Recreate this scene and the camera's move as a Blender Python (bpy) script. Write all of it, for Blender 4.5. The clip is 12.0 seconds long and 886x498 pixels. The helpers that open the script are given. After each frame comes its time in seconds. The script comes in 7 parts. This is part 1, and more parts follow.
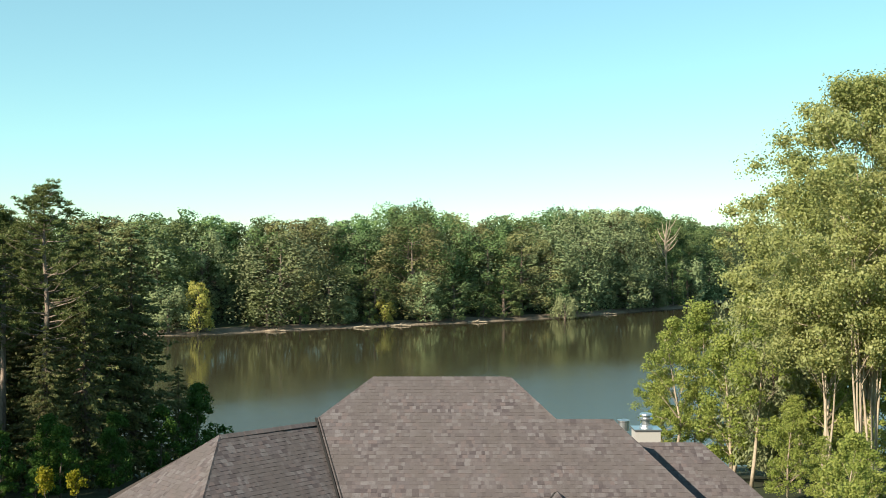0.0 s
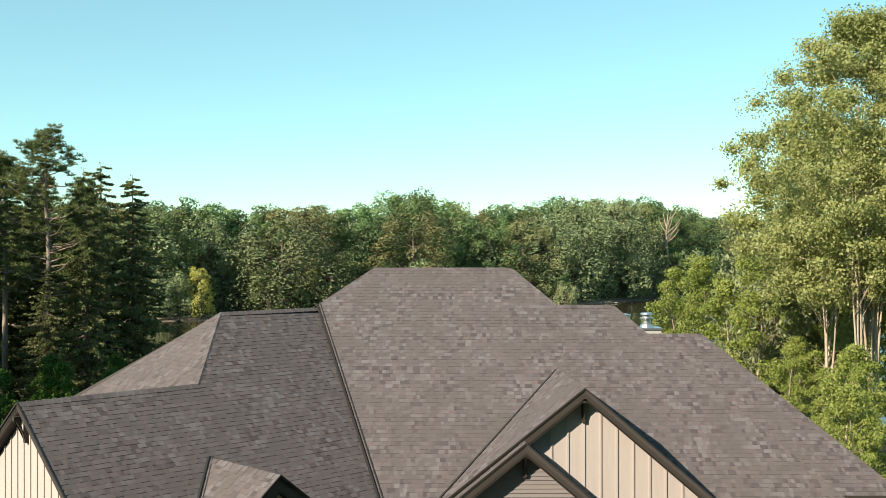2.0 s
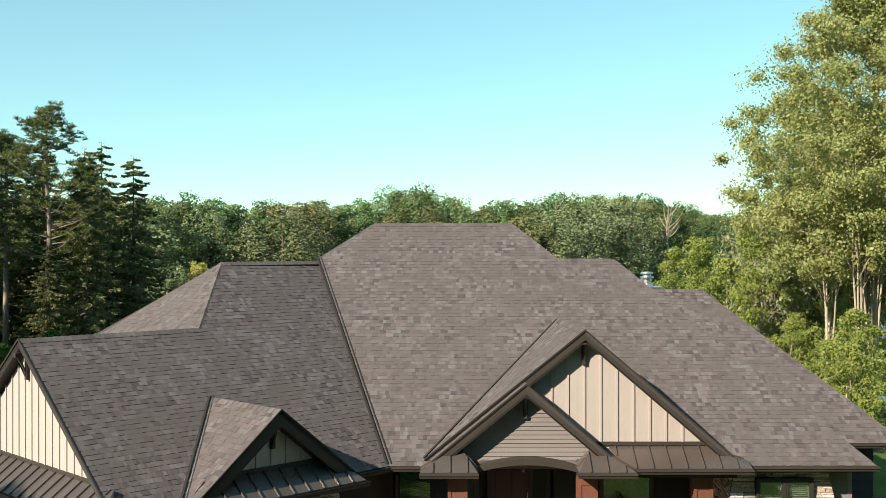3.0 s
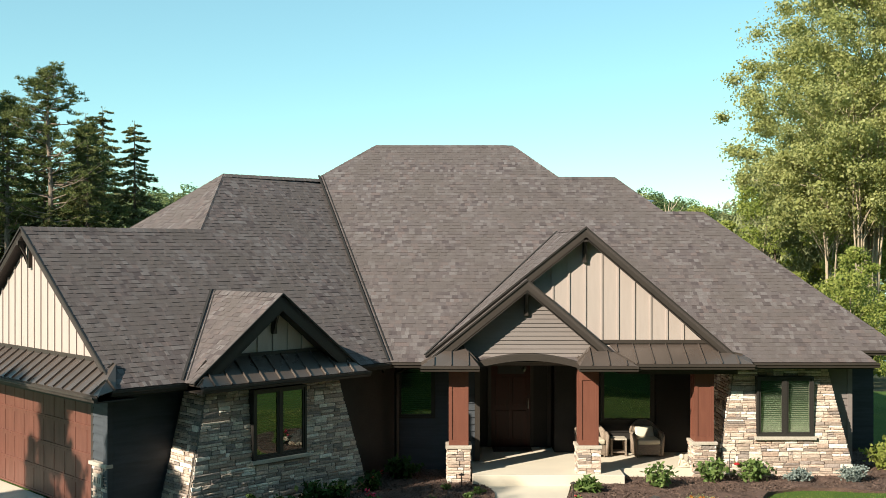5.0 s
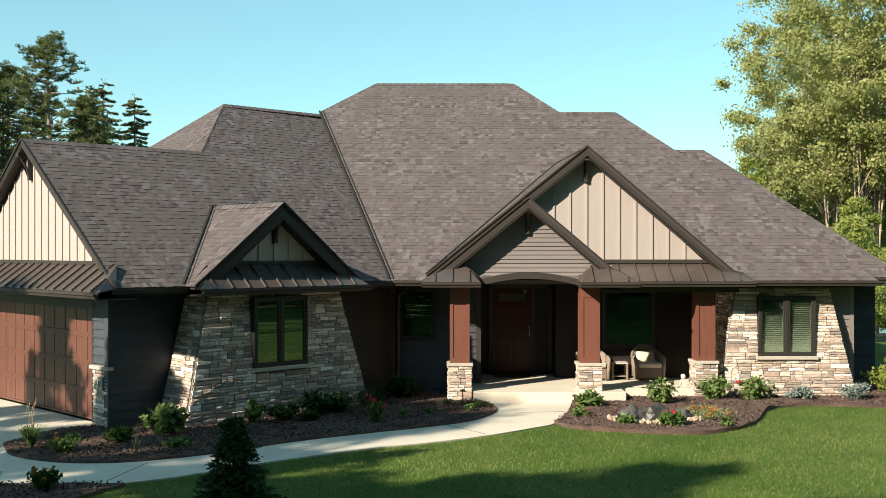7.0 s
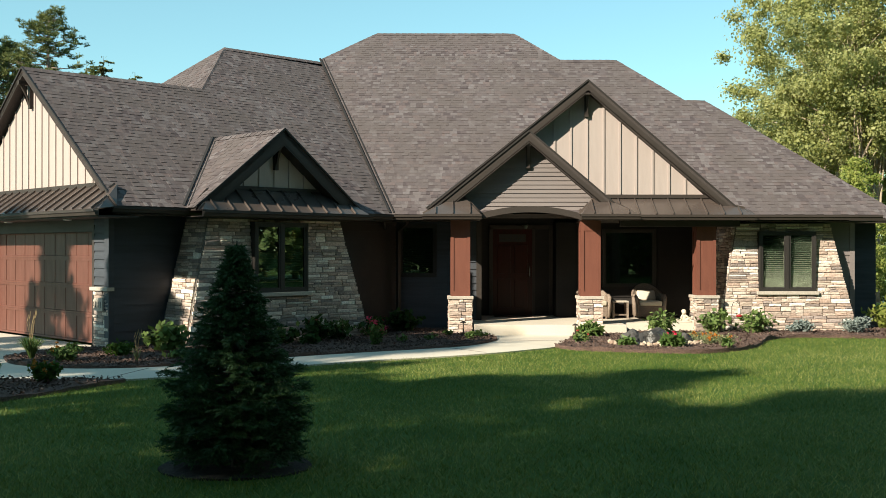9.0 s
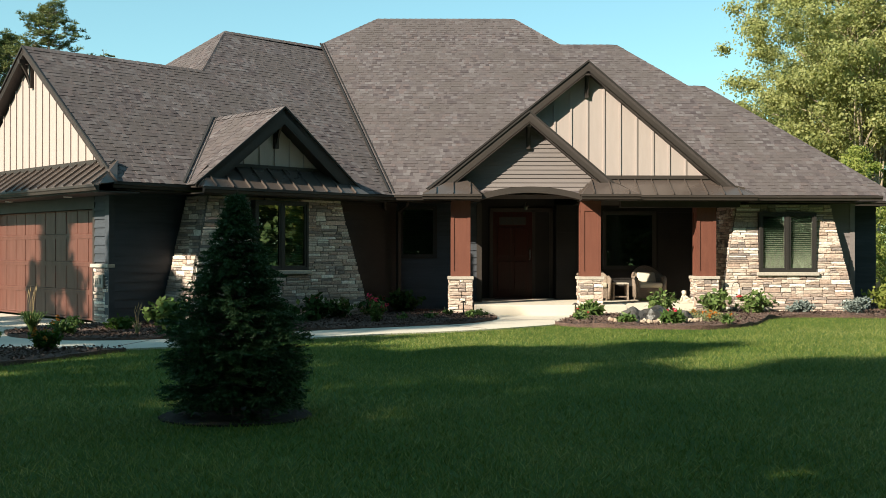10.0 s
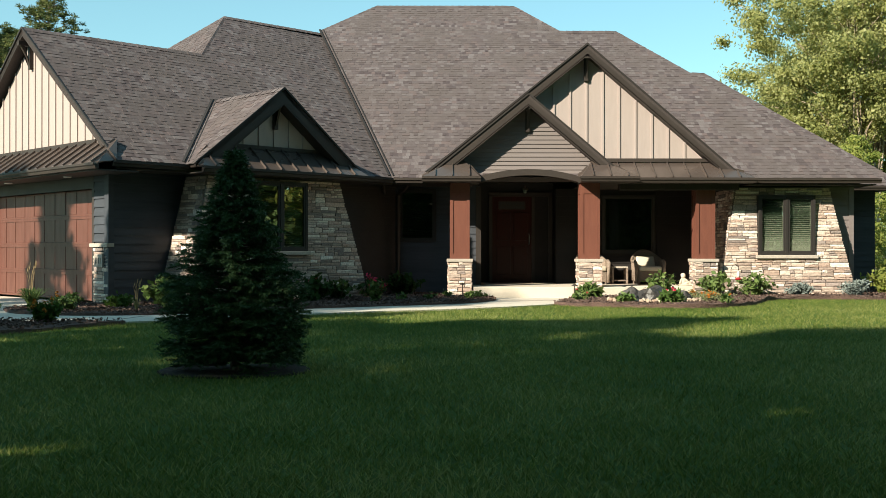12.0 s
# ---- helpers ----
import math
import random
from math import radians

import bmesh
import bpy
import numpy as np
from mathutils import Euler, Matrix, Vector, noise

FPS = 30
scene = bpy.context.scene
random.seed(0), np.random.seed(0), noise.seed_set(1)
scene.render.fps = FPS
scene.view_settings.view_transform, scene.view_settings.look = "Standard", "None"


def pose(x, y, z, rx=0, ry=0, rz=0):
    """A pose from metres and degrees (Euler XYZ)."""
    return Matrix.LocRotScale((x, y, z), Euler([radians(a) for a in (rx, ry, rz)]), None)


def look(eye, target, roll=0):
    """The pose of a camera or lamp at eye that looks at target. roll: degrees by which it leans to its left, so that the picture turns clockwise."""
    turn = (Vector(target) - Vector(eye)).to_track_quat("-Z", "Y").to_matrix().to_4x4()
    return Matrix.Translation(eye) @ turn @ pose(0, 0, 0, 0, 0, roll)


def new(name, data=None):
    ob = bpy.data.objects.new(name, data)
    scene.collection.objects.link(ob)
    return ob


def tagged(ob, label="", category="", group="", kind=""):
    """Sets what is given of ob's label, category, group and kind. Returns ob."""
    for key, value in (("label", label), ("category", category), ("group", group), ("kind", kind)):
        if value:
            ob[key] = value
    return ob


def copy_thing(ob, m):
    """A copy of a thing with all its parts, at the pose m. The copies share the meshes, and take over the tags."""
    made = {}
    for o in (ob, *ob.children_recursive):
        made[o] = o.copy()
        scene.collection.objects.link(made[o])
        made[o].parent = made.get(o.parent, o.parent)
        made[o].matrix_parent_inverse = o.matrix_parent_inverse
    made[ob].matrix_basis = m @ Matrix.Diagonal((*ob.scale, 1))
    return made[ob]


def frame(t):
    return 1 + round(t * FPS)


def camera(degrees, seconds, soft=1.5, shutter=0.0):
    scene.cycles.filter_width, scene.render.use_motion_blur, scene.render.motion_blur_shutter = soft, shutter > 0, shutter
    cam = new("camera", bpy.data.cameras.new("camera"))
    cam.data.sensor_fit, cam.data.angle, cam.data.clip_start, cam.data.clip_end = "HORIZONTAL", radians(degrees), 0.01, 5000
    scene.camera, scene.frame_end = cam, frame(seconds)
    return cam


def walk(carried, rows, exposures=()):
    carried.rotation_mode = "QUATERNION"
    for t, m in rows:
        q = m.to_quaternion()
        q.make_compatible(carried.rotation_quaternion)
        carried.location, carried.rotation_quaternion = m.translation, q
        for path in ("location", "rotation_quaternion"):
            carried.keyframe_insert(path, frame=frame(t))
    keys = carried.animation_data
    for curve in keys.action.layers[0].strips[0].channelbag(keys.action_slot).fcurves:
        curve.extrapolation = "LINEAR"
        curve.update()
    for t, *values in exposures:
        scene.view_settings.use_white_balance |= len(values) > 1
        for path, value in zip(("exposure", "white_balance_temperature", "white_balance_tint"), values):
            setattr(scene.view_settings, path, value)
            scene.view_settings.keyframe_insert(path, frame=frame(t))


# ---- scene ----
cam = camera(45.0, 12.0, soft=0.7)
# seconds, x, y, z, yaw, pitch, roll
ROWS = [
    (0.0, 0.033, 0.112, 13.050, -0.094, -0.035, 0.030),
    (0.5, 0.040, 0.101, 12.056, -0.077, -0.034, 0.032),
    (1.0, 0.043, 0.091, 11.167, -0.061, -0.050, 0.043),
    (1.5, 0.046, 0.073, 10.347, -0.041, -0.064, 0.053),
    (2.0, 0.045, 0.048, 9.590, -0.023, -0.073, 0.056),
    (2.5, 0.042, 0.025, 8.850, -0.014, -0.071, 0.058),
    (3.0, 0.042, 0.004, 8.166, -0.002, -0.071, 0.050),
    (5.0, 0.025, -0.060, 5.619, 0.030, -0.017, -0.007),
    (5.5, 0.019, -0.055, 5.060, 0.029, -0.014, -0.003),
    (6.0, 0.005, -0.044, 4.547, 0.025, 0.005, 0.002),
    (6.5, 0.000, -0.028, 4.051, 0.026, 0.022, 0.006),
    (7.0, -0.003, -0.022, 3.606, 0.026, 0.031, 0.008),
    (9.0, -0.018, -0.008, 1.967, 0.025, 0.091, -0.034),
    (9.5, -0.017, -0.010, 1.696, 0.033, 0.096, -0.051),
    (10.0, -0.014, -0.019, 1.488, 0.045, 0.102, -0.050),
    (10.5, -0.012, -0.027, 1.348, 0.049, 0.110, -0.045),
    (11.0, -0.011, -0.029, 1.269, 0.047, 0.116, -0.044),
    (11.5, -0.008, -0.029, 1.180, 0.043, 0.119, -0.042),
    (12.0, -0.001, -0.035, 1.062, 0.033, 0.109, -0.039),
]
EXPOSURE, KELVIN, TINT = 1.0, 6350.0, 3.0
walk(cam, [(t, pose(x, y, z, 90 + pitch, roll, yaw)) for t, x, y, z, yaw, pitch, roll in ROWS], [(0.0, EXPOSURE, KELVIN, TINT), (12.0, EXPOSURE, KELVIN, TINT)])

# ---- sky and sun: low, from the front left of the house ----
SUN_EL = 29.6
SUN_TO = Vector((-0.735 * math.cos(radians(SUN_EL)), -0.678 * math.cos(radians(SUN_EL)), math.sin(radians(SUN_EL))))
sky_world = bpy.data.worlds.new("sky")
scene.world = sky_world
sky_world.use_nodes = True
_nt = sky_world.node_tree
_sky = _nt.nodes.new("ShaderNodeTexSky")
_sky.sky_type = "NISHITA"
_sky.sun_disc = False
_sky.sun_elevation = radians(SUN_EL)
_sky.sun_rotation = math.atan2(SUN_TO.x, SUN_TO.y)
_sky.air_density = 1.0
_sky.dust_density = 0.0
_sky.ozone_density = 2.0
_bg = _nt.nodes["Background"]
_bg.inputs["Strength"].default_value = 0.082
_clear = _nt.nodes.new("ShaderNodeMix")      # clear early autumn air, a little greener than the model's
_clear.data_type, _clear.blend_type = "RGBA", "MULTIPLY"
_clear.inputs["Factor"].default_value = 1.0
_clear.inputs["B"].default_value = (0.85, 1.08, 0.98, 1)
_haze = _nt.nodes.new("ShaderNodeMix")       # thin even haze over the whole dome
_haze.data_type = "RGBA"
_haze.inputs["Factor"].default_value = 0.2
_haze.inputs["B"].default_value = (4.8, 6.1, 6.4, 1)
_nt.links.new(_sky.outputs[0], _haze.inputs["A"])
_nt.links.new(_haze.outputs["Result"], _clear.inputs["A"])
_nt.links.new(_clear.outputs["Result"], _bg.inputs["Color"])
sun_data = bpy.data.lights.new("sun", "SUN")
sun_data.energy = 4.9
sun_data.angle = radians(0.55)
sun_data.color = (1.0, 0.86, 0.7)
sun_lamp = new("sun", sun_data)
sun_lamp.matrix_world = look((0, 0, 60), Vector((0, 0, 60)) - SUN_TO)

# ---- materials ----
def material(name, base, second=None, rough=0.8, vary=0.25, scale=1.5, fine=40.0, bump=0.3, depth=0.004, metal=0.0, piece=0.0,
             ramp=None, spec=0.3, stretch=(1, 1, 1)):
    """A surface with colour patches, fine grain, a bump and, for pieces, a shade of its own for each."""
    m = bpy.data.materials.new(name)
    m.use_nodes = True
    nt = m.node_tree
    nodes, links = nt.nodes, nt.links
    bsdf = nodes["Principled BSDF"]
    geo = nodes.new("ShaderNodeNewGeometry")
    mapping = nodes.new("ShaderNodeMapping")
    mapping.inputs["Scale"].default_value = stretch
    links.new(geo.outputs["Position"], mapping.inputs["Vector"])

    def noise_tex(s, detail=4.0):
        n = nodes.new("ShaderNodeTexNoise")
        n.inputs["Scale"].default_value = s
        n.inputs["Detail"].default_value = detail
        links.new(mapping.outputs[0], n.inputs["Vector"])
        return n.outputs["Fac"]

    big, small = noise_tex(scale), noise_tex(fine, 3.0)
    rnd = None
    if piece or ramp:
        info = nodes.new("ShaderNodeObjectInfo")
        add = nodes.new("ShaderNodeMath")
        add.operation = "ADD"
        links.new(info.outputs["Random"], add.inputs[0])
        links.new(geo.outputs["Random Per Island"], add.inputs[1])
        frac = nodes.new("ShaderNodeMath")
        frac.operation = "FRACT"
        links.new(add.outputs[0], frac.inputs[0])
        rnd = frac.outputs[0]
    if ramp:
        cr = nodes.new("ShaderNodeValToRGB")
        cr.color_ramp.interpolation = "CONSTANT" if len(ramp) > 3 else "LINEAR"
        while len(cr.color_ramp.elements) < len(ramp):
            cr.color_ramp.elements.new(0.5)
        for k, (e, c) in enumerate(zip(cr.color_ramp.elements, ramp)):
            e.position = k / len(ramp) if len(ramp) > 3 else k / (len(ramp) - 1)
            e.color = (*c, 1)
        links.new(rnd, cr.inputs[0])
        colour = cr.outputs[0]
    else:
        rgb = nodes.new("ShaderNodeRGB")
        rgb.outputs[0].default_value = (*base, 1)
        colour = rgb.outputs[0]
    if second:
        mix = nodes.new("ShaderNodeMix")
        mix.data_type = "RGBA"
        ramp2 = nodes.new("ShaderNodeMapRange")
        ramp2.inputs["From Min"].default_value, ramp2.inputs["From Max"].default_value = 0.38, 0.66
        links.new(big, ramp2.inputs["Value"])
        links.new(ramp2.outputs[0], mix.inputs["Factor"])
        links.new(colour, mix.inputs["A"])
        mix.inputs["B"].default_value = (*second, 1)
        colour = mix.outputs["Result"]
    hsv = nodes.new("ShaderNodeHueSaturation")
    links.new(colour, hsv.inputs["Color"])
    value = nodes.new("ShaderNodeMapRange")
    value.inputs["From Min"].default_value, value.inputs["From Max"].default_value = 0.25, 0.75
    value.inputs["To Min"].default_value, value.inputs["To Max"].default_value = 1 - vary, 1 + vary
    links.new(small, value.inputs["Value"])
    out = value.outputs[0]
    if piece:
        pv = nodes.new("ShaderNodeMapRange")
        pv.inputs["To Min"].default_value, pv.inputs["To Max"].default_value = 1 - piece, 1 + piece
        links.new(rnd, pv.inputs["Value"])
        mul = nodes.new("ShaderNodeMath")
        mul.operation = "MULTIPLY"
        links.new(out, mul.inputs[0])
        links.new(pv.outputs[0], mul.inputs[1])
        out = mul.outputs[0]
    links.new(out, hsv.inputs["Value"])
    links.new(hsv.outputs[0], bsdf.inputs["Base Color"])
    bsdf.inputs["Metallic"].default_value = metal
    bsdf.inputs["Specular IOR Level"].default_value = spec
    rr = nodes.new("ShaderNodeMapRange")
    rr.inputs["To Min"].default_value, rr.inputs["To Max"].default_value = max(0.02, rough - 0.1), min(1, rough + 0.1)
    links.new(big, rr.inputs["Value"])
    links.new(rr.outputs[0], bsdf.inputs["Roughness"])
    if bump:
        bp = nodes.new("ShaderNodeBump")
        bp.inputs["Strength"].default_value = bump
        bp.inputs["Distance"].default_value = depth
        links.new(small, bp.inputs["Height"])
        links.new(bp.outputs[0], bsdf.inputs["Normal"])
    return m


def leaf_material(name, colours, gloss=0.5, through_light=0.35, patch=0.0, grain=0.6):
    """Leaves: each a shade of its own, letting some light through."""
    m = bpy.data.materials.new(name)
    m.use_nodes = True
    nodes, links = m.node_tree.nodes, m.node_tree.links
    bsdf = nodes["Principled BSDF"]
    geo = nodes.new("ShaderNodeNewGeometry")
    info = nodes.new("ShaderNodeObjectInfo")
    cr = nodes.new("ShaderNodeValToRGB")
    while len(cr.color_ramp.elements) < len(colours):
        cr.color_ramp.elements.new(0.5)
    for k, (e, c) in enumerate(zip(cr.color_ramp.elements, colours)):
        e.position = k / (len(colours) - 1)
        e.color = (*c, 1)
    n = nodes.new("ShaderNodeTexNoise")
    n.inputs["Scale"].default_value = 0.35
    n.inputs["Detail"].default_value = 3
    links.new(geo.outputs["Position"], n.inputs["Vector"])
    mix = nodes.new("ShaderNodeMath")
    mix.operation = "MULTIPLY_ADD"
    links.new(geo.outputs["Random Per Island"], mix.inputs[0])
    mix.inputs[1].default_value = grain
    sub = nodes.new("ShaderNodeMath")
    sub.operation = "MULTIPLY_ADD"
    links.new(n.outputs["Fac"], sub.inputs[0])
    sub.inputs[1].default_value, sub.inputs[2].default_value = 0.9, 0.05 - 0.5 * grain
    links.new(sub.outputs[0], mix.inputs[2])
    links.new(mix.outputs[0], cr.inputs[0])
    hsv = nodes.new("ShaderNodeHueSaturation")
    links.new(cr.outputs[0], hsv.inputs["Color"])
    vr = nodes.new("ShaderNodeMapRange")
    vr.inputs["To Min"].default_value, vr.inputs["To Max"].default_value = 1 - patch, 1 + patch
    links.new(info.outputs["Random"], vr.inputs["Value"])
    links.new(vr.outputs[0], hsv.inputs["Value"])
    hr = nodes.new("ShaderNodeMapRange")
    hr.inputs["To Min"].default_value, hr.inputs["To Max"].default_value = 0.5 - 0.06 * patch, 0.5 + 0.08 * patch
    links.new(info.outputs["Random"], hr.inputs["Value"])
    links.new(hr.outputs[0], hsv.inputs["Hue"])
    links.new(hsv.outputs[0], bsdf.inputs["Base Color"])
    bsdf.inputs["Roughness"].default_value = gloss
    bsdf.inputs["Specular IOR Level"].default_value = 0.12
    tr = nodes.new("ShaderNodeBsdfTranslucent")
    links.new(hsv.outputs[0], tr.inputs["Color"])
    mixer = nodes.new("ShaderNodeMixShader")
    mixer.inputs[0].default_value = through_light
    links.new(bsdf.outputs[0], mixer.inputs[1])
    links.new(tr.outputs[0], mixer.inputs[2])
    links.new(mixer.outputs[0], nodes["Material Output"].inputs["Surface"])
    return m


def glass_material(name, tint=(0.9, 0.95, 0.93)):
    m = bpy.data.materials.new(name)
    m.use_nodes = True
    b = m.node_tree.nodes["Principled BSDF"]
    b.inputs["Base Color"].default_value = (*tint, 1)
    b.inputs["Roughness"].default_value = 0.01
    b.inputs["Transmission Weight"].default_value = 1.0
    b.inputs["IOR"].default_value = 2.05
    return m


SHINGLE = material("roof shingle", (0.115, 0.1, 0.094), (0.104, 0.088, 0.086), rough=0.95, vary=0.3, scale=1.1, fine=60, bump=0.6, depth=0.004, spec=0.15,
                   ramp=[(0.119, 0.099, 0.1), (0.1, 0.082, 0.084), (0.152, 0.135, 0.137), (0.112, 0.095, 0.097), (0.076, 0.062, 0.065), (0.129, 0.102, 0.101), (0.106, 0.09, 0.093), (0.137, 0.119, 0.121)])
VALLEY = material("dark valley metal", (0.03, 0.026, 0.024), rough=0.6, vary=0.2)
DECK = material("roof underlay", (0.06, 0.05, 0.047), rough=0.95)
METAL = material("bronze standing seam metal", (0.082, 0.064, 0.056), (0.071, 0.056, 0.049), rough=0.29, vary=0.08, bump=0.04, metal=0.0, spec=0.7)
TRIM = material("dark bronze trim paint", (0.046, 0.037, 0.032), (0.038, 0.031, 0.027), rough=0.55, vary=0.12, fine=25, bump=0.1)
SIDING = material("slate grey siding paint", (0.058, 0.064, 0.077), (0.048, 0.053, 0.064), rough=0.6, vary=0.15, fine=30, bump=0.25, stretch=(1, 1, 8), piece=0.08)
TAUPE = material("taupe siding paint", (0.2, 0.172, 0.166), (0.182, 0.157, 0.152), rough=0.6, vary=0.1, fine=30, bump=0.2, stretch=(1, 1, 8), piece=0.06)
CREAM = material("cream board paint", (0.42, 0.356, 0.33), (0.395, 0.336, 0.31), rough=0.6, vary=0.07, fine=30, bump=0.15, stretch=(8, 8, 1), piece=0.03)
COLUMN = material("red brown column paint", (0.17, 0.066, 0.045), (0.145, 0.055, 0.038), rough=0.5, vary=0.1, fine=30, bump=0.12, stretch=(6, 6, 1))
GARAGE = material("brown garage door paint", (0.135, 0.055, 0.041), (0.112, 0.046, 0.034), rough=0.45, vary=0.12, fine=30, bump=0.15, stretch=(6, 6, 1))
DOORWOOD = material("mahogany door", (0.042, 0.0055, 0.0038), (0.028, 0.0042, 0.003), rough=0.35, vary=0.3, fine=20, bump=0.15, stretch=(7, 7, 0.6))
STONE = material("ledge stone", (0.3, 0.28, 0.26), None, rough=0.9, vary=0.28, scale=2.5, fine=26, bump=0.8, depth=0.012, piece=0.12, spec=0.2,
                 ramp=[(0.5, 0.4, 0.335), (0.38, 0.295, 0.25), (0.66, 0.575, 0.5), (0.45, 0.335, 0.275), (0.27, 0.225, 0.205), (0.55, 0.445, 0.375), (0.76, 0.69, 0.615), (0.34, 0.28, 0.255), (0.5, 0.38, 0.315), (0.6, 0.5, 0.425)])
MORTAR = material("stone backing mortar", (0.19, 0.165, 0.145), rough=0.95, vary=0.3, bump=0.5)
CAPSTONE = material("pale cap stone", (0.47, 0.42, 0.36), (0.4, 0.36, 0.31), rough=0.85, vary=0.15, fine=30, bump=0.5, depth=0.006)
CONCRETE = material("pale concrete", (0.64, 0.575, 0.48), (0.57, 0.51, 0.43), rough=0.85, vary=0.1, scale=0.8, fine=60, bump=0.25, depth=0.002)
MULCH = material("dark bark mulch", (0.135, 0.085, 0.07), (0.092, 0.058, 0.048), rough=0.95, vary=0.6, scale=3, fine=45, bump=1.0, depth=0.03)
CHIP = material("bark mulch chip", (0.07, 0.04, 0.028), rough=0.95, vary=0.3, fine=50, bump=0.4, ramp=[(0.07, 0.045, 0.036), (0.105, 0.07, 0.057), (0.145, 0.1, 0.082)])
TURF = material("lawn soil and thatch", (0.055, 0.115, 0.014), (0.08, 0.135, 0.02), rough=0.95, vary=0.5, scale=0.7, fine=70, bump=1.0, depth=0.03)
FIELD = material("rough ground", (0.028, 0.04, 0.014), (0.035, 0.032, 0.018), rough=0.95, vary=0.4, scale=0.1, fine=4, bump=0.5, depth=0.1)
SAND = material("muddy sand shore", (0.25, 0.19, 0.14), (0.14, 0.11, 0.08), rough=0.95, vary=0.3, scale=0.08, fine=1.5, bump=0.4, depth=0.1)
FRAME_MAT = material("black window frame", (0.032, 0.029, 0.027), rough=0.45, vary=0.1)
BLIND = material("grey green blind slats", (0.07, 0.09, 0.068), rough=0.5, vary=0.05, bump=0)
# the darkness of an unlit interior, put into the colour
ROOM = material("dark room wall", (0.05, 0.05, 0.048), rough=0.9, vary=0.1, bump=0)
GLASS = glass_material("window glass", (0.6, 0.75, 0.64))
STEEL = material("galvanised steel", (0.55, 0.56, 0.57), rough=0.35, metal=0.9, vary=0.1, bump=0.05)
CHASE = material("grey chimney siding", (0.38, 0.36, 0.34), rough=0.8, vary=0.1)
WICKER = material("brown wicker", (0.26, 0.205, 0.165), (0.18, 0.135, 0.105), rough=0.7, vary=0.5, fine=60, bump=1.0, depth=0.01)
CUSHION = material("cream cushion cloth", (0.62, 0.56, 0.45), (0.56, 0.5, 0.4), rough=0.9, vary=0.1, fine=120, bump=0.4, depth=0.003)
PLASTER = material("pale cast stone", (0.6, 0.54, 0.44), (0.5, 0.45, 0.37), rough=0.9, vary=0.12, fine=50, bump=0.4)
BOULDER = material("grey boulder", (0.085, 0.08, 0.076), (0.05, 0.048, 0.047), rough=0.85, vary=0.3, scale=4, fine=30, bump=0.8, depth=0.02)
WETROCK = material("wet dark boulder", (0.06, 0.055, 0.05), (0.03, 0.028, 0.026), rough=0.4, vary=0.4, scale=5, fine=30, bump=0.8, depth=0.02, spec=0.6)
PEBBLE = material("tan pebble", (0.5, 0.4, 0.3), rough=0.85, vary=0.15, ramp=[(0.42, 0.31, 0.225), (0.5, 0.42, 0.33), (0.3, 0.21, 0.155)])
BARK = material("grey brown bark", (0.17, 0.13, 0.1), (0.1, 0.075, 0.06), rough=0.95, vary=0.4, scale=2, fine=14, bump=0.8, depth=0.03, stretch=(1, 1, 0.3))
PALEBARK = material("pale cottonwood bark", (0.42, 0.34, 0.25), (0.28, 0.22, 0.16), rough=0.95, vary=0.35, scale=1.5, fine=12, bump=0.8, depth=0.03, stretch=(1, 1, 0.3))
PINEBARK = material("grey brown pine bark", (0.26, 0.2, 0.16), (0.17, 0.13, 0.105), rough=0.95, vary=0.4, scale=1.5, fine=10, bump=0.8, depth=0.03, stretch=(1, 1, 0.3))
# mulch under the spruce, darkened in colour for the shade it lies in
RING_MULCH = material("dark damp soil", (0.04, 0.03, 0.025), (0.026, 0.02, 0.017), rough=0.95, vary=0.5, scale=4, fine=40, bump=1.0, depth=0.02)
FEEDER_RED = material("red feeder plastic", (0.3, 0.018, 0.02), rough=0.3, vary=0.05, bump=0)
LAMPGLASS = material("frosted lamp glass", (0.7, 0.68, 0.62), rough=0.4, vary=0.02, bump=0)
SIGNBAR = material("dark plate marks", (0.12, 0.11, 0.1), rough=0.8, vary=0.05)

COTTON_LEAF = leaf_material("cottonwood leaf", [(0.184, 0.209, 0.063), (0.372, 0.385, 0.142), (0.59, 0.58, 0.295)], 0.4, 0.52, grain=0.5)
GREEN_LEAF = leaf_material("young tree leaf", [(0.15, 0.2, 0.042), (0.27, 0.31, 0.075), (0.42, 0.42, 0.13)], 0.45, 0.45)
SHRUB_LEAF = leaf_material("garden shrub leaf", [(0.065, 0.12, 0.03), (0.125, 0.19, 0.055), (0.22, 0.28, 0.1)], 0.4, 0.3)
DARK_LEAF = leaf_material("dark undergrowth leaf", [(0.03, 0.065, 0.014), (0.06, 0.115, 0.02), (0.1, 0.16, 0.03)], 0.5, 0.3)
WILLOW_LEAF = leaf_material("willow leaf", [(0.14, 0.165, 0.078), (0.235, 0.255, 0.125), (0.36, 0.37, 0.19)], 0.5, 0.3, grain=0.3)
FAR_LEAF = leaf_material("far wood leaf", [(0.06, 0.1, 0.036), (0.125, 0.165, 0.06), (0.24, 0.27, 0.11)], 0.6, 0.12, patch=0.4, grain=0.35)
OLIVE_FAR = leaf_material("olive far wood leaf", [(0.1, 0.11, 0.042), (0.19, 0.185, 0.075), (0.32, 0.3, 0.135)], 0.6, 0.12, patch=0.3, grain=0.4)
WILLOW_FAR = leaf_material("far willow leaf", [(0.12, 0.145, 0.065), (0.2, 0.23, 0.11), (0.31, 0.335, 0.17)], 0.6, 0.12, patch=0.3, grain=0.35)
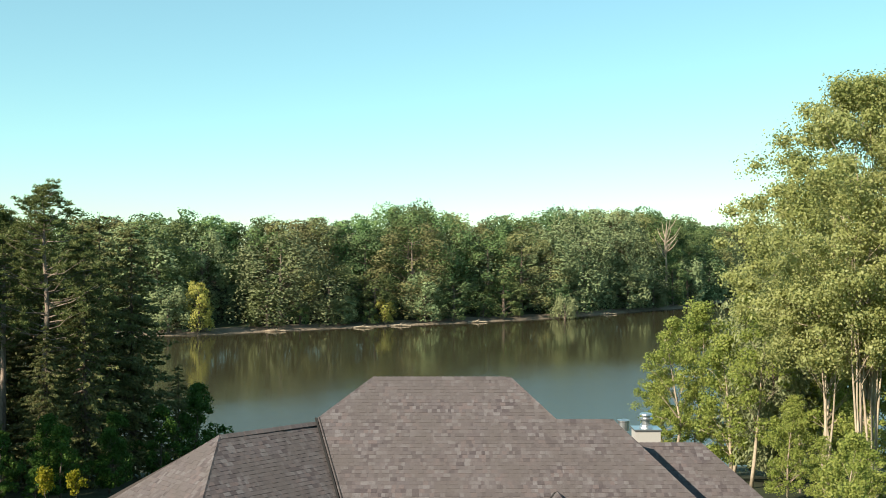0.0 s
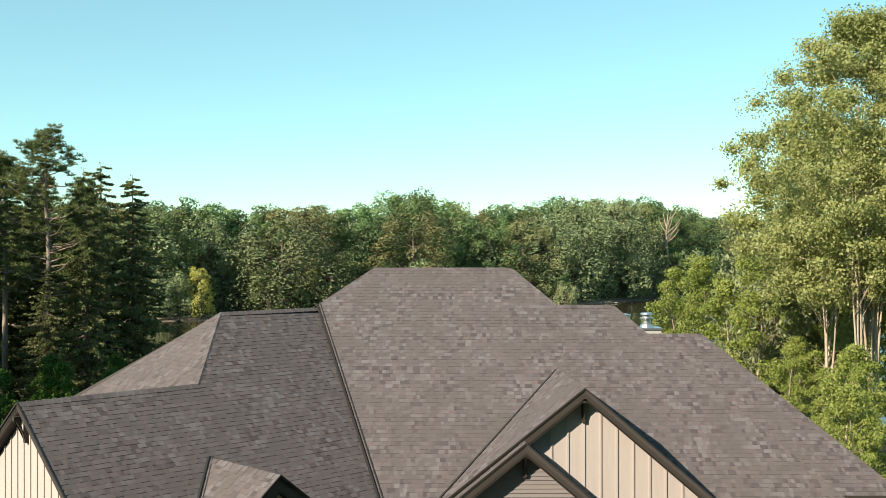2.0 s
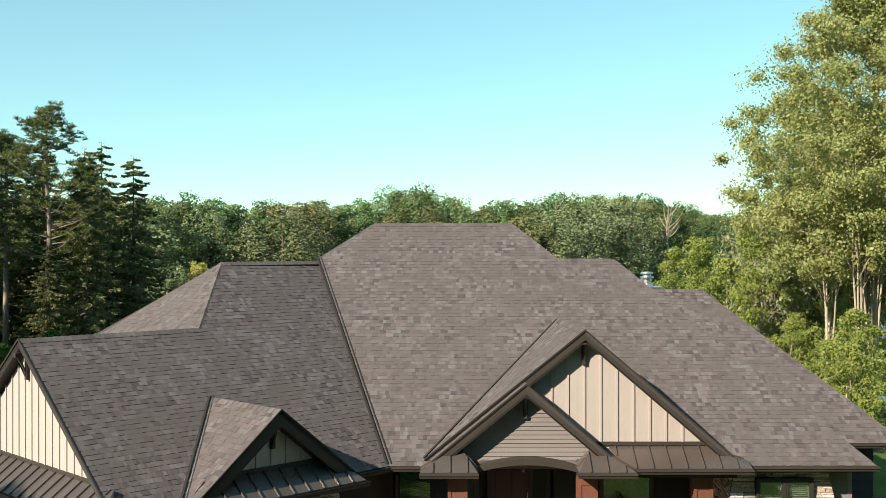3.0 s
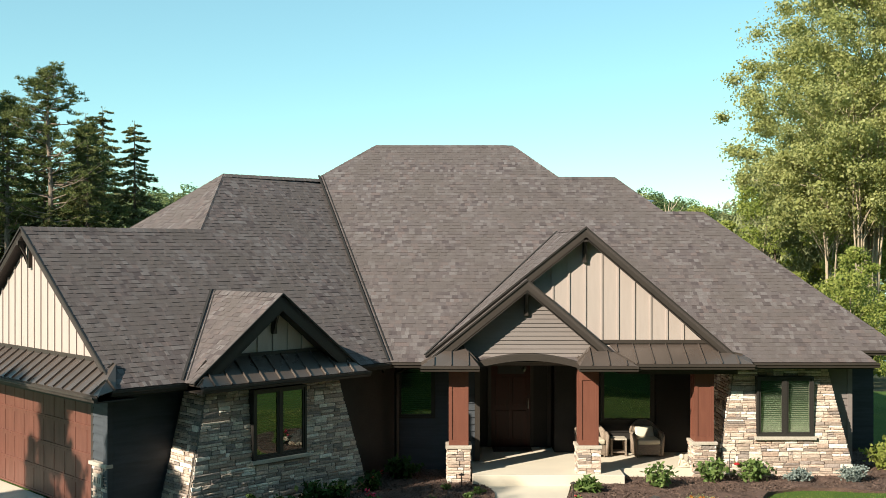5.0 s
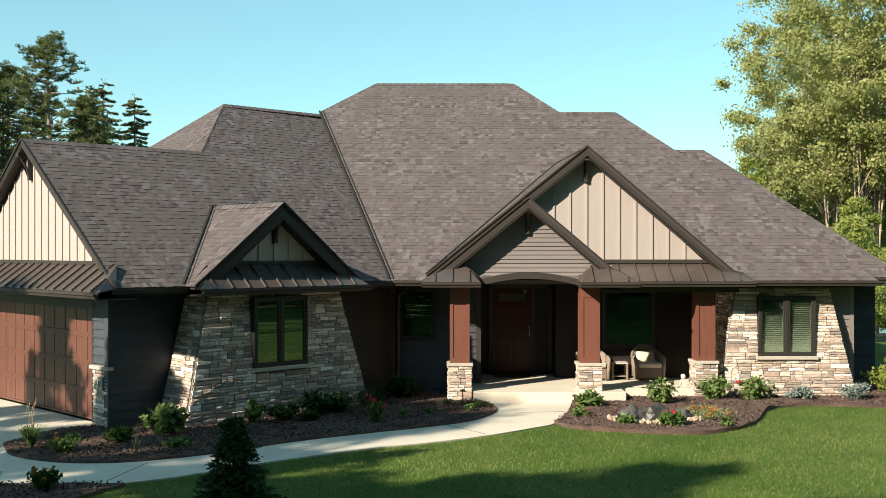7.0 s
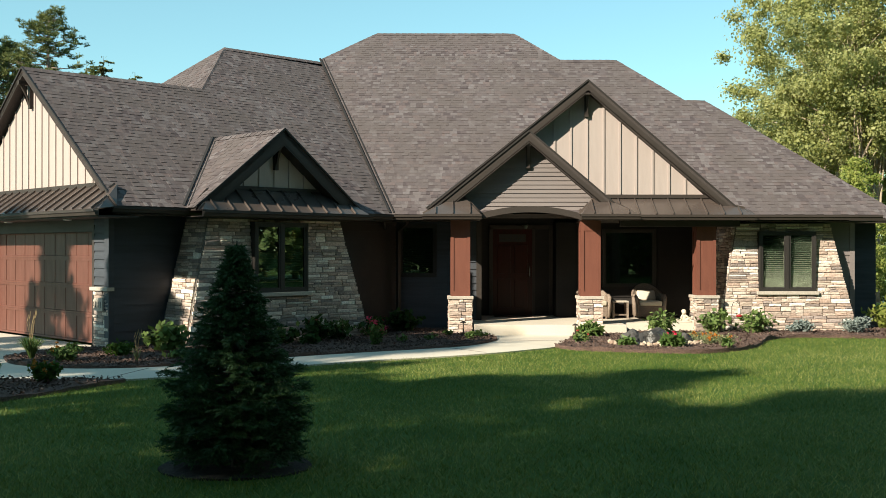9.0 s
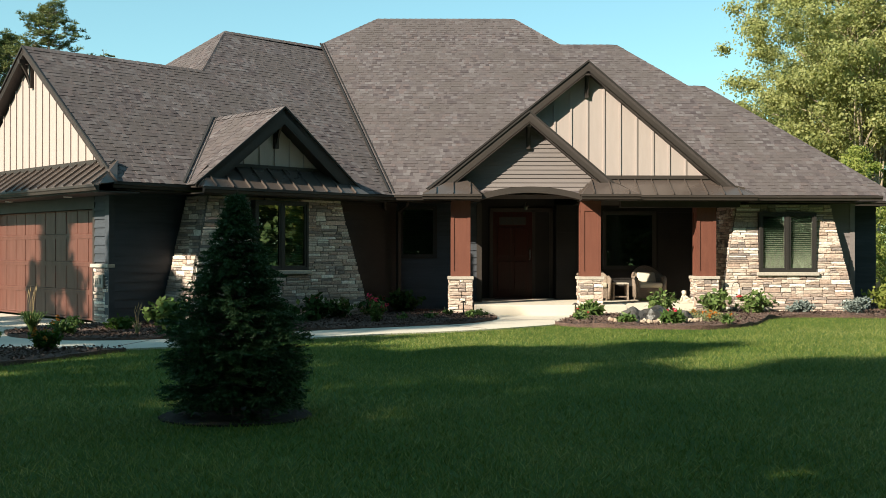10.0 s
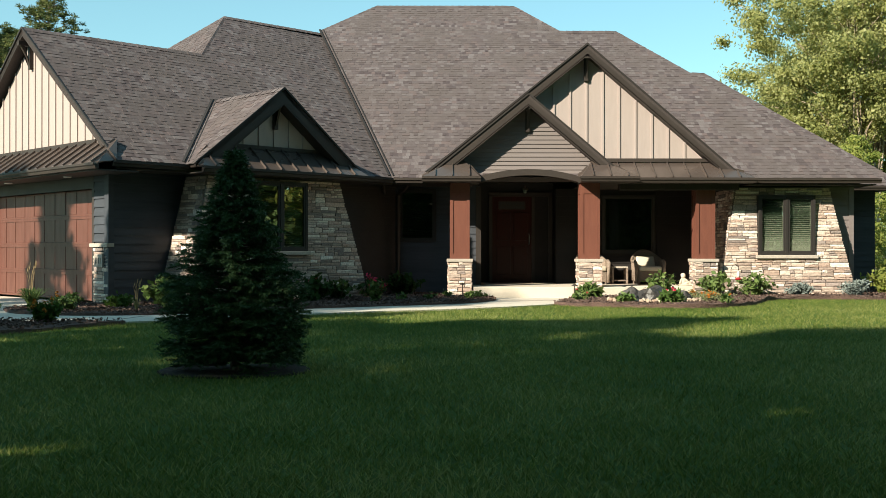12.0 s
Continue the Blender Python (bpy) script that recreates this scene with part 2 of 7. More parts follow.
YELLOW_LEAF = leaf_material("yellow green leaf", [(0.14, 0.16, 0.01), (0.26, 0.24, 0.02), (0.34, 0.28, 0.03)], 0.5, 0.4)
SPRUCE_NEEDLE = leaf_material("spruce needle", [(0.022, 0.05, 0.022), (0.05, 0.098, 0.04), (0.105, 0.165, 0.07)], 0.5, 0.12)
TALL_NEEDLE = leaf_material("conifer needle", [(0.07, 0.09, 0.035), (0.145, 0.155, 0.06), (0.27, 0.25, 0.11)], 0.5, 0.3)
PINE_NEEDLE = leaf_material("pine needle", [(0.065, 0.088, 0.03), (0.13, 0.152, 0.05), (0.23, 0.23, 0.09)], 0.5, 0.22)
BLUE_NEEDLE = leaf_material("blue spruce needle", [(0.13, 0.16, 0.15), (0.2, 0.235, 0.22), (0.28, 0.32, 0.3)], 0.6, 0.1)
# porch back walls: much darker and browner than the slate siding
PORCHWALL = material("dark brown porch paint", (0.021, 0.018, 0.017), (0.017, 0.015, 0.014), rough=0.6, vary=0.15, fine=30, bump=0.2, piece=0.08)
# darker copy of the garden shrub leaf, the walls' shade put into its colour
SHADED_LEAF = leaf_material("shaded shrub leaf", [(0.02, 0.045, 0.012), (0.04, 0.08, 0.02), (0.075, 0.12, 0.03)], 0.45, 0.25)
GRASS_BLADE = leaf_material("lawn grass blade", [(0.025, 0.085, 0.008), (0.162, 0.21, 0.043), (0.5, 0.46, 0.185)], 0.7, 0.35)
ROSE_PETAL = leaf_material("pink rose petal", [(0.5, 0.02, 0.06), (0.65, 0.05, 0.12), (0.7, 0.12, 0.18)], 0.6, 0.2)
RED_PETAL = leaf_material("red petal", [(0.32, 0.03, 0.04), (0.42, 0.06, 0.06), (0.5, 0.12, 0.1)], 0.6, 0.2)
ORANGE_PETAL = leaf_material("orange flower", [(0.34, 0.09, 0.015), (0.45, 0.17, 0.03), (0.5, 0.26, 0.05)], 0.6, 0.2)
STRAW = leaf_material("dry grass stalk", [(0.3, 0.2, 0.1), (0.45, 0.32, 0.17), (0.5, 0.38, 0.22)], 0.7, 0.2)
RED_LEAF = leaf_material("red sumac leaf", [(0.4, 0.03, 0.02), (0.5, 0.05, 0.03), (0.5, 0.1, 0.04)], 0.6, 0.3)
DARK_FAR = leaf_material("dark far wood leaf", [(0.045, 0.075, 0.032), (0.092, 0.128, 0.052), (0.17, 0.195, 0.082)], 0.6, 0.12, patch=0.35, grain=0.4)
YELLOW_FAR = leaf_material("yellowing leaf", [(0.28, 0.28, 0.06), (0.42, 0.4, 0.1), (0.54, 0.48, 0.17)], 0.5, 0.4)

# ---- mesh helpers ----
WORLD = {}
IDENT = Matrix.Identity(4)


class Geo:
    """Collects corners and faces for one mesh."""

    def __init__(self, m=IDENT):
        self.v, self.f, self.m = [], [], m

    def add(self, pts, faces):
        n = len(self.v)
        self.v += [tuple(self.m @ Vector(p)) for p in pts]
        self.f += [tuple(i + n for i in f) for f in faces]
        return self

    def box(self, x0, x1, y0, y1, z0, z1):
        return self.add([(x0, y0, z0), (x1, y0, z0), (x1, y1, z0), (x0, y1, z0), (x0, y0, z1), (x1, y0, z1), (x1, y1, z1), (x0, y1, z1)],
                        [(0, 3, 2, 1), (4, 5, 6, 7), (0, 1, 5, 4), (1, 2, 6, 5), (2, 3, 7, 6), (3, 0, 4, 7)])

    def prism(self, pts, offset):
        """A plane outline pushed along offset."""
        n = len(pts)
        off = Vector(offset)
        low = [Vector(p) for p in pts]
        return self.add(low + [p + off for p in low],
                        [tuple(range(n - 1, -1, -1)), tuple(range(n, 2 * n))] + [(i, (i + 1) % n, n + (i + 1) % n, n + i) for i in range(n)])

    def beam(self, a, b, w, h, up=(0, 0, 1)):
        """A straight bar from a to b, w wide, h high, hanging below the line a-b."""
        a, b, up = Vector(a), Vector(b), Vector(up)
        along = (b - a).normalized()
        side = along.cross(up).normalized() * (w / 2)
        down = -side.cross(along).normalized() * h
        if down.dot(up) > 0:
            down = -down
        return self.prism([a - side, a + side, a + side + down, a - side + down], b - a)

    def tube(self, path, radii, n=7):
        rings = []
        path = [Vector(p) for p in path]
        base = len(self.v)
        for i, p in enumerate(path):
            d = (path[min(i + 1, len(path) - 1)] - path[max(i - 1, 0)]).normalized()
            s = d.cross(Vector((0.3, 0.9, 0.2))).normalized()
            t = d.cross(s)
            r = radii[i]
            rings += [p + (s * math.cos(2 * math.pi * k / n) + t * math.sin(2 * math.pi * k / n)) * r for k in range(n)]
        faces = [(i * n + k, i * n + (k + 1) % n, (i + 1) * n + (k + 1) % n, (i + 1) * n + k) for i in range(len(path) - 1) for k in range(n)]
        faces += [tuple(range(n - 1, -1, -1)), tuple((len(path) - 1) * n + k for k in range(n))]
        return self.add(rings, faces)

    def lathe(self, centre, profile, n=16):
        c = Vector(centre)
        pts = [c + Vector((r * math.cos(2 * math.pi * k / n), r * math.sin(2 * math.pi * k / n), z)) for r, z in profile for k in range(n)]
        m = len(profile)
        return self.add(pts, [(i * n + k, i * n + (k + 1) % n, (i + 1) * n + (k + 1) % n, (i + 1) * n + k) for i in range(m - 1) for k in range(n)]
                        + [tuple(range(n - 1, -1, -1)), tuple((m - 1) * n + k for k in range(n))])

    def mesh(self, name, bevel=0.0, smooth=False):
        me = bpy.data.meshes.new(name)
        me.from_pydata(self.v, [], self.f)
        if bevel:
            bm = bmesh.new()
            bm.from_mesh(me)
            bmesh.ops.recalc_face_normals(bm, faces=bm.faces)
            bmesh.ops.bevel(bm, geom=bm.edges[:], offset=bevel, segments=2, profile=0.6, affect="EDGES", clamp_overlap=True)
            bm.to_mesh(me)
            bm.free()
        if smooth:
            me.polygons.foreach_set("use_smooth", [True] * len(me.polygons))
        me.update()
        return me


def thing(name, place, label, category, group="", kind=""):
    """An Empty at the base of a thing that has parts."""
    ob = new(name)
    ob.empty_display_size = 0.2
    m = place if isinstance(place, Matrix) else Matrix.Translation(place)
    ob.matrix_basis = m
    WORLD[ob] = m
    return tagged(ob, label, category, group, kind)


def put(name, me, mat, parent=None, label="", m=IDENT, kind=""):
    """One mesh object at the pose m of the world, under its thing or part."""
    if mat and not me.materials:
        me.materials.append(mat)
    ob = new(name, me)
    ob.matrix_basis = m
    WORLD[ob] = m
    if parent is not None:
        ob.parent = parent
        ob.matrix_parent_inverse = WORLD[parent].inverted()
    return tagged(ob, label, kind=kind)


def part(name, geo, mat, parent, label="", bevel=0.0, smooth=False, kind=""):
    return put(name, geo.mesh(name, bevel, smooth), mat, parent, label, kind=kind)


def clip(poly, a, b):
    """The part of a plane outline on the left of the line a-b."""
    out = []
    side = lambda p: (b[0] - a[0]) * (p[1] - a[1]) - (b[1] - a[1]) * (p[0] - a[0])
    for i, p in enumerate(poly):
        q = poly[(i + 1) % len(poly)]
        sp, sq = side(p), side(q)
        if sp >= 0:
            out.append(p)
        if sp * sq < 0:
            k = sp / (sp - sq)
            out.append((p[0] + k * (q[0] - p[0]), p[1] + k * (q[1] - p[1])))
    return out


def inside(poly, outline):
    for i, a in enumerate(outline):
        poly = clip(poly, a, outline[(i + 1) % len(outline)])
        if len(poly) < 3:
            return []
    return poly


def roof_axes(pts):
    """Axes of a roof plane: along the eave (its first edge), up the slope and out of it."""
    o = pts[0]
    e = (pts[1] - pts[0]).normalized()
    nrm = e.cross(pts[2] - pts[0]).normalized()
    if nrm.z < 0:
        nrm = -nrm
    g = nrm.cross(e).normalized()
    if g.z < 0:
        g, e = -g, -e
    return o, e, g, nrm


ROW = 0.145
TAB_W = (0.08, 0.1, 0.13, 0.16, 0.2)
TAB_T = (0.005, 0.013)
TAB_MESH = {}


def tab_mesh(w, t):
    if (w, t) not in TAB_MESH:
        g = Geo().add([(0, 0, -0.002), (w, 0, -0.002), (w, ROW + 0.02, -0.002), (0, ROW + 0.02, -0.002),
                       (0.003, 0, t), (w - 0.003, 0, t), (w - 0.003, ROW + 0.02, 0.002), (0.003, ROW + 0.02, 0.002)],
                      [(4, 5, 6, 7), (0, 1, 5, 4), (1, 2, 6, 5), (3, 0, 4, 7)])
        TAB_MESH[w, t] = g.mesh("shingle")
        TAB_MESH[w, t].materials.append(SHINGLE)
    return TAB_MESH[w, t]


def roof_plane(parent, outlines, m=IDENT, shingled=True, near=None, thick=0.12, rng=None):
    """A roof slope: a deck under lapped rows of shingles. outlines: convex plane outlines in one plane, the eave's edge first."""
    rng = rng or random.Random(7)
    planes = [[m @ Vector(p) for p in o] for o in outlines]
    o, e, g, nrm = roof_axes(planes[0])
    deck = Geo()
    for pl in planes:
        deck.prism([p - nrm * 0.006 for p in pl], -nrm * thick)
    deck_ob = part("roof_deck", deck, DECK, parent)
    if not shingled:
        return deck_ob
    flat = []
    for pl in planes:
        q = [((p - o).dot(e), (p - o).dot(g)) for p in pl]
        area = sum(q[i][0] * q[(i + 1) % len(q)][1] - q[(i + 1) % len(q)][0] * q[i][1] for i in range(len(q)))
        flat.append(q if area > 0 else q[::-1])
    a0 = min(p[0] for q in flat for p in q)
    a1 = max(p[0] for q in flat for p in q)
    b1 = max(p[1] for q in flat for p in q)
    rest = Geo()
    basis = Matrix((e, g, nrm)).transposed().to_4x4()
    made = 0
    b = -0.02
    while b < b1:
        a, turn_t = a0 - rng.random() * 0.4, 0
        while a < a1:
            w, t = rng.choice(TAB_W), TAB_T[turn_t]
            turn_t = 1 if rng.random() < (0.55 if turn_t == 0 else 0.3) else 0
            rect = [(a, b), (a + w, b), (a + w, b + ROW + 0.02), (a, b + ROW + 0.02)]
            for q in flat:
                low = min(p[1] for p in q)
                piece = inside(rect, q if b > low else [(x, y - 0.03 if y < low + 0.01 else y) for x, y in q])
                if len(piece) < 3:
                    continue
                mid = o + e * (a + w / 2) + g * b
                full = len(piece) == 4 and all(min(abs(p[0] - x) + abs(p[1] - y) for x, y in rect) < 1e-6 for p in piece)
                if near and full and made < 290 and near(mid):
                    made += 1
                    put("shingle", tab_mesh(w, t), SHINGLE, deck_ob, m=Matrix.Translation(o + e * a + g * b) @ basis)
                    continue
                hh = [t + (0.002 - t) * (p[1] - b) / (ROW + 0.02) for p in piece]
                n = len(piece)
                rest.add([o + e * p[0] + g * p[1] - nrm * 0.002 for p in piece] + [o + e * p[0] + g * p[1] + nrm * h for p, h in zip(piece, hh)],
                         [tuple(range(n, 2 * n))] + [(i, (i + 1) % n, n + (i + 1) % n, n + i) for i in range(n)])
            a += w
        b += ROW
    part("shingle_field", rest, SHINGLE, deck_ob, "brown grey laminated asphalt shingles", kind="stuff")
    return deck_ob


def ridge_cap(parent, a, b, m=IDENT, w=0.26, seed=1):
    """Overlapping cap shingles along a ridge or hip, each bent over it."""
    rng = random.Random(seed)
    a, b = m @ Vector(a), m @ Vector(b)
    along = (b - a).normalized()
    side = along.cross(Vector((0, 0, 1))).normalized()
    up = side.cross(along)
    length = (b - a).length
    basis = Matrix((side, along, up)).transposed().to_4x4()
    strip = put("ridge", Geo().add([(-w * 0.4, 0, -w * 0.32), (0, 0, 0.01), (w * 0.4, 0, -w * 0.32), (-w * 0.4, length, -w * 0.32), (0, length, 0.01), (w * 0.4, length, -w * 0.32)],
                                   [(0, 1, 4, 3), (1, 2, 5, 4), (0, 2, 1), (3, 4, 5)]).mesh("ridge"), DECK, parent, m=Matrix.Translation(a) @ basis)
    if "cap" not in TAB_MESH:
        w2, h0, h1 = w / 2, 0.026, 0.014
        TAB_MESH["cap"] = Geo().add([(-w2, 0, h0 - w2 * 0.75), (0, 0, h0), (w2, 0, h0 - w2 * 0.75), (-w2, 0.25, h1 - w2 * 0.75), (0, 0.25, h1), (w2, 0.25, h1 - w2 * 0.75)],
                                    [(0, 1, 4, 3), (1, 2, 5, 4), (0, 2, 1)]).mesh("cap_shingle")
        TAB_MESH["cap"].materials.append(SHINGLE)
    for k in range(int(length / 0.2)):
        put("cap_shingle", TAB_MESH["cap"], SHINGLE, strip, m=Matrix.Translation(a + along * (k * 0.2)) @ basis @ Matrix.Diagonal((rng.uniform(0.92, 1.06), 1, 1, 1)))
    return strip


def metal_plane(parent, pts, m=IDENT, pitch=0.41, ends=True, start=0.05):
    """A standing seam metal slope with its raised seams."""
    pl = [m @ Vector(p) for p in pts]
    o, e, g, nrm = roof_axes(pl)
    body = part("metal_roof", Geo().prism(pl, -nrm * 0.03), METAL, parent, "bronze standing seam metal roof")
    q = [((p - o).dot(e), (p - o).dot(g)) for p in pl]
    a = min(p[0] for p in q) + start
    while a < max(p[0] for p in q):
        hits = []
        for i, p in enumerate(q):
            r = q[(i + 1) % len(q)]
            if (p[0] - a) * (r[0] - a) < 0:
                k = (a - p[0]) / (r[0] - p[0])
                hits.append(p[1] + k * (r[1] - p[1]))
        if len(hits) == 2 and abs(hits[0] - hits[1]) > 0.08:
            lo, hi = min(hits), max(hits)
            s = o + e * a + g * lo
            geo = Geo().prism([s - e * 0.012, s + e * 0.012, s + e * 0.008 + nrm * 0.04, s - e * 0.008 + nrm * 0.04], g * (hi - lo))
            part("seam", geo, METAL, body)
        a += pitch
    return body


BOARD_MESH = {}


def board_mesh(h):
    """A lapped board one metre long, thick at its foot."""
    if h not in BOARD_MESH:
        g = Geo().add([(0, 0, 0), (1, 0, 0), (1, 0, h), (0, 0, h), (0, -0.034, 0), (1, -0.034, 0), (1, -0.006, h), (0, -0.006, h)],
                      [(4, 5, 6, 7), (0, 1, 5, 4), (0, 4, 7, 3), (1, 2, 6, 5), (3, 7, 6, 2)])
        BOARD_MESH[h] = g
    return BOARD_MESH[h]


def siding(parent, m, span, y, z0, z1, expo, mat, holes=(), name="siding_board"):
    """Lapped boards on a wall facing -y of the pose m. span(z) gives the wall's ends at a height."""
    key = (expo, mat.name)
    if key not in BOARD_MESH:
        me = board_mesh(round(expo + 0.015, 4)).mesh(name)
        me.materials.append(mat)
        BOARD_MESH[key] = me
    z = z0
    while z < z1 - 0.02:
        xa, xb = span(z + expo * 0.6)
        runs = [(xa, xb)] if xb - xa > 0.05 else []
        for ha, hb, hz0, hz1 in holes:
            if z + expo * 0.6 > hz0 and z + expo * 0.4 < hz1:
                runs = [r for a, b in runs for r in ((a, min(b, ha)), (max(a, hb), b)) if r[1] - r[0] > 0.02]
        for a, b in runs:
            put(name, BOARD_MESH[key], mat, parent, m=m @ Matrix.Translation((a, y, z)) @ Matrix.Diagonal((b - a, 1, 1, 1)))
        z += expo


STONE_MESH = []
_rng = random.Random(3)
for _k in range(10):
    # a rough-faced stone one metre across, to be scaled to size
    _g = Geo()
    _n = 3
    _pts, _faces = [], []
    for _j in range(_n + 1):
        for _i in range(_n + 1):
            _edge = _i in (0, _n) or _j in (0, _n)
            _dx = _rng.uniform(-0.03, 0.03) if 0 < _i < _n else _rng.uniform(0, 0.045) * (1 if _i == 0 else -1)
            _dz = _rng.uniform(-0.05, 0.05) if 0 < _j < _n else _rng.uniform(0, 0.1) * (1 if _j == 0 else -1)
            _pts.append((_i / _n + _dx, -(_rng.uniform(0.68, 0.88) if _edge else _rng.uniform(0.82, 1.0)), _j / _n + _dz))
    for _j in range(_n):
        for _i in range(_n):
            _a = _j * (_n + 1) + _i
            _faces.append((_a, _a + 1, _a + _n + 2, _a + _n + 1))
    _ring = [i for i in range(_n + 1)] + [j * (_n + 1) + _n for j in range(1, _n + 1)] + [_n * (_n + 1) + i for i in range(_n - 1, -1, -1)] + [j * (_n + 1) for j in range(_n - 1, 0, -1)]
    _base = len(_pts)
    _pts += [(_pts[i][0], 0.0, _pts[i][2]) for i in _ring]
    for _i in range(len(_ring)):
        _faces.append((_ring[_i], _base + _i, _base + (_i + 1) % len(_ring), _ring[(_i + 1) % len(_ring)]))
    _me = _g.add(_pts, _faces).mesh("stone")
    _me.materials.append(STONE)
    STONE_MESH.append(_me)


def stone_face(parent, m, span, face_y, z0, z1, holes=(), seed=1, wide=(0.26, 0.7), high=(0.12, 0.24)):
    """Ledge stones in uneven courses on a face towards -y of the pose m; span(z): its ends; face_y(z): its plane."""
    rng = random.Random(seed)
    rest, made = Geo(), 0
    z = z0
    while z < z1 - 0.03:
        band = min(rng.uniform(*high), z1 - z)
        if z1 - z - band < 0.07:
            band = z1 - z
        for hole in holes:
            for edge in hole[2:]:
                if z + 0.04 < edge < z + band:
                    band = edge - z
        zm = z + band / 2
        xa, xb = span(zm)
        runs = [(xa, xb)]
        for ha, hb, hz0, hz1 in holes:
            if hz0 < zm < hz1:
                runs = [r for a, b in runs for r in ((a, min(b, ha)), (max(a, hb), b)) if r[1] - r[0] > 0.03]
        for a, b in runs:
            x = a
            while x < b - 0.02:
                w = min(rng.uniform(*wide), b - x)
                if b - x - w < 0.15:
                    w = b - x
                count = max(1, round(band / rng.uniform(0.05, 0.1)))
                cuts = [0.0] + sorted((k + rng.uniform(-0.22, 0.22)) / count for k in range(1, count)) + [1.0]
                for c0, c1 in zip(cuts, cuts[1:]):
                    zl, hl = z + band * c0, band * (c1 - c0)
                    ends = span(zl + hl / 2)
                    l = ends[0] if x == xa else x
                    r = ends[1] if x + w > xb - 1e-6 else x + w
                    split = [l, l + (r - l) * rng.uniform(0.3, 0.7), r] if r - l > (0.26 if hl < 0.09 else 0.36) and rng.random() < 0.8 else [l, r]
                    for p, q in zip(split, split[1:]):
                        me = rng.choice(STONE_MESH)
                        place = m @ Matrix.Translation((p + 0.002, face_y(zl + hl / 2), zl + 0.002)) @ Matrix.Diagonal((q - p - 0.005, rng.uniform(0.034, 0.066), hl - 0.004, 1))
                        made += 1
                        if made <= 290:
                            put("stone", me, STONE, parent, m=place)
                        else:
                            rest.add([place @ v.co for v in me.vertices], [tuple(f.vertices) for f in me.polygons])
                x += w
        z += band
    if rest.v:
        part("stone_field", rest, STONE, parent, "ledge stones of mixed tan and grey", kind="stuff")


def window(parent, m, x0, x1, z0, z1, y, lights=2, sill=True, blinds=True):
    """A casement window in a wall facing -y: frame, sashes, panes, blinds and a stone sill, with a shallow box behind,
    coloured dark for an unlit room.
    """
    fw = 0.055
    fr = Geo(m)
    fr.box(x0, x1, y - 0.03, y + 0.09, z1 - fw, z1).box(x0, x1, y - 0.03, y + 0.09, z0, z0 + fw)
    fr.box(x0, x0 + fw, y - 0.03, y + 0.09, z0 + fw, z1 - fw).box(x1 - fw, x1, y - 0.03, y + 0.09, z0 + fw, z1 - fw)
    win = part("window", fr, FRAME_MAT, parent, "dark framed casement window with slatted blinds")
    step = (x1 - x0 - 2 * fw) / lights
    for k in range(lights):
        a, b = x0 + fw + k * step, x0 + fw + (k + 1) * step
        if k:
            part("mullion", Geo(m).box(a - 0.035, a + 0.035, y - 0.028, y + 0.085, z0 + fw, z1 - fw), FRAME_MAT, win)
        s = Geo(m)
        aa, bb, c, d = a + (0.035 if k else 0), b - (0.035 if k < lights - 1 else 0), z0 + fw, z1 - fw
        s.box(aa, bb, y - 0.012, y + 0.04, d - 0.045, d).box(aa, bb, y - 0.012, y + 0.04, c, c + 0.045)
        s.box(aa, aa + 0.045, y - 0.012, y + 0.04, c + 0.045, d - 0.045).box(bb - 0.045, bb, y - 0.012, y + 0.04, c + 0.045, d - 0.045)
        part("sash", s, FRAME_MAT, win)
        pane = part("pane", Geo(m).box(aa + 0.04, bb - 0.04, y + 0.008, y + 0.016, c + 0.04, d - 0.04), GLASS, win, "clear glass pane")
        pane.visible_shadow = False
        if blinds:
            bl = Geo(m)
            zz = c + 0.06
            while zz < d - 0.05:
                bl.add([(aa + 0.05, y + 0.06, zz + 0.032), (bb - 0.05, y + 0.06, zz + 0.032), (bb - 0.05, y + 0.1, zz), (aa + 0.05, y + 0.1, zz),
                        (aa + 0.05, y + 0.061, zz + 0.036), (bb - 0.05, y + 0.061, zz + 0.036), (bb - 0.05, y + 0.101, zz + 0.004), (aa + 0.05, y + 0.101, zz + 0.004)],
                       [(0, 1, 2, 3), (4, 7, 6, 5), (0, 4, 5, 1), (2, 6, 7, 3)])
                zz += 0.052
            part("blind", bl, BLIND, win, "grey green slatted blind")
    # shallow box; its dark colour stands in for the unlit room
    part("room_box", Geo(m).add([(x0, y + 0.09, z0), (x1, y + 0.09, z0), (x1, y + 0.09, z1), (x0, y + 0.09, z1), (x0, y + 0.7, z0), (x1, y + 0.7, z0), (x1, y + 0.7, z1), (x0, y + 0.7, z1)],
                                [(4, 5, 6, 7), (0, 1, 5, 4), (1, 2, 6, 5), (2, 3, 7, 6), (3, 0, 4, 7)]), ROOM, win, "shallow dark box standing in for an unlit room")
    if sill:
        part("sill", Geo(m).box(x0 - 0.06, x1 + 0.06, y - 0.08, y + 0.02, z0 - 0.085, z0 - 0.002), CAPSTONE, win, "pale stone sill", bevel=0.012)
    return win


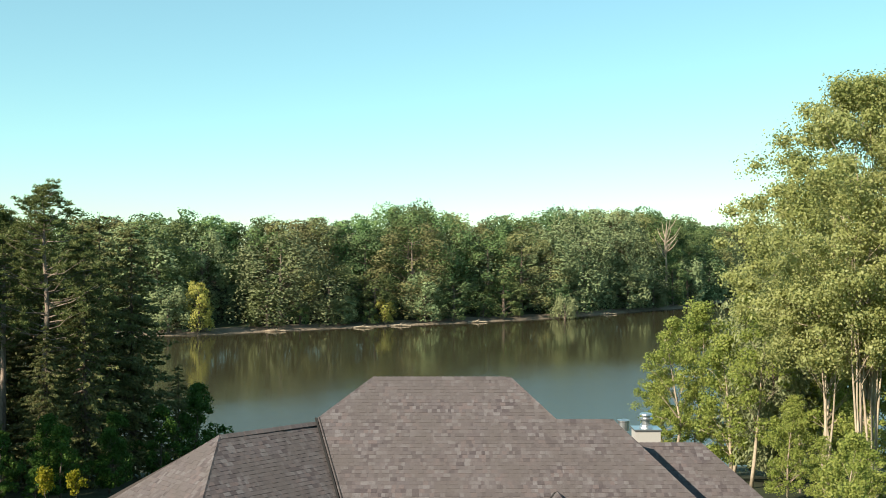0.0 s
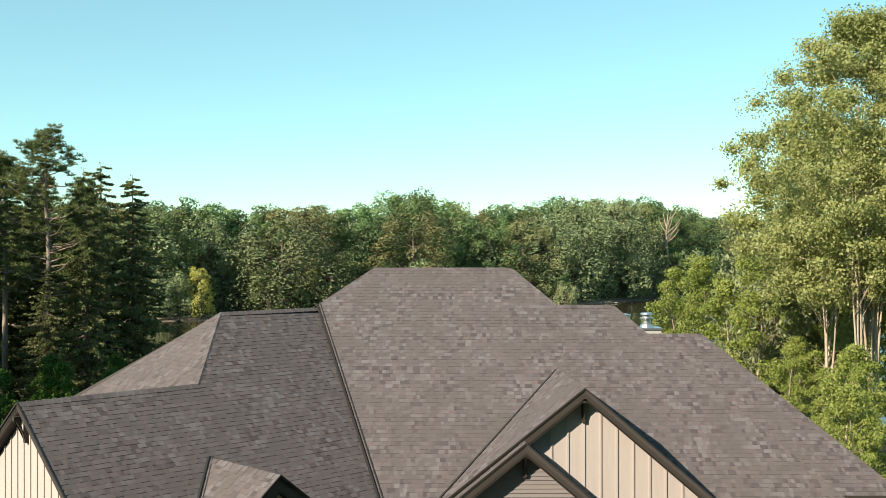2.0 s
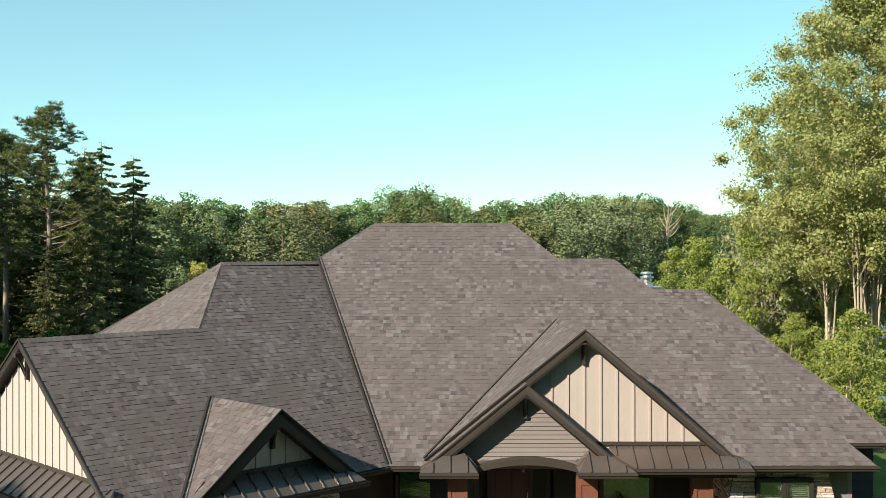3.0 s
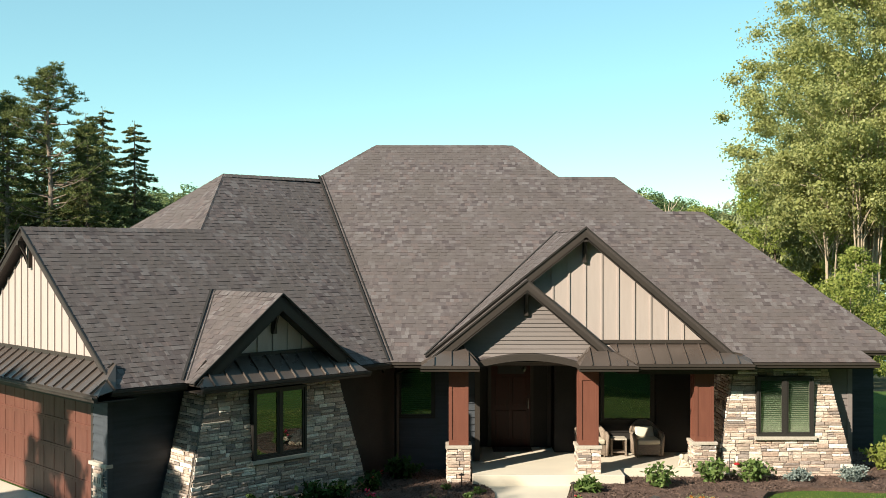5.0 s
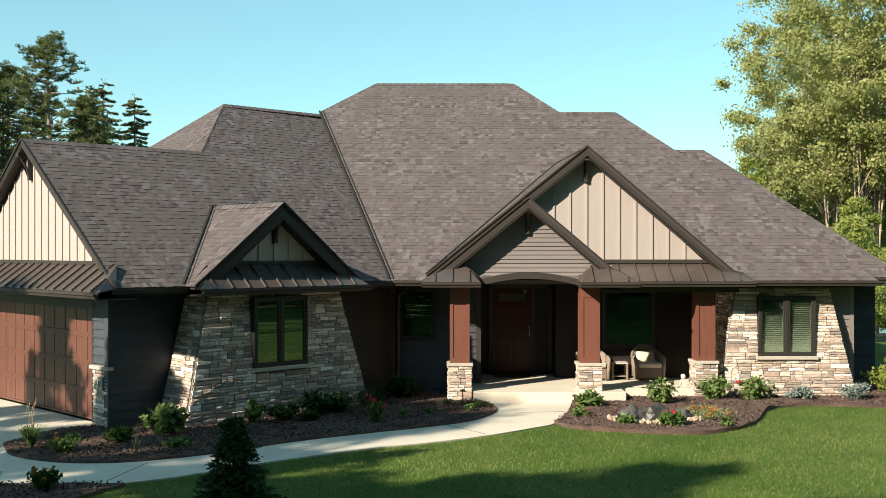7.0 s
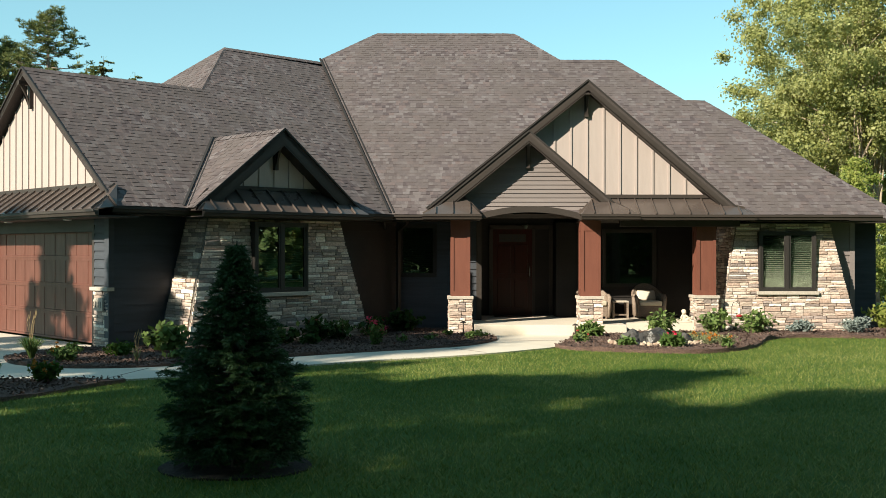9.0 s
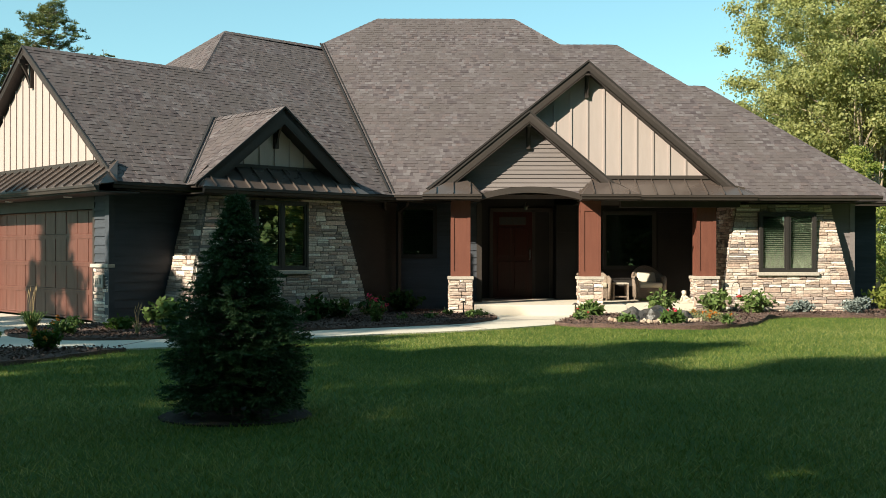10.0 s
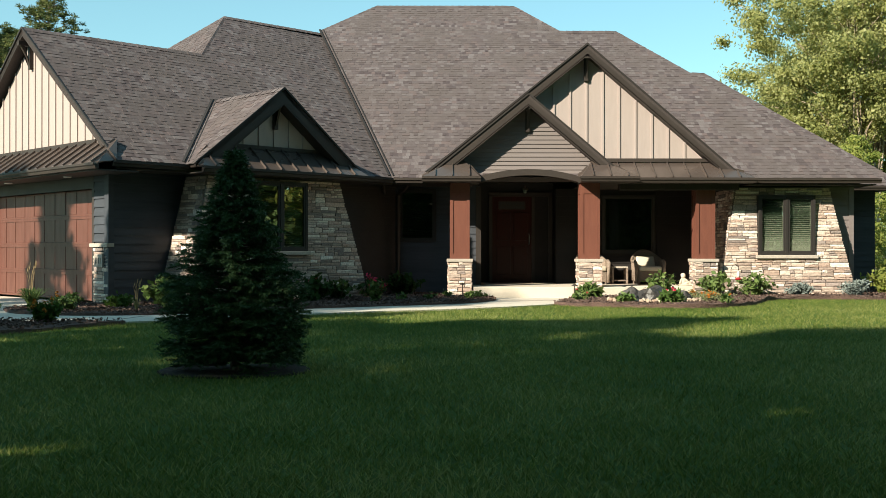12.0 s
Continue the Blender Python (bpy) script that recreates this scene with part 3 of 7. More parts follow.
def gutter(parent, a, b, m=IDENT, out=(0, -1, 0)):
    """A K-style eave gutter with its fascia board."""
    a, b, out = m @ Vector(a), m @ Vector(b), (m.to_3x3() @ Vector(out)).normalized()
    up = Vector((0, 0, 1))
    prof = [(0, 0), (0.0, -0.12), (0.07, -0.12), (0.085, -0.07), (0.115, -0.05), (0.115, -0.005), (0.1, -0.005), (0.1, -0.03), (0.015, -0.03), (0.015, 0)]
    part("gutter", Geo().prism([a + out * p + up * q for p, q in prof], b - a), TRIM, parent, "dark bronze eave gutter")


def rake(parent, foot, apex, m=IDENT, w=0.05, h=0.24, back=(0, 1, 0), depth=0.4):
    """A bargeboard under a gable's slope with the soffit behind it."""
    foot, apex, back = m @ Vector(foot), m @ Vector(apex), (m.to_3x3() @ Vector(back)).normalized()
    up = Vector((0, 0, 1))
    k = (h - 0.07) / (apex.z - foot.z)
    cut = (foot - up * h).lerp(apex - up * h, k)
    part("bargeboard", Geo().prism([foot - up * 0.01, apex - up * 0.01, apex - up * h, cut, foot - up * 0.07], back * w), TRIM, parent, "dark bronze bargeboard")
    part("drip_edge", Geo().prism([foot + up * 0.03, apex + up * 0.03, apex - up * 0.02, foot - up * 0.02], -back * 0.03), VALLEY, parent, "dark metal drip edge")
    part("rake_soffit", Geo().prism([cut + up * 0.025, apex - up * (h - 0.025), apex - up * (h - 0.05), cut + up * 0.05], back * depth), TRIM, parent)


def bracket(parent, m, x, y, z, w=0.1, h=0.62, d=0.34):
    """A timber knee bracket under the peak of a gable: post, arm and brace."""
    br = part("gable_bracket", Geo(m).box(x - w / 2, x + w / 2, y - 0.09, y, z - h, z), TRIM, parent, "dark timber gable bracket", bevel=0.006)
    part("arm", Geo(m).box(x - w / 2, x + w / 2, y - d, y - 0.09, z - 0.1, z), TRIM, br, bevel=0.006)
    part("brace", Geo(m).prism([(x - w * 0.35, y - 0.09, z - h + 0.06), (x - w * 0.35, y - 0.09, z - h + 0.17), (x - w * 0.35, y - d + 0.05, z - 0.1), (x - w * 0.35, y - d + 0.14, z - 0.1)], (m.to_3x3().inverted() @ (m.to_3x3() @ Vector((w * 0.7, 0, 0))))), TRIM, br)


# ---- the house ----
house = thing("house", (1.5, 30.0, 0.0), "single storey house with brown hip roofs, dark siding and stone bays", "house")
EZ, SLOPE = 2.86, 0.733
MW = Matrix.Translation((-6.66, 20.75, 0)) @ Matrix.Rotation(radians(44.5), 4, "Z")
EY = 26.05


def fz(y):
    return EZ + SLOPE * (y - EY)


def main_pt(x, y):
    return (x, y, fz(y))


def wing_pt(s, d):
    return (s, d, EZ + SLOPE * d)


WI = MW.inverted()
VB = Vector((-1.27, EY, EZ))
VT = Vector((-3.75, 32.85, 7.8))
VBw, VTw = WI @ VB, WI @ VT

rng_roof = random.Random(11)
RK, GD, JS, HS, HD = 0.32, 4.42, 4.98, 7.1, 6.66      # rake of the garage gable, and its ridge; the upper hip
# main front slope
roof_plane(house, [[main_pt(VB.x, EY), main_pt(3.55, EY), main_pt(3.55, 32.8), main_pt(2.24, 34.33), main_pt(-2.15, 34.33), main_pt(VT.x, VT.y)],
                   [main_pt(3.55, EY), main_pt(10.6, EY), main_pt(5.3, 32.8), main_pt(3.55, 32.8)]], rng=rng_roof)
# wing front slope up to the garage ridge and the upper ridge
roof_plane(house, [[wing_pt(RK, 0), wing_pt(JS, 0), wing_pt(JS, GD), wing_pt(RK, GD)],
                   [wing_pt(JS, 0), wing_pt(VBw.x, 0), wing_pt(VTw.x, VTw.y), wing_pt(HS, HD), wing_pt(JS, GD)]], MW, rng=rng_roof,
           near=lambda p: (WI @ p).x < 4.3 and (WI @ p).y < 1.2)
HZ = EZ + SLOPE * HD
# upper hip, facing the garage
roof_plane(house, [[(HS - 6.1, HD + 5.3, HZ - 6.1 * 0.79), (HS - 6.1, HD - 6.5, HZ - 6.1 * 0.79), (HS, HD, HZ)]], MW, rng=rng_roof)
# slopes turned away, closing the roof
GZ = EZ + SLOPE * GD
roof_plane(house, [[(RK, 2 * GD, EZ), (6.0, 2 * GD, EZ), (6.0, GD, GZ), (RK, GD, GZ)]], MW, shingled=False)
roof_plane(house, [[(1.12, 13.05, EZ), (14.0, 13.05, EZ), (11.5, HD, HZ), (HS, HD, HZ)]], MW, shingled=False)
roof_plane(house, [[(10.6, EY, EZ), (10.6, 39.5, EZ), (5.3, 32.8, fz(32.8))]], shingled=False)
roof_plane(house, [[(-8.0, 42.8, EZ), (8.0, 42.8, EZ), (2.24, 34.33, fz(34.33)), (-2.15, 34.33, fz(34.33))]], shingled=False)
roof_plane(house, [[(8.0, 27.5, 3.4), (8.0, 42.8, EZ), (2.24, 34.33, fz(34.33))]], shingled=False)
roof_plane(house, [[(-8.3, 42.8, EZ), (-3.58, 32.6, 7.6), (-2.15, 34.33, fz(34.33))]], shingled=False)
roof_plane(house, [[(10.6, 39.6, EZ), (3.0, 39.6, EZ), (3.0, 32.8, fz(32.8)), (5.3, 32.8, fz(32.8))]], shingled=False)
# rear right hip
RY, RZ = 34.42, 6.8
roof_plane(house, [[(6.0, 29.05, EZ), (12.6, 29.05, EZ), (8.39, RY, RZ), (4.0, RY, RZ)]], rng=rng_roof)
roof_plane(house, [[(12.6, 29.05, EZ), (12.6, 39.8, EZ), (8.39, RY, RZ)]], shingled=False)
roof_plane(house, [[(12.6, 39.8, EZ), (4.0, 39.8, EZ), (4.0, RY, RZ), (8.39, RY, RZ)]], shingled=False)
# window dormer on the wing
DZ, DS = 4.62, 4.08
for sgn in (-1, 1):
    foot = DS + sgn * 2.21
    roof_plane(house, [[(foot, -0.37, EZ), (foot, 0.0, EZ), (DS, 2.4, DZ), (DS, -0.37, DZ)]], MW, rng=rng_roof, thick=0.1)
    rake(house, (foot, -0.37, EZ), (DS, -0.37, DZ), MW, depth=0.42, h=0.36)
ridge_cap(house, (DS, -0.37, DZ), (DS, 2.4, DZ), MW)
# porch gables: the tall one behind, the low one before it
GA = dict(x=3.52, y=26.16, z=6.14, s=0.857, foot=2.98, turn=0.2, left=0.25)
GB = dict(x=2.05, y=25.8, z=4.86, s=0.85, foot=3.0, turn=0.1, left=0.1)
for q in (GA, GB):
    run = (q["z"] - q["foot"]) / q["s"]
    yb, yf = EY + (q["z"] - EZ) / SLOPE, EY + (q["foot"] - EZ) / SLOPE
    vx = q["x"] - q["turn"]
    for sgn in (-1, 1):
        fx = q["x"] + sgn * run
        bx = fx - (q["left"] if sgn < 0 else 0)
        way = Vector((vx - q["x"], yb - q["y"], 0)) / (yb - q["y"])
        low = Vector((bx, q["y"], q["foot"]))
        roof_plane(house, [[low, low + way * max(yf - q["y"], 0.06), Vector((vx, yb, q["z"])), Vector((q["x"], q["y"], q["z"]))]], rng=rng_roof, thick=0.07)
        rake(house, (bx, q["y"], q["foot"]), (q["x"], q["y"], q["z"]), depth=0.45, h=0.29)
        if sgn < 0:
            flash_a, flash_b = low + way * max(yf - q["y"], 0.06) + Vector((-0.02, 0, 0.045)), Vector((vx - 0.06, yb - 0.06, q["z"] - 0.01))
            part("valley_flashing", Geo().beam(flash_a, flash_b, 0.05, 0.04), VALLEY, house)
    ridge_cap(house, (q["x"], q["y"], q["z"]), (vx, yb, q["z"]), w=0.2)
# caps on ridges and hips
for a, b in ((main_pt(-2.15, 34.33), main_pt(2.24, 34.33)), (main_pt(3.55, 32.8), main_pt(5.3, 32.8)), ((4.0, RY, RZ), (8.39, RY, RZ)),
             (main_pt(3.55, 32.8), main_pt(2.24, 34.33)),
             (main_pt(VT.x, VT.y), main_pt(-2.15, 34.33))):
    ridge_cap(house, a, b)
for a, b in ((wing_pt(RK, GD), wing_pt(JS + 0.1, GD)), (wing_pt(JS, GD), wing_pt(HS, HD)), (wing_pt(HS, HD), (VTw.x, VTw.y, HZ))):
    ridge_cap(house, a, b, MW)
ridge_cap(house, (HS, HD, HZ), (HS - 6.1, HD + 5.3, HZ - 6.1 * 0.79), MW)
# valley flashing, open metal in the valleys
for a, b, mm in ((VB, VT + Vector((0, 0, 0.03)), IDENT), (MW @ Vector((1.87, 0, EZ)), MW @ Vector((DS, 2.4, DZ)), IDENT)):
    side = (b - a).cross(Vector((0, 0, 1))).normalized()
    for off, w in ((-0.06, 0.05), (0.05, 0.025)):
        part("valley_flashing", Geo().beam(a + side * off + Vector((0, 0, 0.05)), b + side * off + Vector((0, 0, 0.05)), w, 0.04), VALLEY, house, "dark valley flashing")

# gutters
gutter(house, (VB.x - 0.1, EY, EZ - 0.02), (-0.45, EY, EZ - 0.02))
gutter(house, (7.45, EY, EZ - 0.02), (10.65, EY, EZ - 0.02))
gutter(house, (10.7, 29.05, EZ - 0.02), (12.65, 29.05, EZ - 0.02))
gutter(house, (0.2, 0, EZ - 0.02), (1.9, 0, EZ - 0.02), MW)
gutter(house, (6.3, 0, EZ - 0.02), (VBw.x + 0.05, 0, EZ - 0.02), MW)

# gable end over the garage, in cream boards and battens
GW = MW @ Matrix.Rotation(radians(-90), 4, "Z")      # x runs to the front corner, y into the garage


rake(house, (RK, 0, EZ), (RK, GD, GZ), MW, back=(1, 0, 0), depth=0.36, h=0.18)
rake(house, (RK, 2 * GD, EZ), (RK, GD, GZ), MW, back=(1, 0, 0), depth=0.36, h=0.18)
gable_garage = part("gable_wall", Geo(GW).prism([(-8.1, 0.56, 2.75), (-0.5, 0.56, 2.75), (-0.5, 0.56, 3.0), (-GD, 0.56, GZ - 0.2), (-8.1, 0.56, 3.0)], (0, 0.1, 0)), CREAM, house, "cream board and batten gable wall")
for k in range(20):
    x = -7.42 + k * 0.35
    top = GZ - 0.24 - SLOPE * abs(x + GD)
    if top > 3.45:
        part("batten", Geo(GW).box(x - 0.022, x + 0.022, 0.535, 0.562, 3.36, top), CREAM, gable_garage)
part("trim_board", Geo(GW).box(-7.4, -1.3, 0.52, 0.565, 3.28, 3.37), TRIM, gable_garage)
bracket(house, GW, -GD, 0.56, GZ - 0.3)
metal_plane(house, [(-8.75, -0.15, 2.78), (0.2, -0.15, 2.78), (-0.42, 0.55, 3.3), (-8.15, 0.55, 3.3)], GW)
metal_plane(house, [(0.2, -0.15, 2.78), (0.05, 0.3, 2.84), (-0.42, 0.55, 3.3)], GW)
gutter(house, (-8.75, -0.15, 2.77), (0.2, -0.15, 2.77), GW)
part("soffit", Geo(GW).box(-8.7, 0.1, -0.13, 0.75, 2.62, 2.65), TRIM, house, "dark bronze soffit")
# garage front wall and door
gwall = part("garage_wall", Geo(GW).box(-8.1, -7.02, 0.62, 0.8, -0.3, 2.65).box(-1.58, -0.8, 0.62, 0.8, -0.3, 2.65).box(-7.02, -1.58, 0.62, 0.8, 2.36, 2.65), SIDING, house)
siding(gwall, GW, lambda z: (-1.5, -0.8), 0.62, 1.25, 2.6, 0.178, SIDING)
part("corner_board", Geo(GW).box(-0.9, -0.8, 0.59, 0.625, 1.2, 2.62), SIDING, gwall)
stone_face(gwall, GW, lambda z: (-1.47, -0.8), lambda z: 0.6, -0.1, 1.14, seed=21)
part("cap", Geo(GW).box(-1.52, -0.74, 0.5, 0.66, 1.14, 1.215), CAPSTONE, gwall, "pale stone cap", bevel=0.01)
plaque = part("number_plate", Geo(GW).box(-1.32, -0.96, 0.505, 0.55, 0.73, 0.99), CAPSTONE, gwall, "pale stone address plate", bevel=0.006)
for k in range(4):
    part("bar", Geo(GW).box(-1.265 + k * 0.07, -1.235 + k * 0.07, 0.501, 0.507, 0.8, 0.92), SIGNBAR, plaque)
gdoor = part("garage_door", Geo(GW).box(-7.02, -1.58, 0.8, 0.84, 0.0, 2.4), GARAGE, house, "brown panelled overhead garage door")
for r in range(4):
    z0 = 0.004 + r * 0.6
    sect = part("door_section", Geo(GW).box(-7.0, -1.6, 0.778, 0.802, z0, z0 + 0.597), GARAGE, gdoor)
    part("rail", Geo(GW).prism([(-7.0, 0.762, z0), (-7.0, 0.762, z0 + 0.042), (-7.0, 0.779, z0 + 0.052), (-7.0, 0.779, z0)], (5.4, 0, 0)), GARAGE, sect)
    part("rail", Geo(GW).box(-7.0, -1.6, 0.762, 0.779, z0 + 0.54, z0 + 0.597), GARAGE, sect)
    for c in range(11):
        x = -7.0 + c * 0.532
        part("stile", Geo(GW).box(x, x + 0.08, 0.77, 0.779, z0 + 0.05, z0 + 0.541), GARAGE, sect)
part("door_jamb", Geo(GW).box(-1.6, -1.5, 0.6, 0.8, 0.0, 2.45), TRIM, gdoor)
# dark strip over the siding above the door, standing in for the eave's shadow
part("door_header", Geo(GW).box(-7.1, -1.5, 0.59, 0.8, 2.36, 2.618), TRIM, gdoor)
for x in (-2.0, -5.0):
    part("soffit_light", Geo(GW).lathe((x, 0.25, 2.6), [(0.09, 0.018), (0.09, 0.0), (0.07, -0.006)], 14), LAMPGLASS, house, "small recessed soffit light")

# wing front wall, dark lap siding
wwall = part("wing_wall", Geo(MW).box(0.56, 12.0, 0.81, 0.98, -0.3, 2.72), SIDING, house, "dark slate lap siding wall")
siding(wwall, MW, lambda z: (0.66, 2.05), 0.81, -0.05, 2.68, 0.178, SIDING)
siding(wwall, MW, lambda z: (5.9, 9.6), 0.81, -0.05, 2.68, 0.178, TRIM)
part("corner_board", Geo(MW).box(0.55, 0.67, 0.775, 0.815, -0.1, 2.68), SIDING, wwall)
part("soffit", Geo(MW).box(0.3, VBw.x, 0.0, 0.75, 2.68, 2.705), TRIM, house, "dark bronze soffit")
# stone bay with the window, flared to its foot
BAYL = lambda z: 2.33 - (2.6 - z) * 0.25
BAYR = lambda z: 5.85 + (2.6 - z) * 0.27
BAYY = lambda z: -0.1 - (2.6 - z) * 0.09
bay = part("stone_bay", Geo(MW).add([(BAYL(-0.2), BAYY(-0.2) + 0.02, -0.2), (BAYR(-0.2), BAYY(-0.2) + 0.02, -0.2), (BAYR(-0.2), 0.8, -0.2), (BAYL(-0.2), 0.8, -0.2),
                                    (BAYL(2.66), BAYY(2.66) + 0.02, 2.66), (BAYR(2.66), BAYY(2.66) + 0.02, 2.66), (BAYR(2.66), 0.8, 2.66), (BAYL(2.66), 0.8, 2.66)],
                                   [(0, 3, 2, 1), (4, 5, 6, 7), (0, 1, 5, 4), (1, 2, 6, 5), (2, 3, 7, 6), (3, 0, 4, 7)]), MORTAR, house, "grey ledge stone bay flared towards the ground")
WINA = (3.36, 4.78, 1.06, 2.58)
stone_face(bay, MW, lambda z: (BAYL(z), BAYR(z)), lambda z: BAYY(z) + 0.02, -0.12, 2.64, [(WINA[0], WINA[1], WINA[2] - 0.085, WINA[3])], seed=31)
MWL = MW @ Matrix.Translation((0, 0, 0)) @ Matrix.Rotation(radians(-90), 4, "Z")
stone_face(bay, MWL, lambda z: (-0.72, -BAYY(z) - 0.05), lambda z: BAYL(z), -0.12, 2.64, seed=32)
window(house, MW, *WINA, -0.28)
# dormer front: cream boards over a metal skirt
dwall = part("dormer_wall", Geo(MW).prism([(DS - 1.55, 0.0, 3.1), (DS + 1.55, 0.0, 3.1), (DS + 1.55, 0.0, 3.2), (DS, 0.0, DZ - 0.15), (DS - 1.55, 0.0, 3.2)], (0, 0.1, 0)), CREAM, house, "cream board and batten dormer wall")
for k in range(-3, 4):
    x = DS + k * 0.4
    top = DZ - 0.26 - 0.796 * abs(x - DS)
    if top > 3.45:
        part("batten", Geo(MW).box(x - 0.022, x + 0.022, -0.026, 0.002, 3.35, top), CREAM, dwall)
part("trim_board", Geo(MW).box(DS - 1.3, DS + 1.3, -0.04, 0.004, 3.28, 3.36), TRIM, dwall)
bracket(house, MW, DS, 0.0, DZ - 0.26, d=0.3)
metal_plane(house, [(1.9, -0.62, 2.8), (6.3, -0.62, 2.8), (5.75, 0.0, 3.3), (2.4, 0.0, 3.3)], MW, start=0.3)
metal_plane(house, [(1.9, -0.02, 2.8), (1.9, -0.62, 2.8), (2.4, 0.0, 3.3)], MW)
metal_plane(house, [(6.3, -0.62, 2.8), (6.3, -0.02, 2.8), (5.75, 0.0, 3.3)], MW)
gutter(house, (1.86, -0.62, 2.79), (6.34, -0.62, 2.79), MW)
part("soffit", Geo(MW).box(1.9, 6.3, -0.6, 0.1, 2.655, 2.68), TRIM, house)

# main front wall between the wing and the porch
WY = 27.2
mwall = part("main_wall", Geo().box(-3.4, -1.1, WY + 0.025, WY + 0.2, -0.3, 2.72).box(-0.24, 0.93, WY + 0.025, WY + 0.2, -0.3, 2.72)
             .box(-1.1, -0.24, WY + 0.025, WY + 0.2, -0.3, 1.34).box(-1.1, -0.24, WY + 0.025, WY + 0.2, 2.6, 2.72), SIDING, house, "dark slate lap siding wall")
siding(mwall, IDENT, lambda z: (-3.0, 0.84), WY + 0.025, -0.1, 2.68, 0.178, SIDING, [(-1.16, -0.18, 1.3, 2.64)])
part("corner_board", Geo().box(0.82, 0.95, WY - 0.02, WY + 0.12, -0.1, 2.7), TRIM, mwall)
window(house, IDENT, -1.15, -0.19, 1.3, 2.64, WY, lights=1, sill=False)
part("soffit", Geo().box(-2.6, 0.72, EY + 0.0, 29.4, 2.7, 2.725).box(3.42, 7.5, EY + 0.0, 29.4, 2.7, 2.725).box(0.72, 3.42, EY + 0.24, 29.4, 2.93, 2.955), TRIM, house, "dark bronze porch ceiling")
part("soffit", Geo().box(7.45, 10.55, EY, 27.3, 2.68, 2.704), TRIM, house, "dark bronze soffit")
# porch: floor, back walls, front door
porch = part("porch_floor", Geo().prism([(0.72, 25.52, -0.25), (4.36, 25.52, -0.25), (4.36, 26.3, -0.25), (6.75, 26.3, -0.25), (6.75, 28.9, -0.25), (4.36, 28.9, -0.25), (4.36, 29.3, -0.25), (0.72, 29.3, -0.25)], (0, 0, 0.45)), CONCRETE, house, "pale concrete porch floor", bevel=0.012)
DY = 29.2
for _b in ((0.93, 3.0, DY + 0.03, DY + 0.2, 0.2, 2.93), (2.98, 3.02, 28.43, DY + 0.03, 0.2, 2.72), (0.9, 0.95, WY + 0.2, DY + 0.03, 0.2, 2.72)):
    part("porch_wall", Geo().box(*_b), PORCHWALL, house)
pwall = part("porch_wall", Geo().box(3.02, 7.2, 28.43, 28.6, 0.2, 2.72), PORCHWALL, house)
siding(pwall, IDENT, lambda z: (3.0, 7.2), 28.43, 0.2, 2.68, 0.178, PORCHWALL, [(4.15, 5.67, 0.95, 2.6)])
window(house, IDENT, 4.2, 5.62, 1.0, 2.55, 28.4, lights=1, sill=False, blinds=False)
fdoor = part("front_door", Geo().box(1.33, 2.4, DY - 0.03, DY + 0.02, 0.2, 2.55), DOORWOOD, house, "dark red mahogany front door")
for x0, x1 in ((1.45, 1.82), (1.91, 2.28)):
    part("door_panel", Geo().box(x0, x1, DY - 0.05, DY - 0.028, 0.42, 1.2), DOORWOOD, fdoor, bevel=0.012)
    part("door_panel", Geo().box(x0, x1, DY - 0.05, DY - 0.028, 1.35, 2.12), DOORWOOD, fdoor, bevel=0.012)
part("door_handle", Geo().tube([(2.33, DY - 0.05, 1.25), (2.33, DY - 0.1, 1.28), (2.33, DY - 0.1, 1.5), (2.33, DY - 0.05, 1.53)], [0.013] * 4, 8), STEEL, fdoor, "brushed steel pull handle")
for x0, x1 in ((1.23, 1.33), (2.4, 2.48), (2.86, 2.96)):
    part("door_post", Geo().box(x0, x1, DY - 0.06, DY + 0.04, 0.2, 2.6), TRIM, fdoor)
part("door_lintel", Geo().box(1.23, 2.96, DY - 0.06, DY + 0.04, 2.55, 2.66), TRIM, fdoor)
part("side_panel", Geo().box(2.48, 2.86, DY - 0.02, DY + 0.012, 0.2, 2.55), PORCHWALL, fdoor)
transom = part("transom", Geo().box(1.5, 2.23, DY - 0.055, DY - 0.03, 2.2, 2.42), TRIM, fdoor, "small grid of lights in the door")
# solid panes coloured with the darkness of the room behind
for _k in range(4):
    for _j in range(2):
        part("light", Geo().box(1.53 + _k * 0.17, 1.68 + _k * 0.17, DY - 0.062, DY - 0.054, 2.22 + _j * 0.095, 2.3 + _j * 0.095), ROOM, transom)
part("doormat", Geo().box(1.35, 2.4, DY - 0.75, DY - 0.12, 0.2, 0.222), MULCH, None, bevel=0.006)
tagged(bpy.data.objects["doormat"], "dark woven doormat before the front door", "doormat")

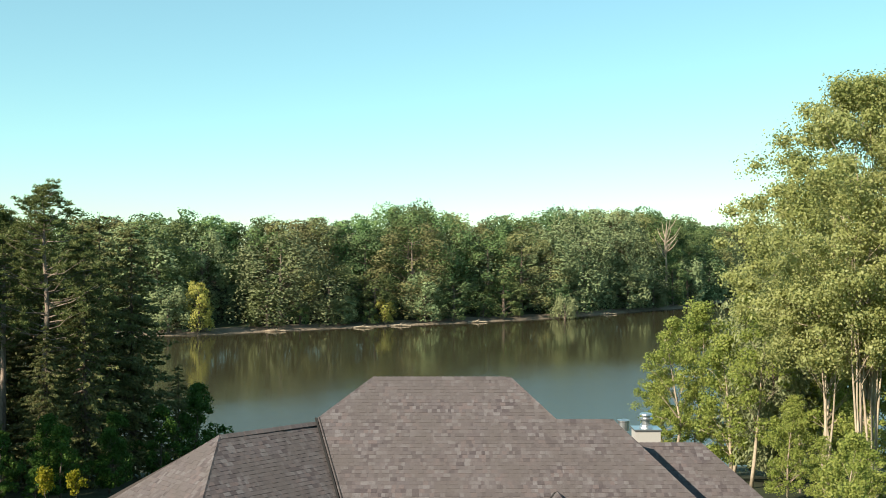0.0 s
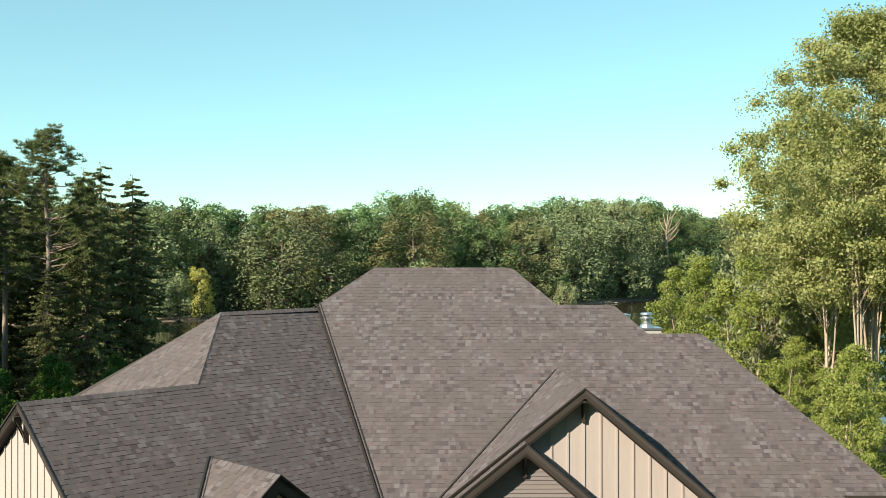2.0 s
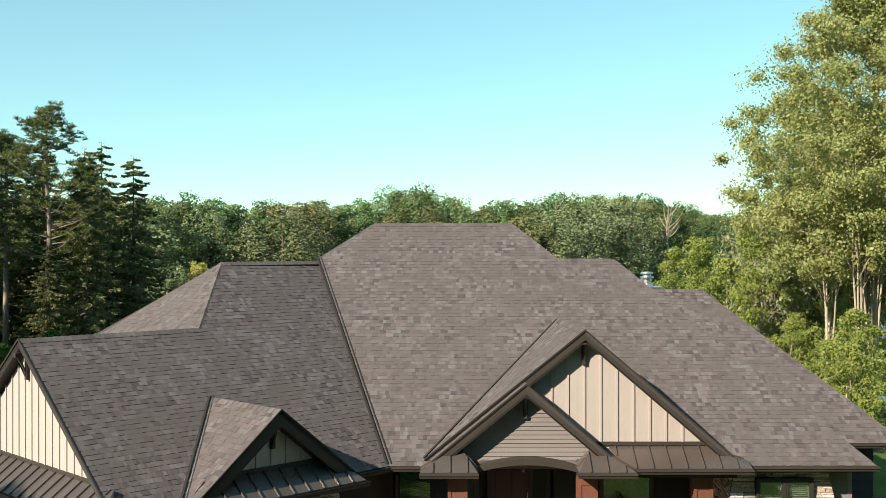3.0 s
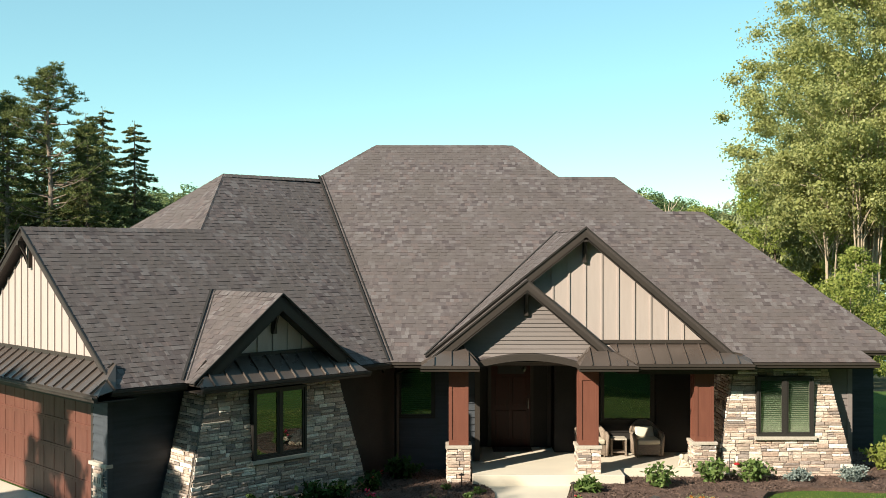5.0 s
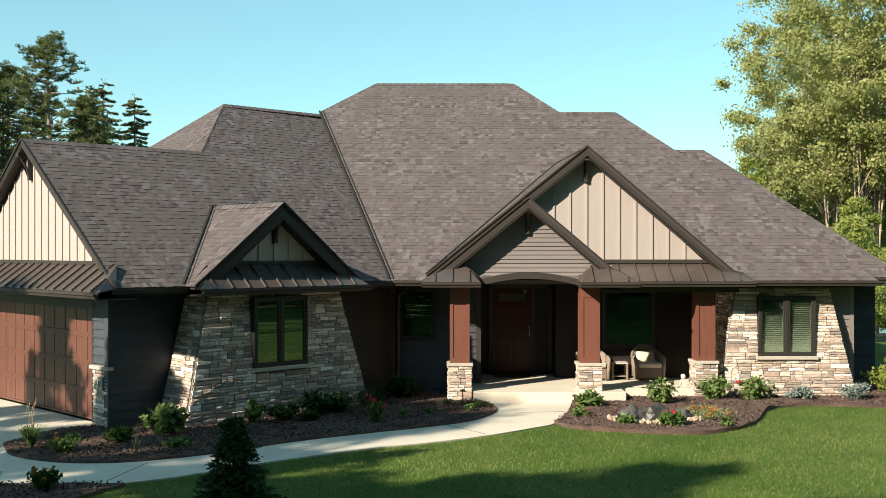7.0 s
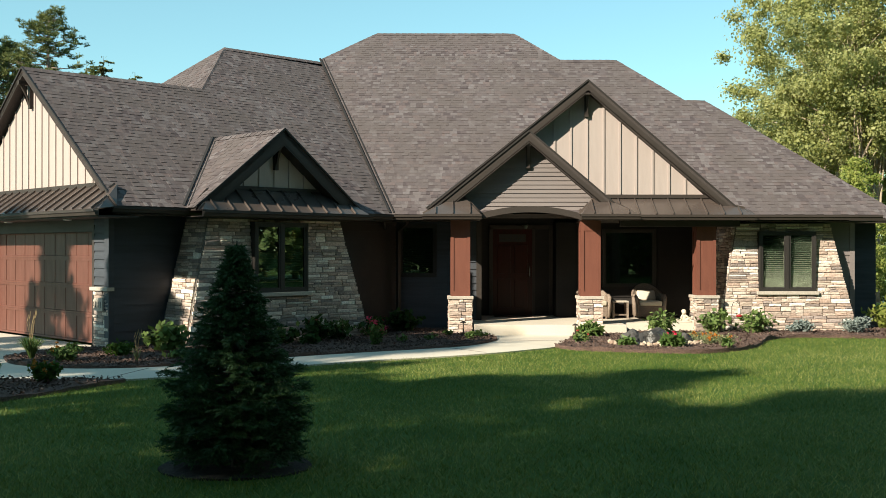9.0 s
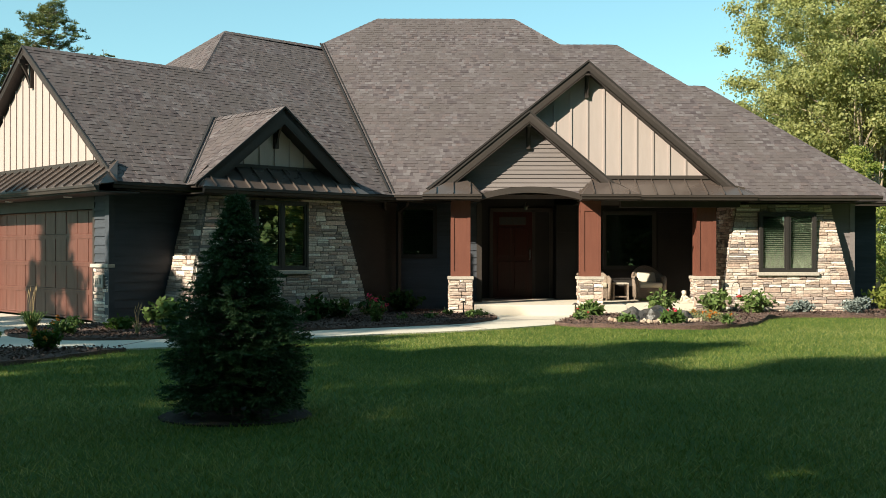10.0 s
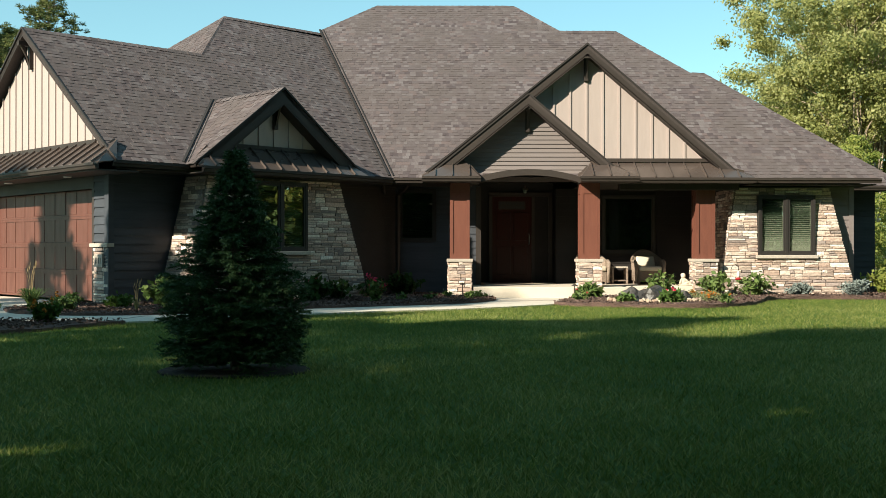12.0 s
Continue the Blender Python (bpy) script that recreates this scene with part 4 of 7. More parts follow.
# columns on stone bases
for cx, cy in ((0.39, 25.68), (3.53, 25.68), (6.44, 26.2)):
    ped = part("column_base", Geo().box(cx - 0.25, cx + 0.25, cy + 0.04, cy + 0.54, -0.25, 0.8), MORTAR, house, "ledge stone column base")
    for k, rot in enumerate((0, -90, 90)):
        mm = Matrix.Translation((cx, cy + 0.29, 0)) @ Matrix.Rotation(radians(rot), 4, "Z")
        stone_face(ped, mm, lambda z: (-0.285, 0.285), lambda z: -0.245, -0.15, 0.8, seed=int(cx * 10) + k, wide=(0.2, 0.42), high=(0.1, 0.2))
    part("cap", Geo().box(cx - 0.315, cx + 0.315, cy - 0.025, cy + 0.605, 0.8, 0.875), CAPSTONE, ped, "pale stone cap", bevel=0.012)
    col = part("column", Geo().box(cx - 0.22, cx + 0.22, cy + 0.07, cy + 0.51, 0.875, 2.72), COLUMN, house, "red brown panelled porch column")
    for rot in (0, -90, 90):
        mm = Matrix.Translation((cx, cy + 0.29, 0)) @ Matrix.Rotation(radians(rot), 4, "Z")
        for bx in ((-0.235, 0.235, 0.875, 1.0), (-0.235, 0.235, 2.45, 2.72), (-0.235, -0.16, 1.0, 2.45), (0.16, 0.235, 1.0, 2.45)):
            part("panel_rail", Geo(mm).box(bx[0], bx[1], -0.238, -0.218, bx[2], bx[3]), COLUMN, col)
part("porch_beam", Geo().box(4.3, 7.2, 26.02, 26.3, 2.56, 2.72), TRIM, house, "dark bronze porch beam")

# low gable: taupe siding over an arched beam
lowg = part("low_gable_wall", Geo().prism([(GB["x"] - 2.0, 26.22, 2.8), (GB["x"] + 2.0, 26.22, 2.8), (GB["x"] + 2.0, 26.22, 2.95), (GB["x"], 26.22, GB["z"] - 0.15), (GB["x"] - 2.0, 26.22, 2.95)], (0, 0.1, 0)), TAUPE, house, "taupe lap siding gable wall")
siding(lowg, IDENT, lambda z: (GB["x"] - (GB["z"] - 0.22 - z) / 0.85, GB["x"] + (GB["z"] - 0.22 - z) / 0.85), 26.22, 2.85, 4.6, 0.105, TAUPE)
bracket(house, IDENT, GB["x"], 26.2, GB["z"] - 0.26, d=0.36)
ARCH = Geo()
_n = 20
_lo = [(0.78 + 2.6 * k / _n, 2.7 + 0.2 * (1 - (2 * k / _n - 1) ** 2)) for k in range(_n + 1)]
_hi = [(x, z + 0.15) for x, z in _lo]
_ring = [(x, 25.86, z) for x, z in _lo] + [(x, 25.86, z) for x, z in _hi[::-1]]
_m2 = len(_ring)
ARCH.add(_ring + [(x, 26.28, z) for x, y, z in _ring], [(k, (k + 1) % _m2, _m2 + (k + 1) % _m2, _m2 + k) for k in range(_m2)]
         + [(k, k + 1, _m2 - 2 - k, _m2 - 1 - k) for k in range(_n)] + [(_m2 + k, 2 * _m2 - 1 - k, 2 * _m2 - 2 - k, _m2 + k + 1) for k in range(_n)])
part("arched_beam", ARCH, TRIM, house, "dark arched beam over the porch entrance")
# tall gable: cream boards over a metal skirt
tallg = part("tall_gable_wall", Geo().prism([(0.6, 26.5, 3.1), (6.6, 26.5, 3.1), (6.6, 26.5, 3.2), (GA["x"], 26.5, GA["z"] - 0.15), (0.6, 26.5, 3.4)], (0, 0.1, 0)), CREAM, house, "cream board and batten gable wall")
for k in range(-7, 8):
    x = GA["x"] + 0.02 + k * 0.405
    top = GA["z"] - 0.28 - GA["s"] * abs(x - GA["x"])
    if top > 3.45:
        part("batten", Geo().box(x - 0.024, x + 0.024, 26.472, 26.502, 3.34, top), CREAM, tallg)
part("trim_board", Geo().box(1.0, 6.65, 26.45, 26.505, 3.27, 3.36), TRIM, tallg)
bracket(house, IDENT, GA["x"], 26.5, GA["z"] - 0.25, d=0.34)
# metal skirts of the porch
for flip in (0, 1):
    fx = (lambda x: x) if not flip else (lambda x: 4.12 - x)
    metal_plane(house, [(fx(-0.5), 25.3, 2.84), (fx(0.86), 25.3, 2.84), (fx(0.5), 26.02, 3.27), (fx(0.26), 26.02, 3.27)], start=0.3)
    metal_plane(house, [(fx(-0.5), 26.3, 2.84), (fx(-0.5), 25.3, 2.84), (fx(0.26), 26.02, 3.27)])
    metal_plane(house, [(fx(0.86), 25.3, 2.84), (fx(0.86), 26.2, 2.86), (fx(0.5), 26.02, 3.27)])
    gutter(house, (min(fx(-0.52), fx(0.88)), 25.3, 2.83), (max(fx(-0.52), fx(0.88)), 25.3, 2.83))
    part("soffit", Geo().box(min(fx(-0.5), fx(0.86)), max(fx(-0.5), fx(0.86)), 25.3, 26.3, 2.7, 2.722), TRIM, house)
    part("skirt_cheek", Geo().box(min(fx(-0.45), fx(0.8)), max(fx(-0.45), fx(0.8)), 25.42, 26.2, 2.724, 2.82), TRIM, house)
metal_plane(house, [(4.5, 25.75, 2.84), (7.5, 25.75, 2.84), (6.62, 26.58, 3.3), (4.1, 26.58, 3.3)], start=0.2)
metal_plane(house, [(7.5, 25.75, 2.84), (7.5, 26.1, 2.95), (6.62, 26.58, 3.3)])
gutter(house, (4.6, 25.75, 2.83), (7.52, 25.75, 2.83))
part("soffit", Geo().box(4.5, 7.5, 25.75, 26.4, 2.7, 2.722), TRIM, house)

# right bay in warm ledge stone
SBL = lambda z: 7.27 - (2.62 - z) * 0.17
SBR = lambda z: 9.6 + (2.62 - z) * 0.235
SBY = lambda z: 26.6 - (2.62 - z) * 0.07
rbay = part("stone_bay", Geo().add([(SBL(-0.2), SBY(-0.2) + 0.02, -0.2), (SBR(-0.2), SBY(-0.2) + 0.02, -0.2), (SBR(-0.2), 27.6, -0.2), (SBL(-0.2), 27.6, -0.2),
                                   (SBL(2.66), SBY(2.66) + 0.02, 2.66), (SBR(2.66), SBY(2.66) + 0.02, 2.66), (SBR(2.66), 27.6, 2.66), (SBL(2.66), 27.6, 2.66)],
                                  [(0, 3, 2, 1), (4, 5, 6, 7), (0, 1, 5, 4), (1, 2, 6, 5), (2, 3, 7, 6), (3, 0, 4, 7)]), MORTAR, house, "sunlit tan ledge stone bay flared towards the ground")
WINB = (7.79, 9.2, 0.97, 2.45)
stone_face(rbay, IDENT, lambda z: (SBL(z), SBR(z)), lambda z: SBY(z) + 0.02, -0.12, 2.64, [(WINB[0], WINB[1], WINB[2] - 0.085, WINB[3])], seed=41)
stone_face(rbay, Matrix.Rotation(radians(-90), 4, "Z"), lambda z: (-28.4, -SBY(z) - 0.05), lambda z: SBL(z), -0.12, 2.64, seed=42)
window(house, IDENT, *WINB, 26.46)
rwall = part("right_wall", Geo().box(9.5, 10.3, 26.92, 27.1, -0.3, 2.7).box(10.18, 10.3, 27.1, 30.2, -0.3, 2.7).box(10.3, 12.1, 30.0, 30.2, -0.3, 2.75), SIDING, house, "dark slate lap siding wall")
siding(rwall, IDENT, lambda z: (9.6, 10.2), 26.92, -0.1, 2.66, 0.178, TAUPE)
siding(rwall, IDENT, lambda z: (10.3, 12.1), 30.0, -0.1, 2.7, 0.178, SIDING)
part("corner_board", Geo().box(10.2, 10.32, 26.88, 27.0, -0.1, 2.68), TAUPE, rwall)
# plain walls that close the house
part("back_wall", Geo().box(-9.0, 11.9, 42.0, 42.2, -1.0, EZ), SIDING, house)
part("back_wall", Geo().box(11.9, 12.1, 30.2, 42.2, -1.0, EZ), SIDING, house)
part("back_wall", Geo(MW).box(0.56, 0.72, 0.9, 8.0, 2.65, 2.8).box(0.56, 12.0, 7.8, 8.0, -1.0, EZ), SIDING, house)

# downspouts
for x, y, mm in ((8.25, 0.55, MW), (-1.5, 27.05, IDENT)):
    part("downspout", Geo(mm).box(x - 0.045, x + 0.045, y - 0.05, y + 0.03, 0.05, 2.5).tube([(x, y - 0.02, 2.48), (x, y - 0.3, 2.62), (x, y - 0.42, 2.76)], [0.045] * 3, 6)
         .tube([(x, y - 0.02, 0.1), (x, y - 0.25, 0.0)], [0.045] * 2, 6), TRIM, house, "dark bronze downspout")
# porch ceiling lantern
lantern = part("porch_lantern", Geo().lathe((2.05, 26.9, 2.62), [(0.02, 0.09), (0.02, 0.03), (0.07, 0.02), (0.09, -0.02)], 12), TRIM, house, "small dark porch ceiling lantern")
part("lantern_glass", Geo().lathe((2.05, 26.9, 2.52), [(0.03, 0.0), (0.045, 0.03), (0.05, 0.08)], 12), BLIND, lantern)

# roof vents: a steel pipe and a chimney box
chim = thing("chimney", (7.15, 37.3, 5.4), "grey sided chimney box with a galvanised steel cap", "chimney")
part("chase", Geo().box(6.72, 7.58, 36.9, 37.7, 3.5, 6.75), CHASE, chim)
part("chase_cover", Geo().box(6.68, 7.62, 36.86, 37.74, 6.75, 6.81), STEEL, chim)
part("flue", Geo().lathe((7.15, 37.3, 6.81), [(0.24, 0), (0.2, 0.1), (0.15, 0.14), (0.15, 0.28), (0.24, 0.29), (0.24, 0.34), (0.15, 0.35), (0.15, 0.44), (0.23, 0.45), (0.2, 0.5), (0.02, 0.52)], 18), STEEL, chim)
pipe = thing("roof_vent", (6.05, 35.4, 6.0), "galvanised steel vent pipe with a round cap", "vent")
part("stack", Geo().lathe((6.05, 35.4, 5.6), [(0.1, 0), (0.1, 1.45)], 14), STEEL, pipe)
part("vent_cap", Geo().lathe((6.05, 35.4, 7.0), [(0.1, 0), (0.19, 0.05), (0.19, 0.32), (0.21, 0.33), (0.21, 0.38), (0.02, 0.42)], 16), STEEL, pipe)

# ---- ground, river and paths ----
WATER_Z = -8.7
SHORE = ((-2500, -300), (-400, 150), (-67, 264), (28, 324), (97, 396), (140, 480), (400, 900), (2500, 3000))


def shore(x):
    return float(np.interp(x, [p[0] for p in SHORE], [p[1] for p in SHORE]))


def gz(x, y):
    """Height of the ground."""
    n = 0.25 * noise.noise((x * 0.05, y * 0.05, 0)) * min(1, max(0, (y - 44) / 15))
    base = float(np.interp(y, (42, 55, 68, 90, 108, 118), (-0.08, -0.7, -2.0, -5.5, -9.0, -10.2)))
    return base + n


xs = sorted(set([-2500, -1500, -900, -600, -400, -300, -220, -170, -130] + list(range(-100, -20, 8)) + list(range(-20, 21, 2)) + list(range(24, 104, 8)) + [130, 170, 220, 300, 400, 600, 900, 1500, 2500]))
near_y = [-700, -300, -150, -80, -40, -20] + list(range(-10, 40, 2)) + list(range(40, 119, 3))
rows_g = []
for y in near_y:
    rows_g.append([(x, y, gz(x, y)) for x in xs])
for f in (0.25, 0.5, 0.75, 0.96):
    rows_g.append([(x, 118 + f * (max(shore(x), 160) - 118), -10.5) for x in xs])
for k, (d, z) in enumerate(((0, -8.85), (3, -8.45), (7, -8.1), (11, -7.7), (30, -6.0), (60, 2), (120, 6), (250, 7), (800, 6), (2500, 4))):
    rows_g.append([(x, max(shore(x), 160) + d + (2.5 * noise.noise((x * 0.06, k * 0.7, 2)) if k < 4 else 0), z) for x in xs])
_v = [p for r in rows_g for p in r]
_nx = len(xs)
_f, _mi = [], []
for j in range(len(rows_g) - 1):
    for i in range(_nx - 1):
        _f.append((j * _nx + i, j * _nx + i + 1, (j + 1) * _nx + i + 1, (j + 1) * _nx + i))
        y0 = rows_g[j][i][1]
        _mi.append(0 if j < len(near_y) and y0 < 41 else (2 if len(near_y) + 2 < j < len(near_y) + 7 else 1))
_me = bpy.data.meshes.new("ground")
_me.from_pydata(_v, [], _f)
for _m in (TURF, FIELD, SAND):
    _me.materials.append(_m)
_me.polygons.foreach_set("material_index", _mi)
_me.polygons.foreach_set("use_smooth", [True] * len(_f))
ground = tagged(new("ground", _me), "mown lawn falling away to wooded river banks", "ground", kind="structure")

WATER = bpy.data.materials.new("river water")
WATER.use_nodes = True
_wn, _wl = WATER.node_tree.nodes, WATER.node_tree.links
_wb = _wn["Principled BSDF"]
_wb.inputs["Base Color"].default_value = (0.05, 0.043, 0.024, 1)
_wr = _wn.new("ShaderNodeVectorMath")        # calm under the far bank, ruffled by the wind towards the near one
_wr.operation = "DOT_PRODUCT"
_wr.inputs[1].default_value = (-0.627, 0.779, 0)
_wq = _wn.new("ShaderNodeTexNoise")
_wq.inputs["Scale"].default_value = 0.025
_wq.inputs["Detail"].default_value = 3
_wa = _wn.new("ShaderNodeMath")
_wa.operation = "MULTIPLY_ADD"
_wa.inputs[1].default_value = 50.0
_wk = _wn.new("ShaderNodeMapRange")
_wk.inputs["From Min"].default_value, _wk.inputs["From Max"].default_value = 140.0, 195.0
_wk.inputs["To Min"].default_value, _wk.inputs["To Max"].default_value = 0.25, 0.03
_wl.new(_wq.outputs["Fac"], _wa.inputs[0])
_wl.new(_wr.outputs["Value"], _wa.inputs[2])
_wl.new(_wa.outputs[0], _wk.inputs["Value"])
_wl.new(_wk.outputs[0], _wb.inputs["Roughness"])
_wb.inputs["IOR"].default_value = 1.33
_wg = _wn.new("ShaderNodeNewGeometry")
_wt = _wn.new("ShaderNodeTexNoise")
_wt.inputs["Scale"].default_value = 0.8
_wt.inputs["Detail"].default_value = 4
_wm = _wn.new("ShaderNodeMapping")
_wm.inputs["Scale"].default_value = (0.6, 1.6, 1)
_wl.new(_wg.outputs["Position"], _wm.inputs["Vector"])
_wl.new(_wg.outputs["Position"], _wr.inputs[0])
_wl.new(_wg.outputs["Position"], _wq.inputs["Vector"])
_wl.new(_wm.outputs[0], _wt.inputs["Vector"])
_wp = _wn.new("ShaderNodeBump")
_wp.inputs["Strength"].default_value = 0.18
_wp.inputs["Distance"].default_value = 0.06
_wl.new(_wt.outputs["Fac"], _wp.inputs["Height"])
_wl.new(_wp.outputs[0], _wb.inputs["Normal"])
water_geo = Geo().add([(-2500, 100, WATER_Z), (2500, 100, WATER_Z), (2500, 3200, WATER_Z), (-2500, 3200, WATER_Z)], [(0, 1, 2, 3)])
tagged(put("river", water_geo.mesh("river"), WATER), "calm brown river reflecting the far woods", "river", kind="structure")


def smooth_line(pts, n=6, closed=False):
    """Points along a smooth curve through pts."""
    out = []
    m = len(pts)
    for i in range(m if closed else m - 1):
        p = [pts[(i + k) % m] if closed else pts[min(max(i + k, 0), m - 1)] for k in (-1, 0, 1, 2)]
        for k in range(n):
            t = k / n
            out.append(tuple(0.5 * (2 * p[1][a] + (p[2][a] - p[0][a]) * t + (2 * p[0][a] - 5 * p[1][a] + 4 * p[2][a] - p[3][a]) * t * t
                                    + (3 * p[1][a] - p[0][a] - 3 * p[2][a] + p[3][a]) * t ** 3) for a in (0, 1)))
    return out if closed else out + [tuple(pts[-1])]


BED_A = smooth_line([(-8.24, 19.97), (-7.69, 18.99), (-6.88, 18.44), (-6.14, 18.27), (-5.22, 18.44), (-4.1, 19.13), (-2.86, 20.3), (-1.52, 21.25), (-0.41, 21.95),
                     (0.54, 22.72), (1.09, 23.76), (1.2, 24.59), (1.0, 25.3), (0.72, 25.6)])
WALK_LOW = smooth_line([(-9.6, 16.9), (-6.97, 16.78), (-6.23, 16.7), (-5.35, 16.7), (-4.93, 16.78), (-4.19, 17.3), (-3.02, 18.4), (-1.52, 19.55), (-0.27, 20.27),
                        (0.83, 21.01), (1.8, 21.9), (2.33, 22.5), (2.69, 23.66), (2.95, 24.9), (3.05, 25.52)])
BED_R = smooth_line([(2.33, 22.5), (2.62, 22.01), (3.15, 21.67), (4.44, 21.27), (5.23, 21.27), (6.11, 21.9), (6.75, 22.9), (7.3, 24.2), (7.9, 24.9), (8.83, 25.1), (10.25, 24.85), (13.0, 24.9)])
bed_a_out = BED_A + [(0.72, 27.2), (-2.0, 27.2)] + [tuple((MW @ Vector((s, d, 0)))[:2]) for s, d in ((9.0, 0.72), (0.6, 0.72), (0.62, 1.2), (-0.3, 1.35))]
bed_r_out = BED_R + [(13.0, 30.0), (10.2, 30.0), (10.2, 27.1), (7.0, 27.1), (4.5, 27.1), (4.34, 25.53), (3.07, 25.53), (3.0, 24.9), (2.72, 23.66)]
walk_out = WALK_LOW + [(3.05, 25.53), (0.72, 25.53)] + BED_A[::-1] + [(-10.5, 20.3)]
drive_out = [tuple((MW @ Vector(p))[:2]) for p in ((0.78, 1.3, 0), (0.78, 8.2, 0), (-14, 9.5, 0), (-14, -1.0, 0), (-3.8, -0.2, 0), (-1.2, 0.6, 0))]
bed_b_out = smooth_line([(-12, 16.6), (-6.97, 16.6), (-6.23, 16.62), (-5.35, 16.62), (-4.95, 16.6), (-5.25, 16.0), (-5.7, 15.0), (-6.2, 14.1), (-7.2, 13.2), (-9, 12.6), (-12, 12.3)], closed=True)


def slab(name, outline, z0, z1, mat, label, category, lumps=0.0):
    """A flat sheet of an outline with thickness; with lumps, its middle is uneven."""
    geo = Geo().prism([(x, y, z0) for x, y in outline], (0, 0, z1 - z0))
    me = geo.mesh(name)
    bm = bmesh.new()
    bm.from_mesh(me)
    bmesh.ops.recalc_face_normals(bm, faces=bm.faces)
    bmesh.ops.triangulate(bm, faces=[f for f in bm.faces if len(f.verts) > 4])
    if lumps:
        for _ in range(3):
            bmesh.ops.subdivide_edges(bm, edges=[e for e in bm.edges if e.calc_length() > 0.3 and min(v.co.z for v in e.verts) > z1 - 0.01], cuts=1)
            bmesh.ops.triangulate(bm, faces=[f for f in bm.faces if len(f.verts) > 4])
        for v in bm.verts:
            if v.co.z > z1 - 0.01 and not v.is_boundary:
                v.co.z += lumps * (0.6 + noise.noise(v.co * 1.7)) + 0.02 * noise.noise(v.co * 9)
    bm.to_mesh(me)
    bm.free()
    return tagged(put(name, me, mat), label, category, kind="structure")


slab("walkway", walk_out, -0.3, -0.05, CONCRETE, "pale concrete garden path curving to the porch", "path")
slab("driveway", drive_out, -0.3, -0.044, CONCRETE, "pale concrete driveway before the garage", "driveway")
slab("bed_wing", bed_a_out, -0.3, -0.035, MULCH, "dark mulch bed along the garage wing", "flower bed", 0.05)
slab("bed_porch", bed_r_out, -0.3, -0.03, MULCH, "dark mulch bed before the porch", "flower bed", 0.05)
slab("bed_drive", bed_b_out, -0.3, -0.04, MULCH, "dark mulch bed beside the path", "flower bed", 0.03)
slab("tree_ring", [(-1.98 + 0.72 * math.cos(a), 10.1 + 0.62 * math.sin(a)) for a in np.linspace(0, 2 * math.pi, 24, endpoint=False)], -0.2, -0.078, RING_MULCH, "mulch ring round the young spruce, shade put into its colour", "mulch", 0.02)
# joints cut in the path
for x, y, ang in ((-5.2, 17.6, 80), (0.4, 21.8, 125), (2.0, 24.0, 10)):
    tagged(put("path_joint", Geo(Matrix.Translation((x, y, 0)) @ Matrix.Rotation(radians(ang), 4, "Z")).box(-0.75, 0.75, -0.006, 0.006, -0.08, -0.046).mesh("path_joint"), MULCH), "tooled joint in the concrete path", "joint", kind="structure")


def in_outline(px, py, outline):
    res = np.zeros(len(px), bool)
    n = len(outline)
    for i in range(n):
        (x0, y0), (x1, y1) = outline[i], outline[(i + 1) % n]
        if y0 == y1:
            continue
        c = ((y0 > py) != (y1 > py)) & (px < (x1 - x0) * (py - y0) / (y1 - y0) + x0)
        res ^= c
    return res


def quick_mesh(name, verts, faces):
    """A mesh from arrays of corners (n, 3) and of faces with equal numbers of corners (m, k)."""
    me = bpy.data.meshes.new(name)
    verts, faces = np.asarray(verts, np.float32), np.asarray(faces, np.int32)
    me.vertices.add(len(verts))
    me.vertices.foreach_set("co", verts.ravel())
    k = faces.shape[1]
    me.loops.add(faces.size)
    me.loops.foreach_set("vertex_index", faces.ravel())
    me.polygons.add(len(faces))
    me.polygons.foreach_set("loop_start", np.arange(0, faces.size, k, dtype=np.int32))
    me.polygons.foreach_set("loop_total", np.full(len(faces), k, np.int32))
    me.update(calc_edges=True)
    return me


# ---- lawn grass and mulch chips ----
NP = np.random.RandomState(5)


def grass(count, x0, x1, y0, y1, h, w):
    px, py = NP.uniform(x0, x1, count), y0 + (y1 - y0) * NP.uniform(0, 1, count) ** 1.6
    keep = np.abs(px) < 0.47 * py + 1.0
    for o in (walk_out, bed_a_out, bed_r_out, bed_b_out):
        keep &= ~in_outline(px, py, o)
    keep &= (px + 1.98) ** 2 / 0.5 + (py - 10.1) ** 2 / 0.36 > 1
    px, py = px[keep], py[keep]
    n = len(px)
    a = NP.uniform(0, 2 * np.pi, n)
    hh = h * NP.uniform(0.55, 1.25, n)
    ww = w * NP.uniform(0.7, 1.3, n)
    lean = NP.normal(0, 0.8, (n, 2)) * hh[:, None]
    p = np.stack([px, py, np.full(n, -0.085)], 1)
    s = np.stack([np.cos(a), np.sin(a), np.zeros(n)], 1) * ww[:, None]
    tip = p + np.concatenate([lean, hh[:, None]], 1)
    v = np.stack([p - s, p + s, tip], 1).reshape(-1, 3)
    return v, np.arange(3 * n).reshape(-1, 3)


v1, f1 = grass(460000, -9, 11, 4.4, 25.5, 0.05, 0.005)
tagged(put("lawn_grass", quick_mesh("lawn_grass", v1, f1), GRASS_BLADE), "short green mown lawn grass", "grass", kind="stuff")


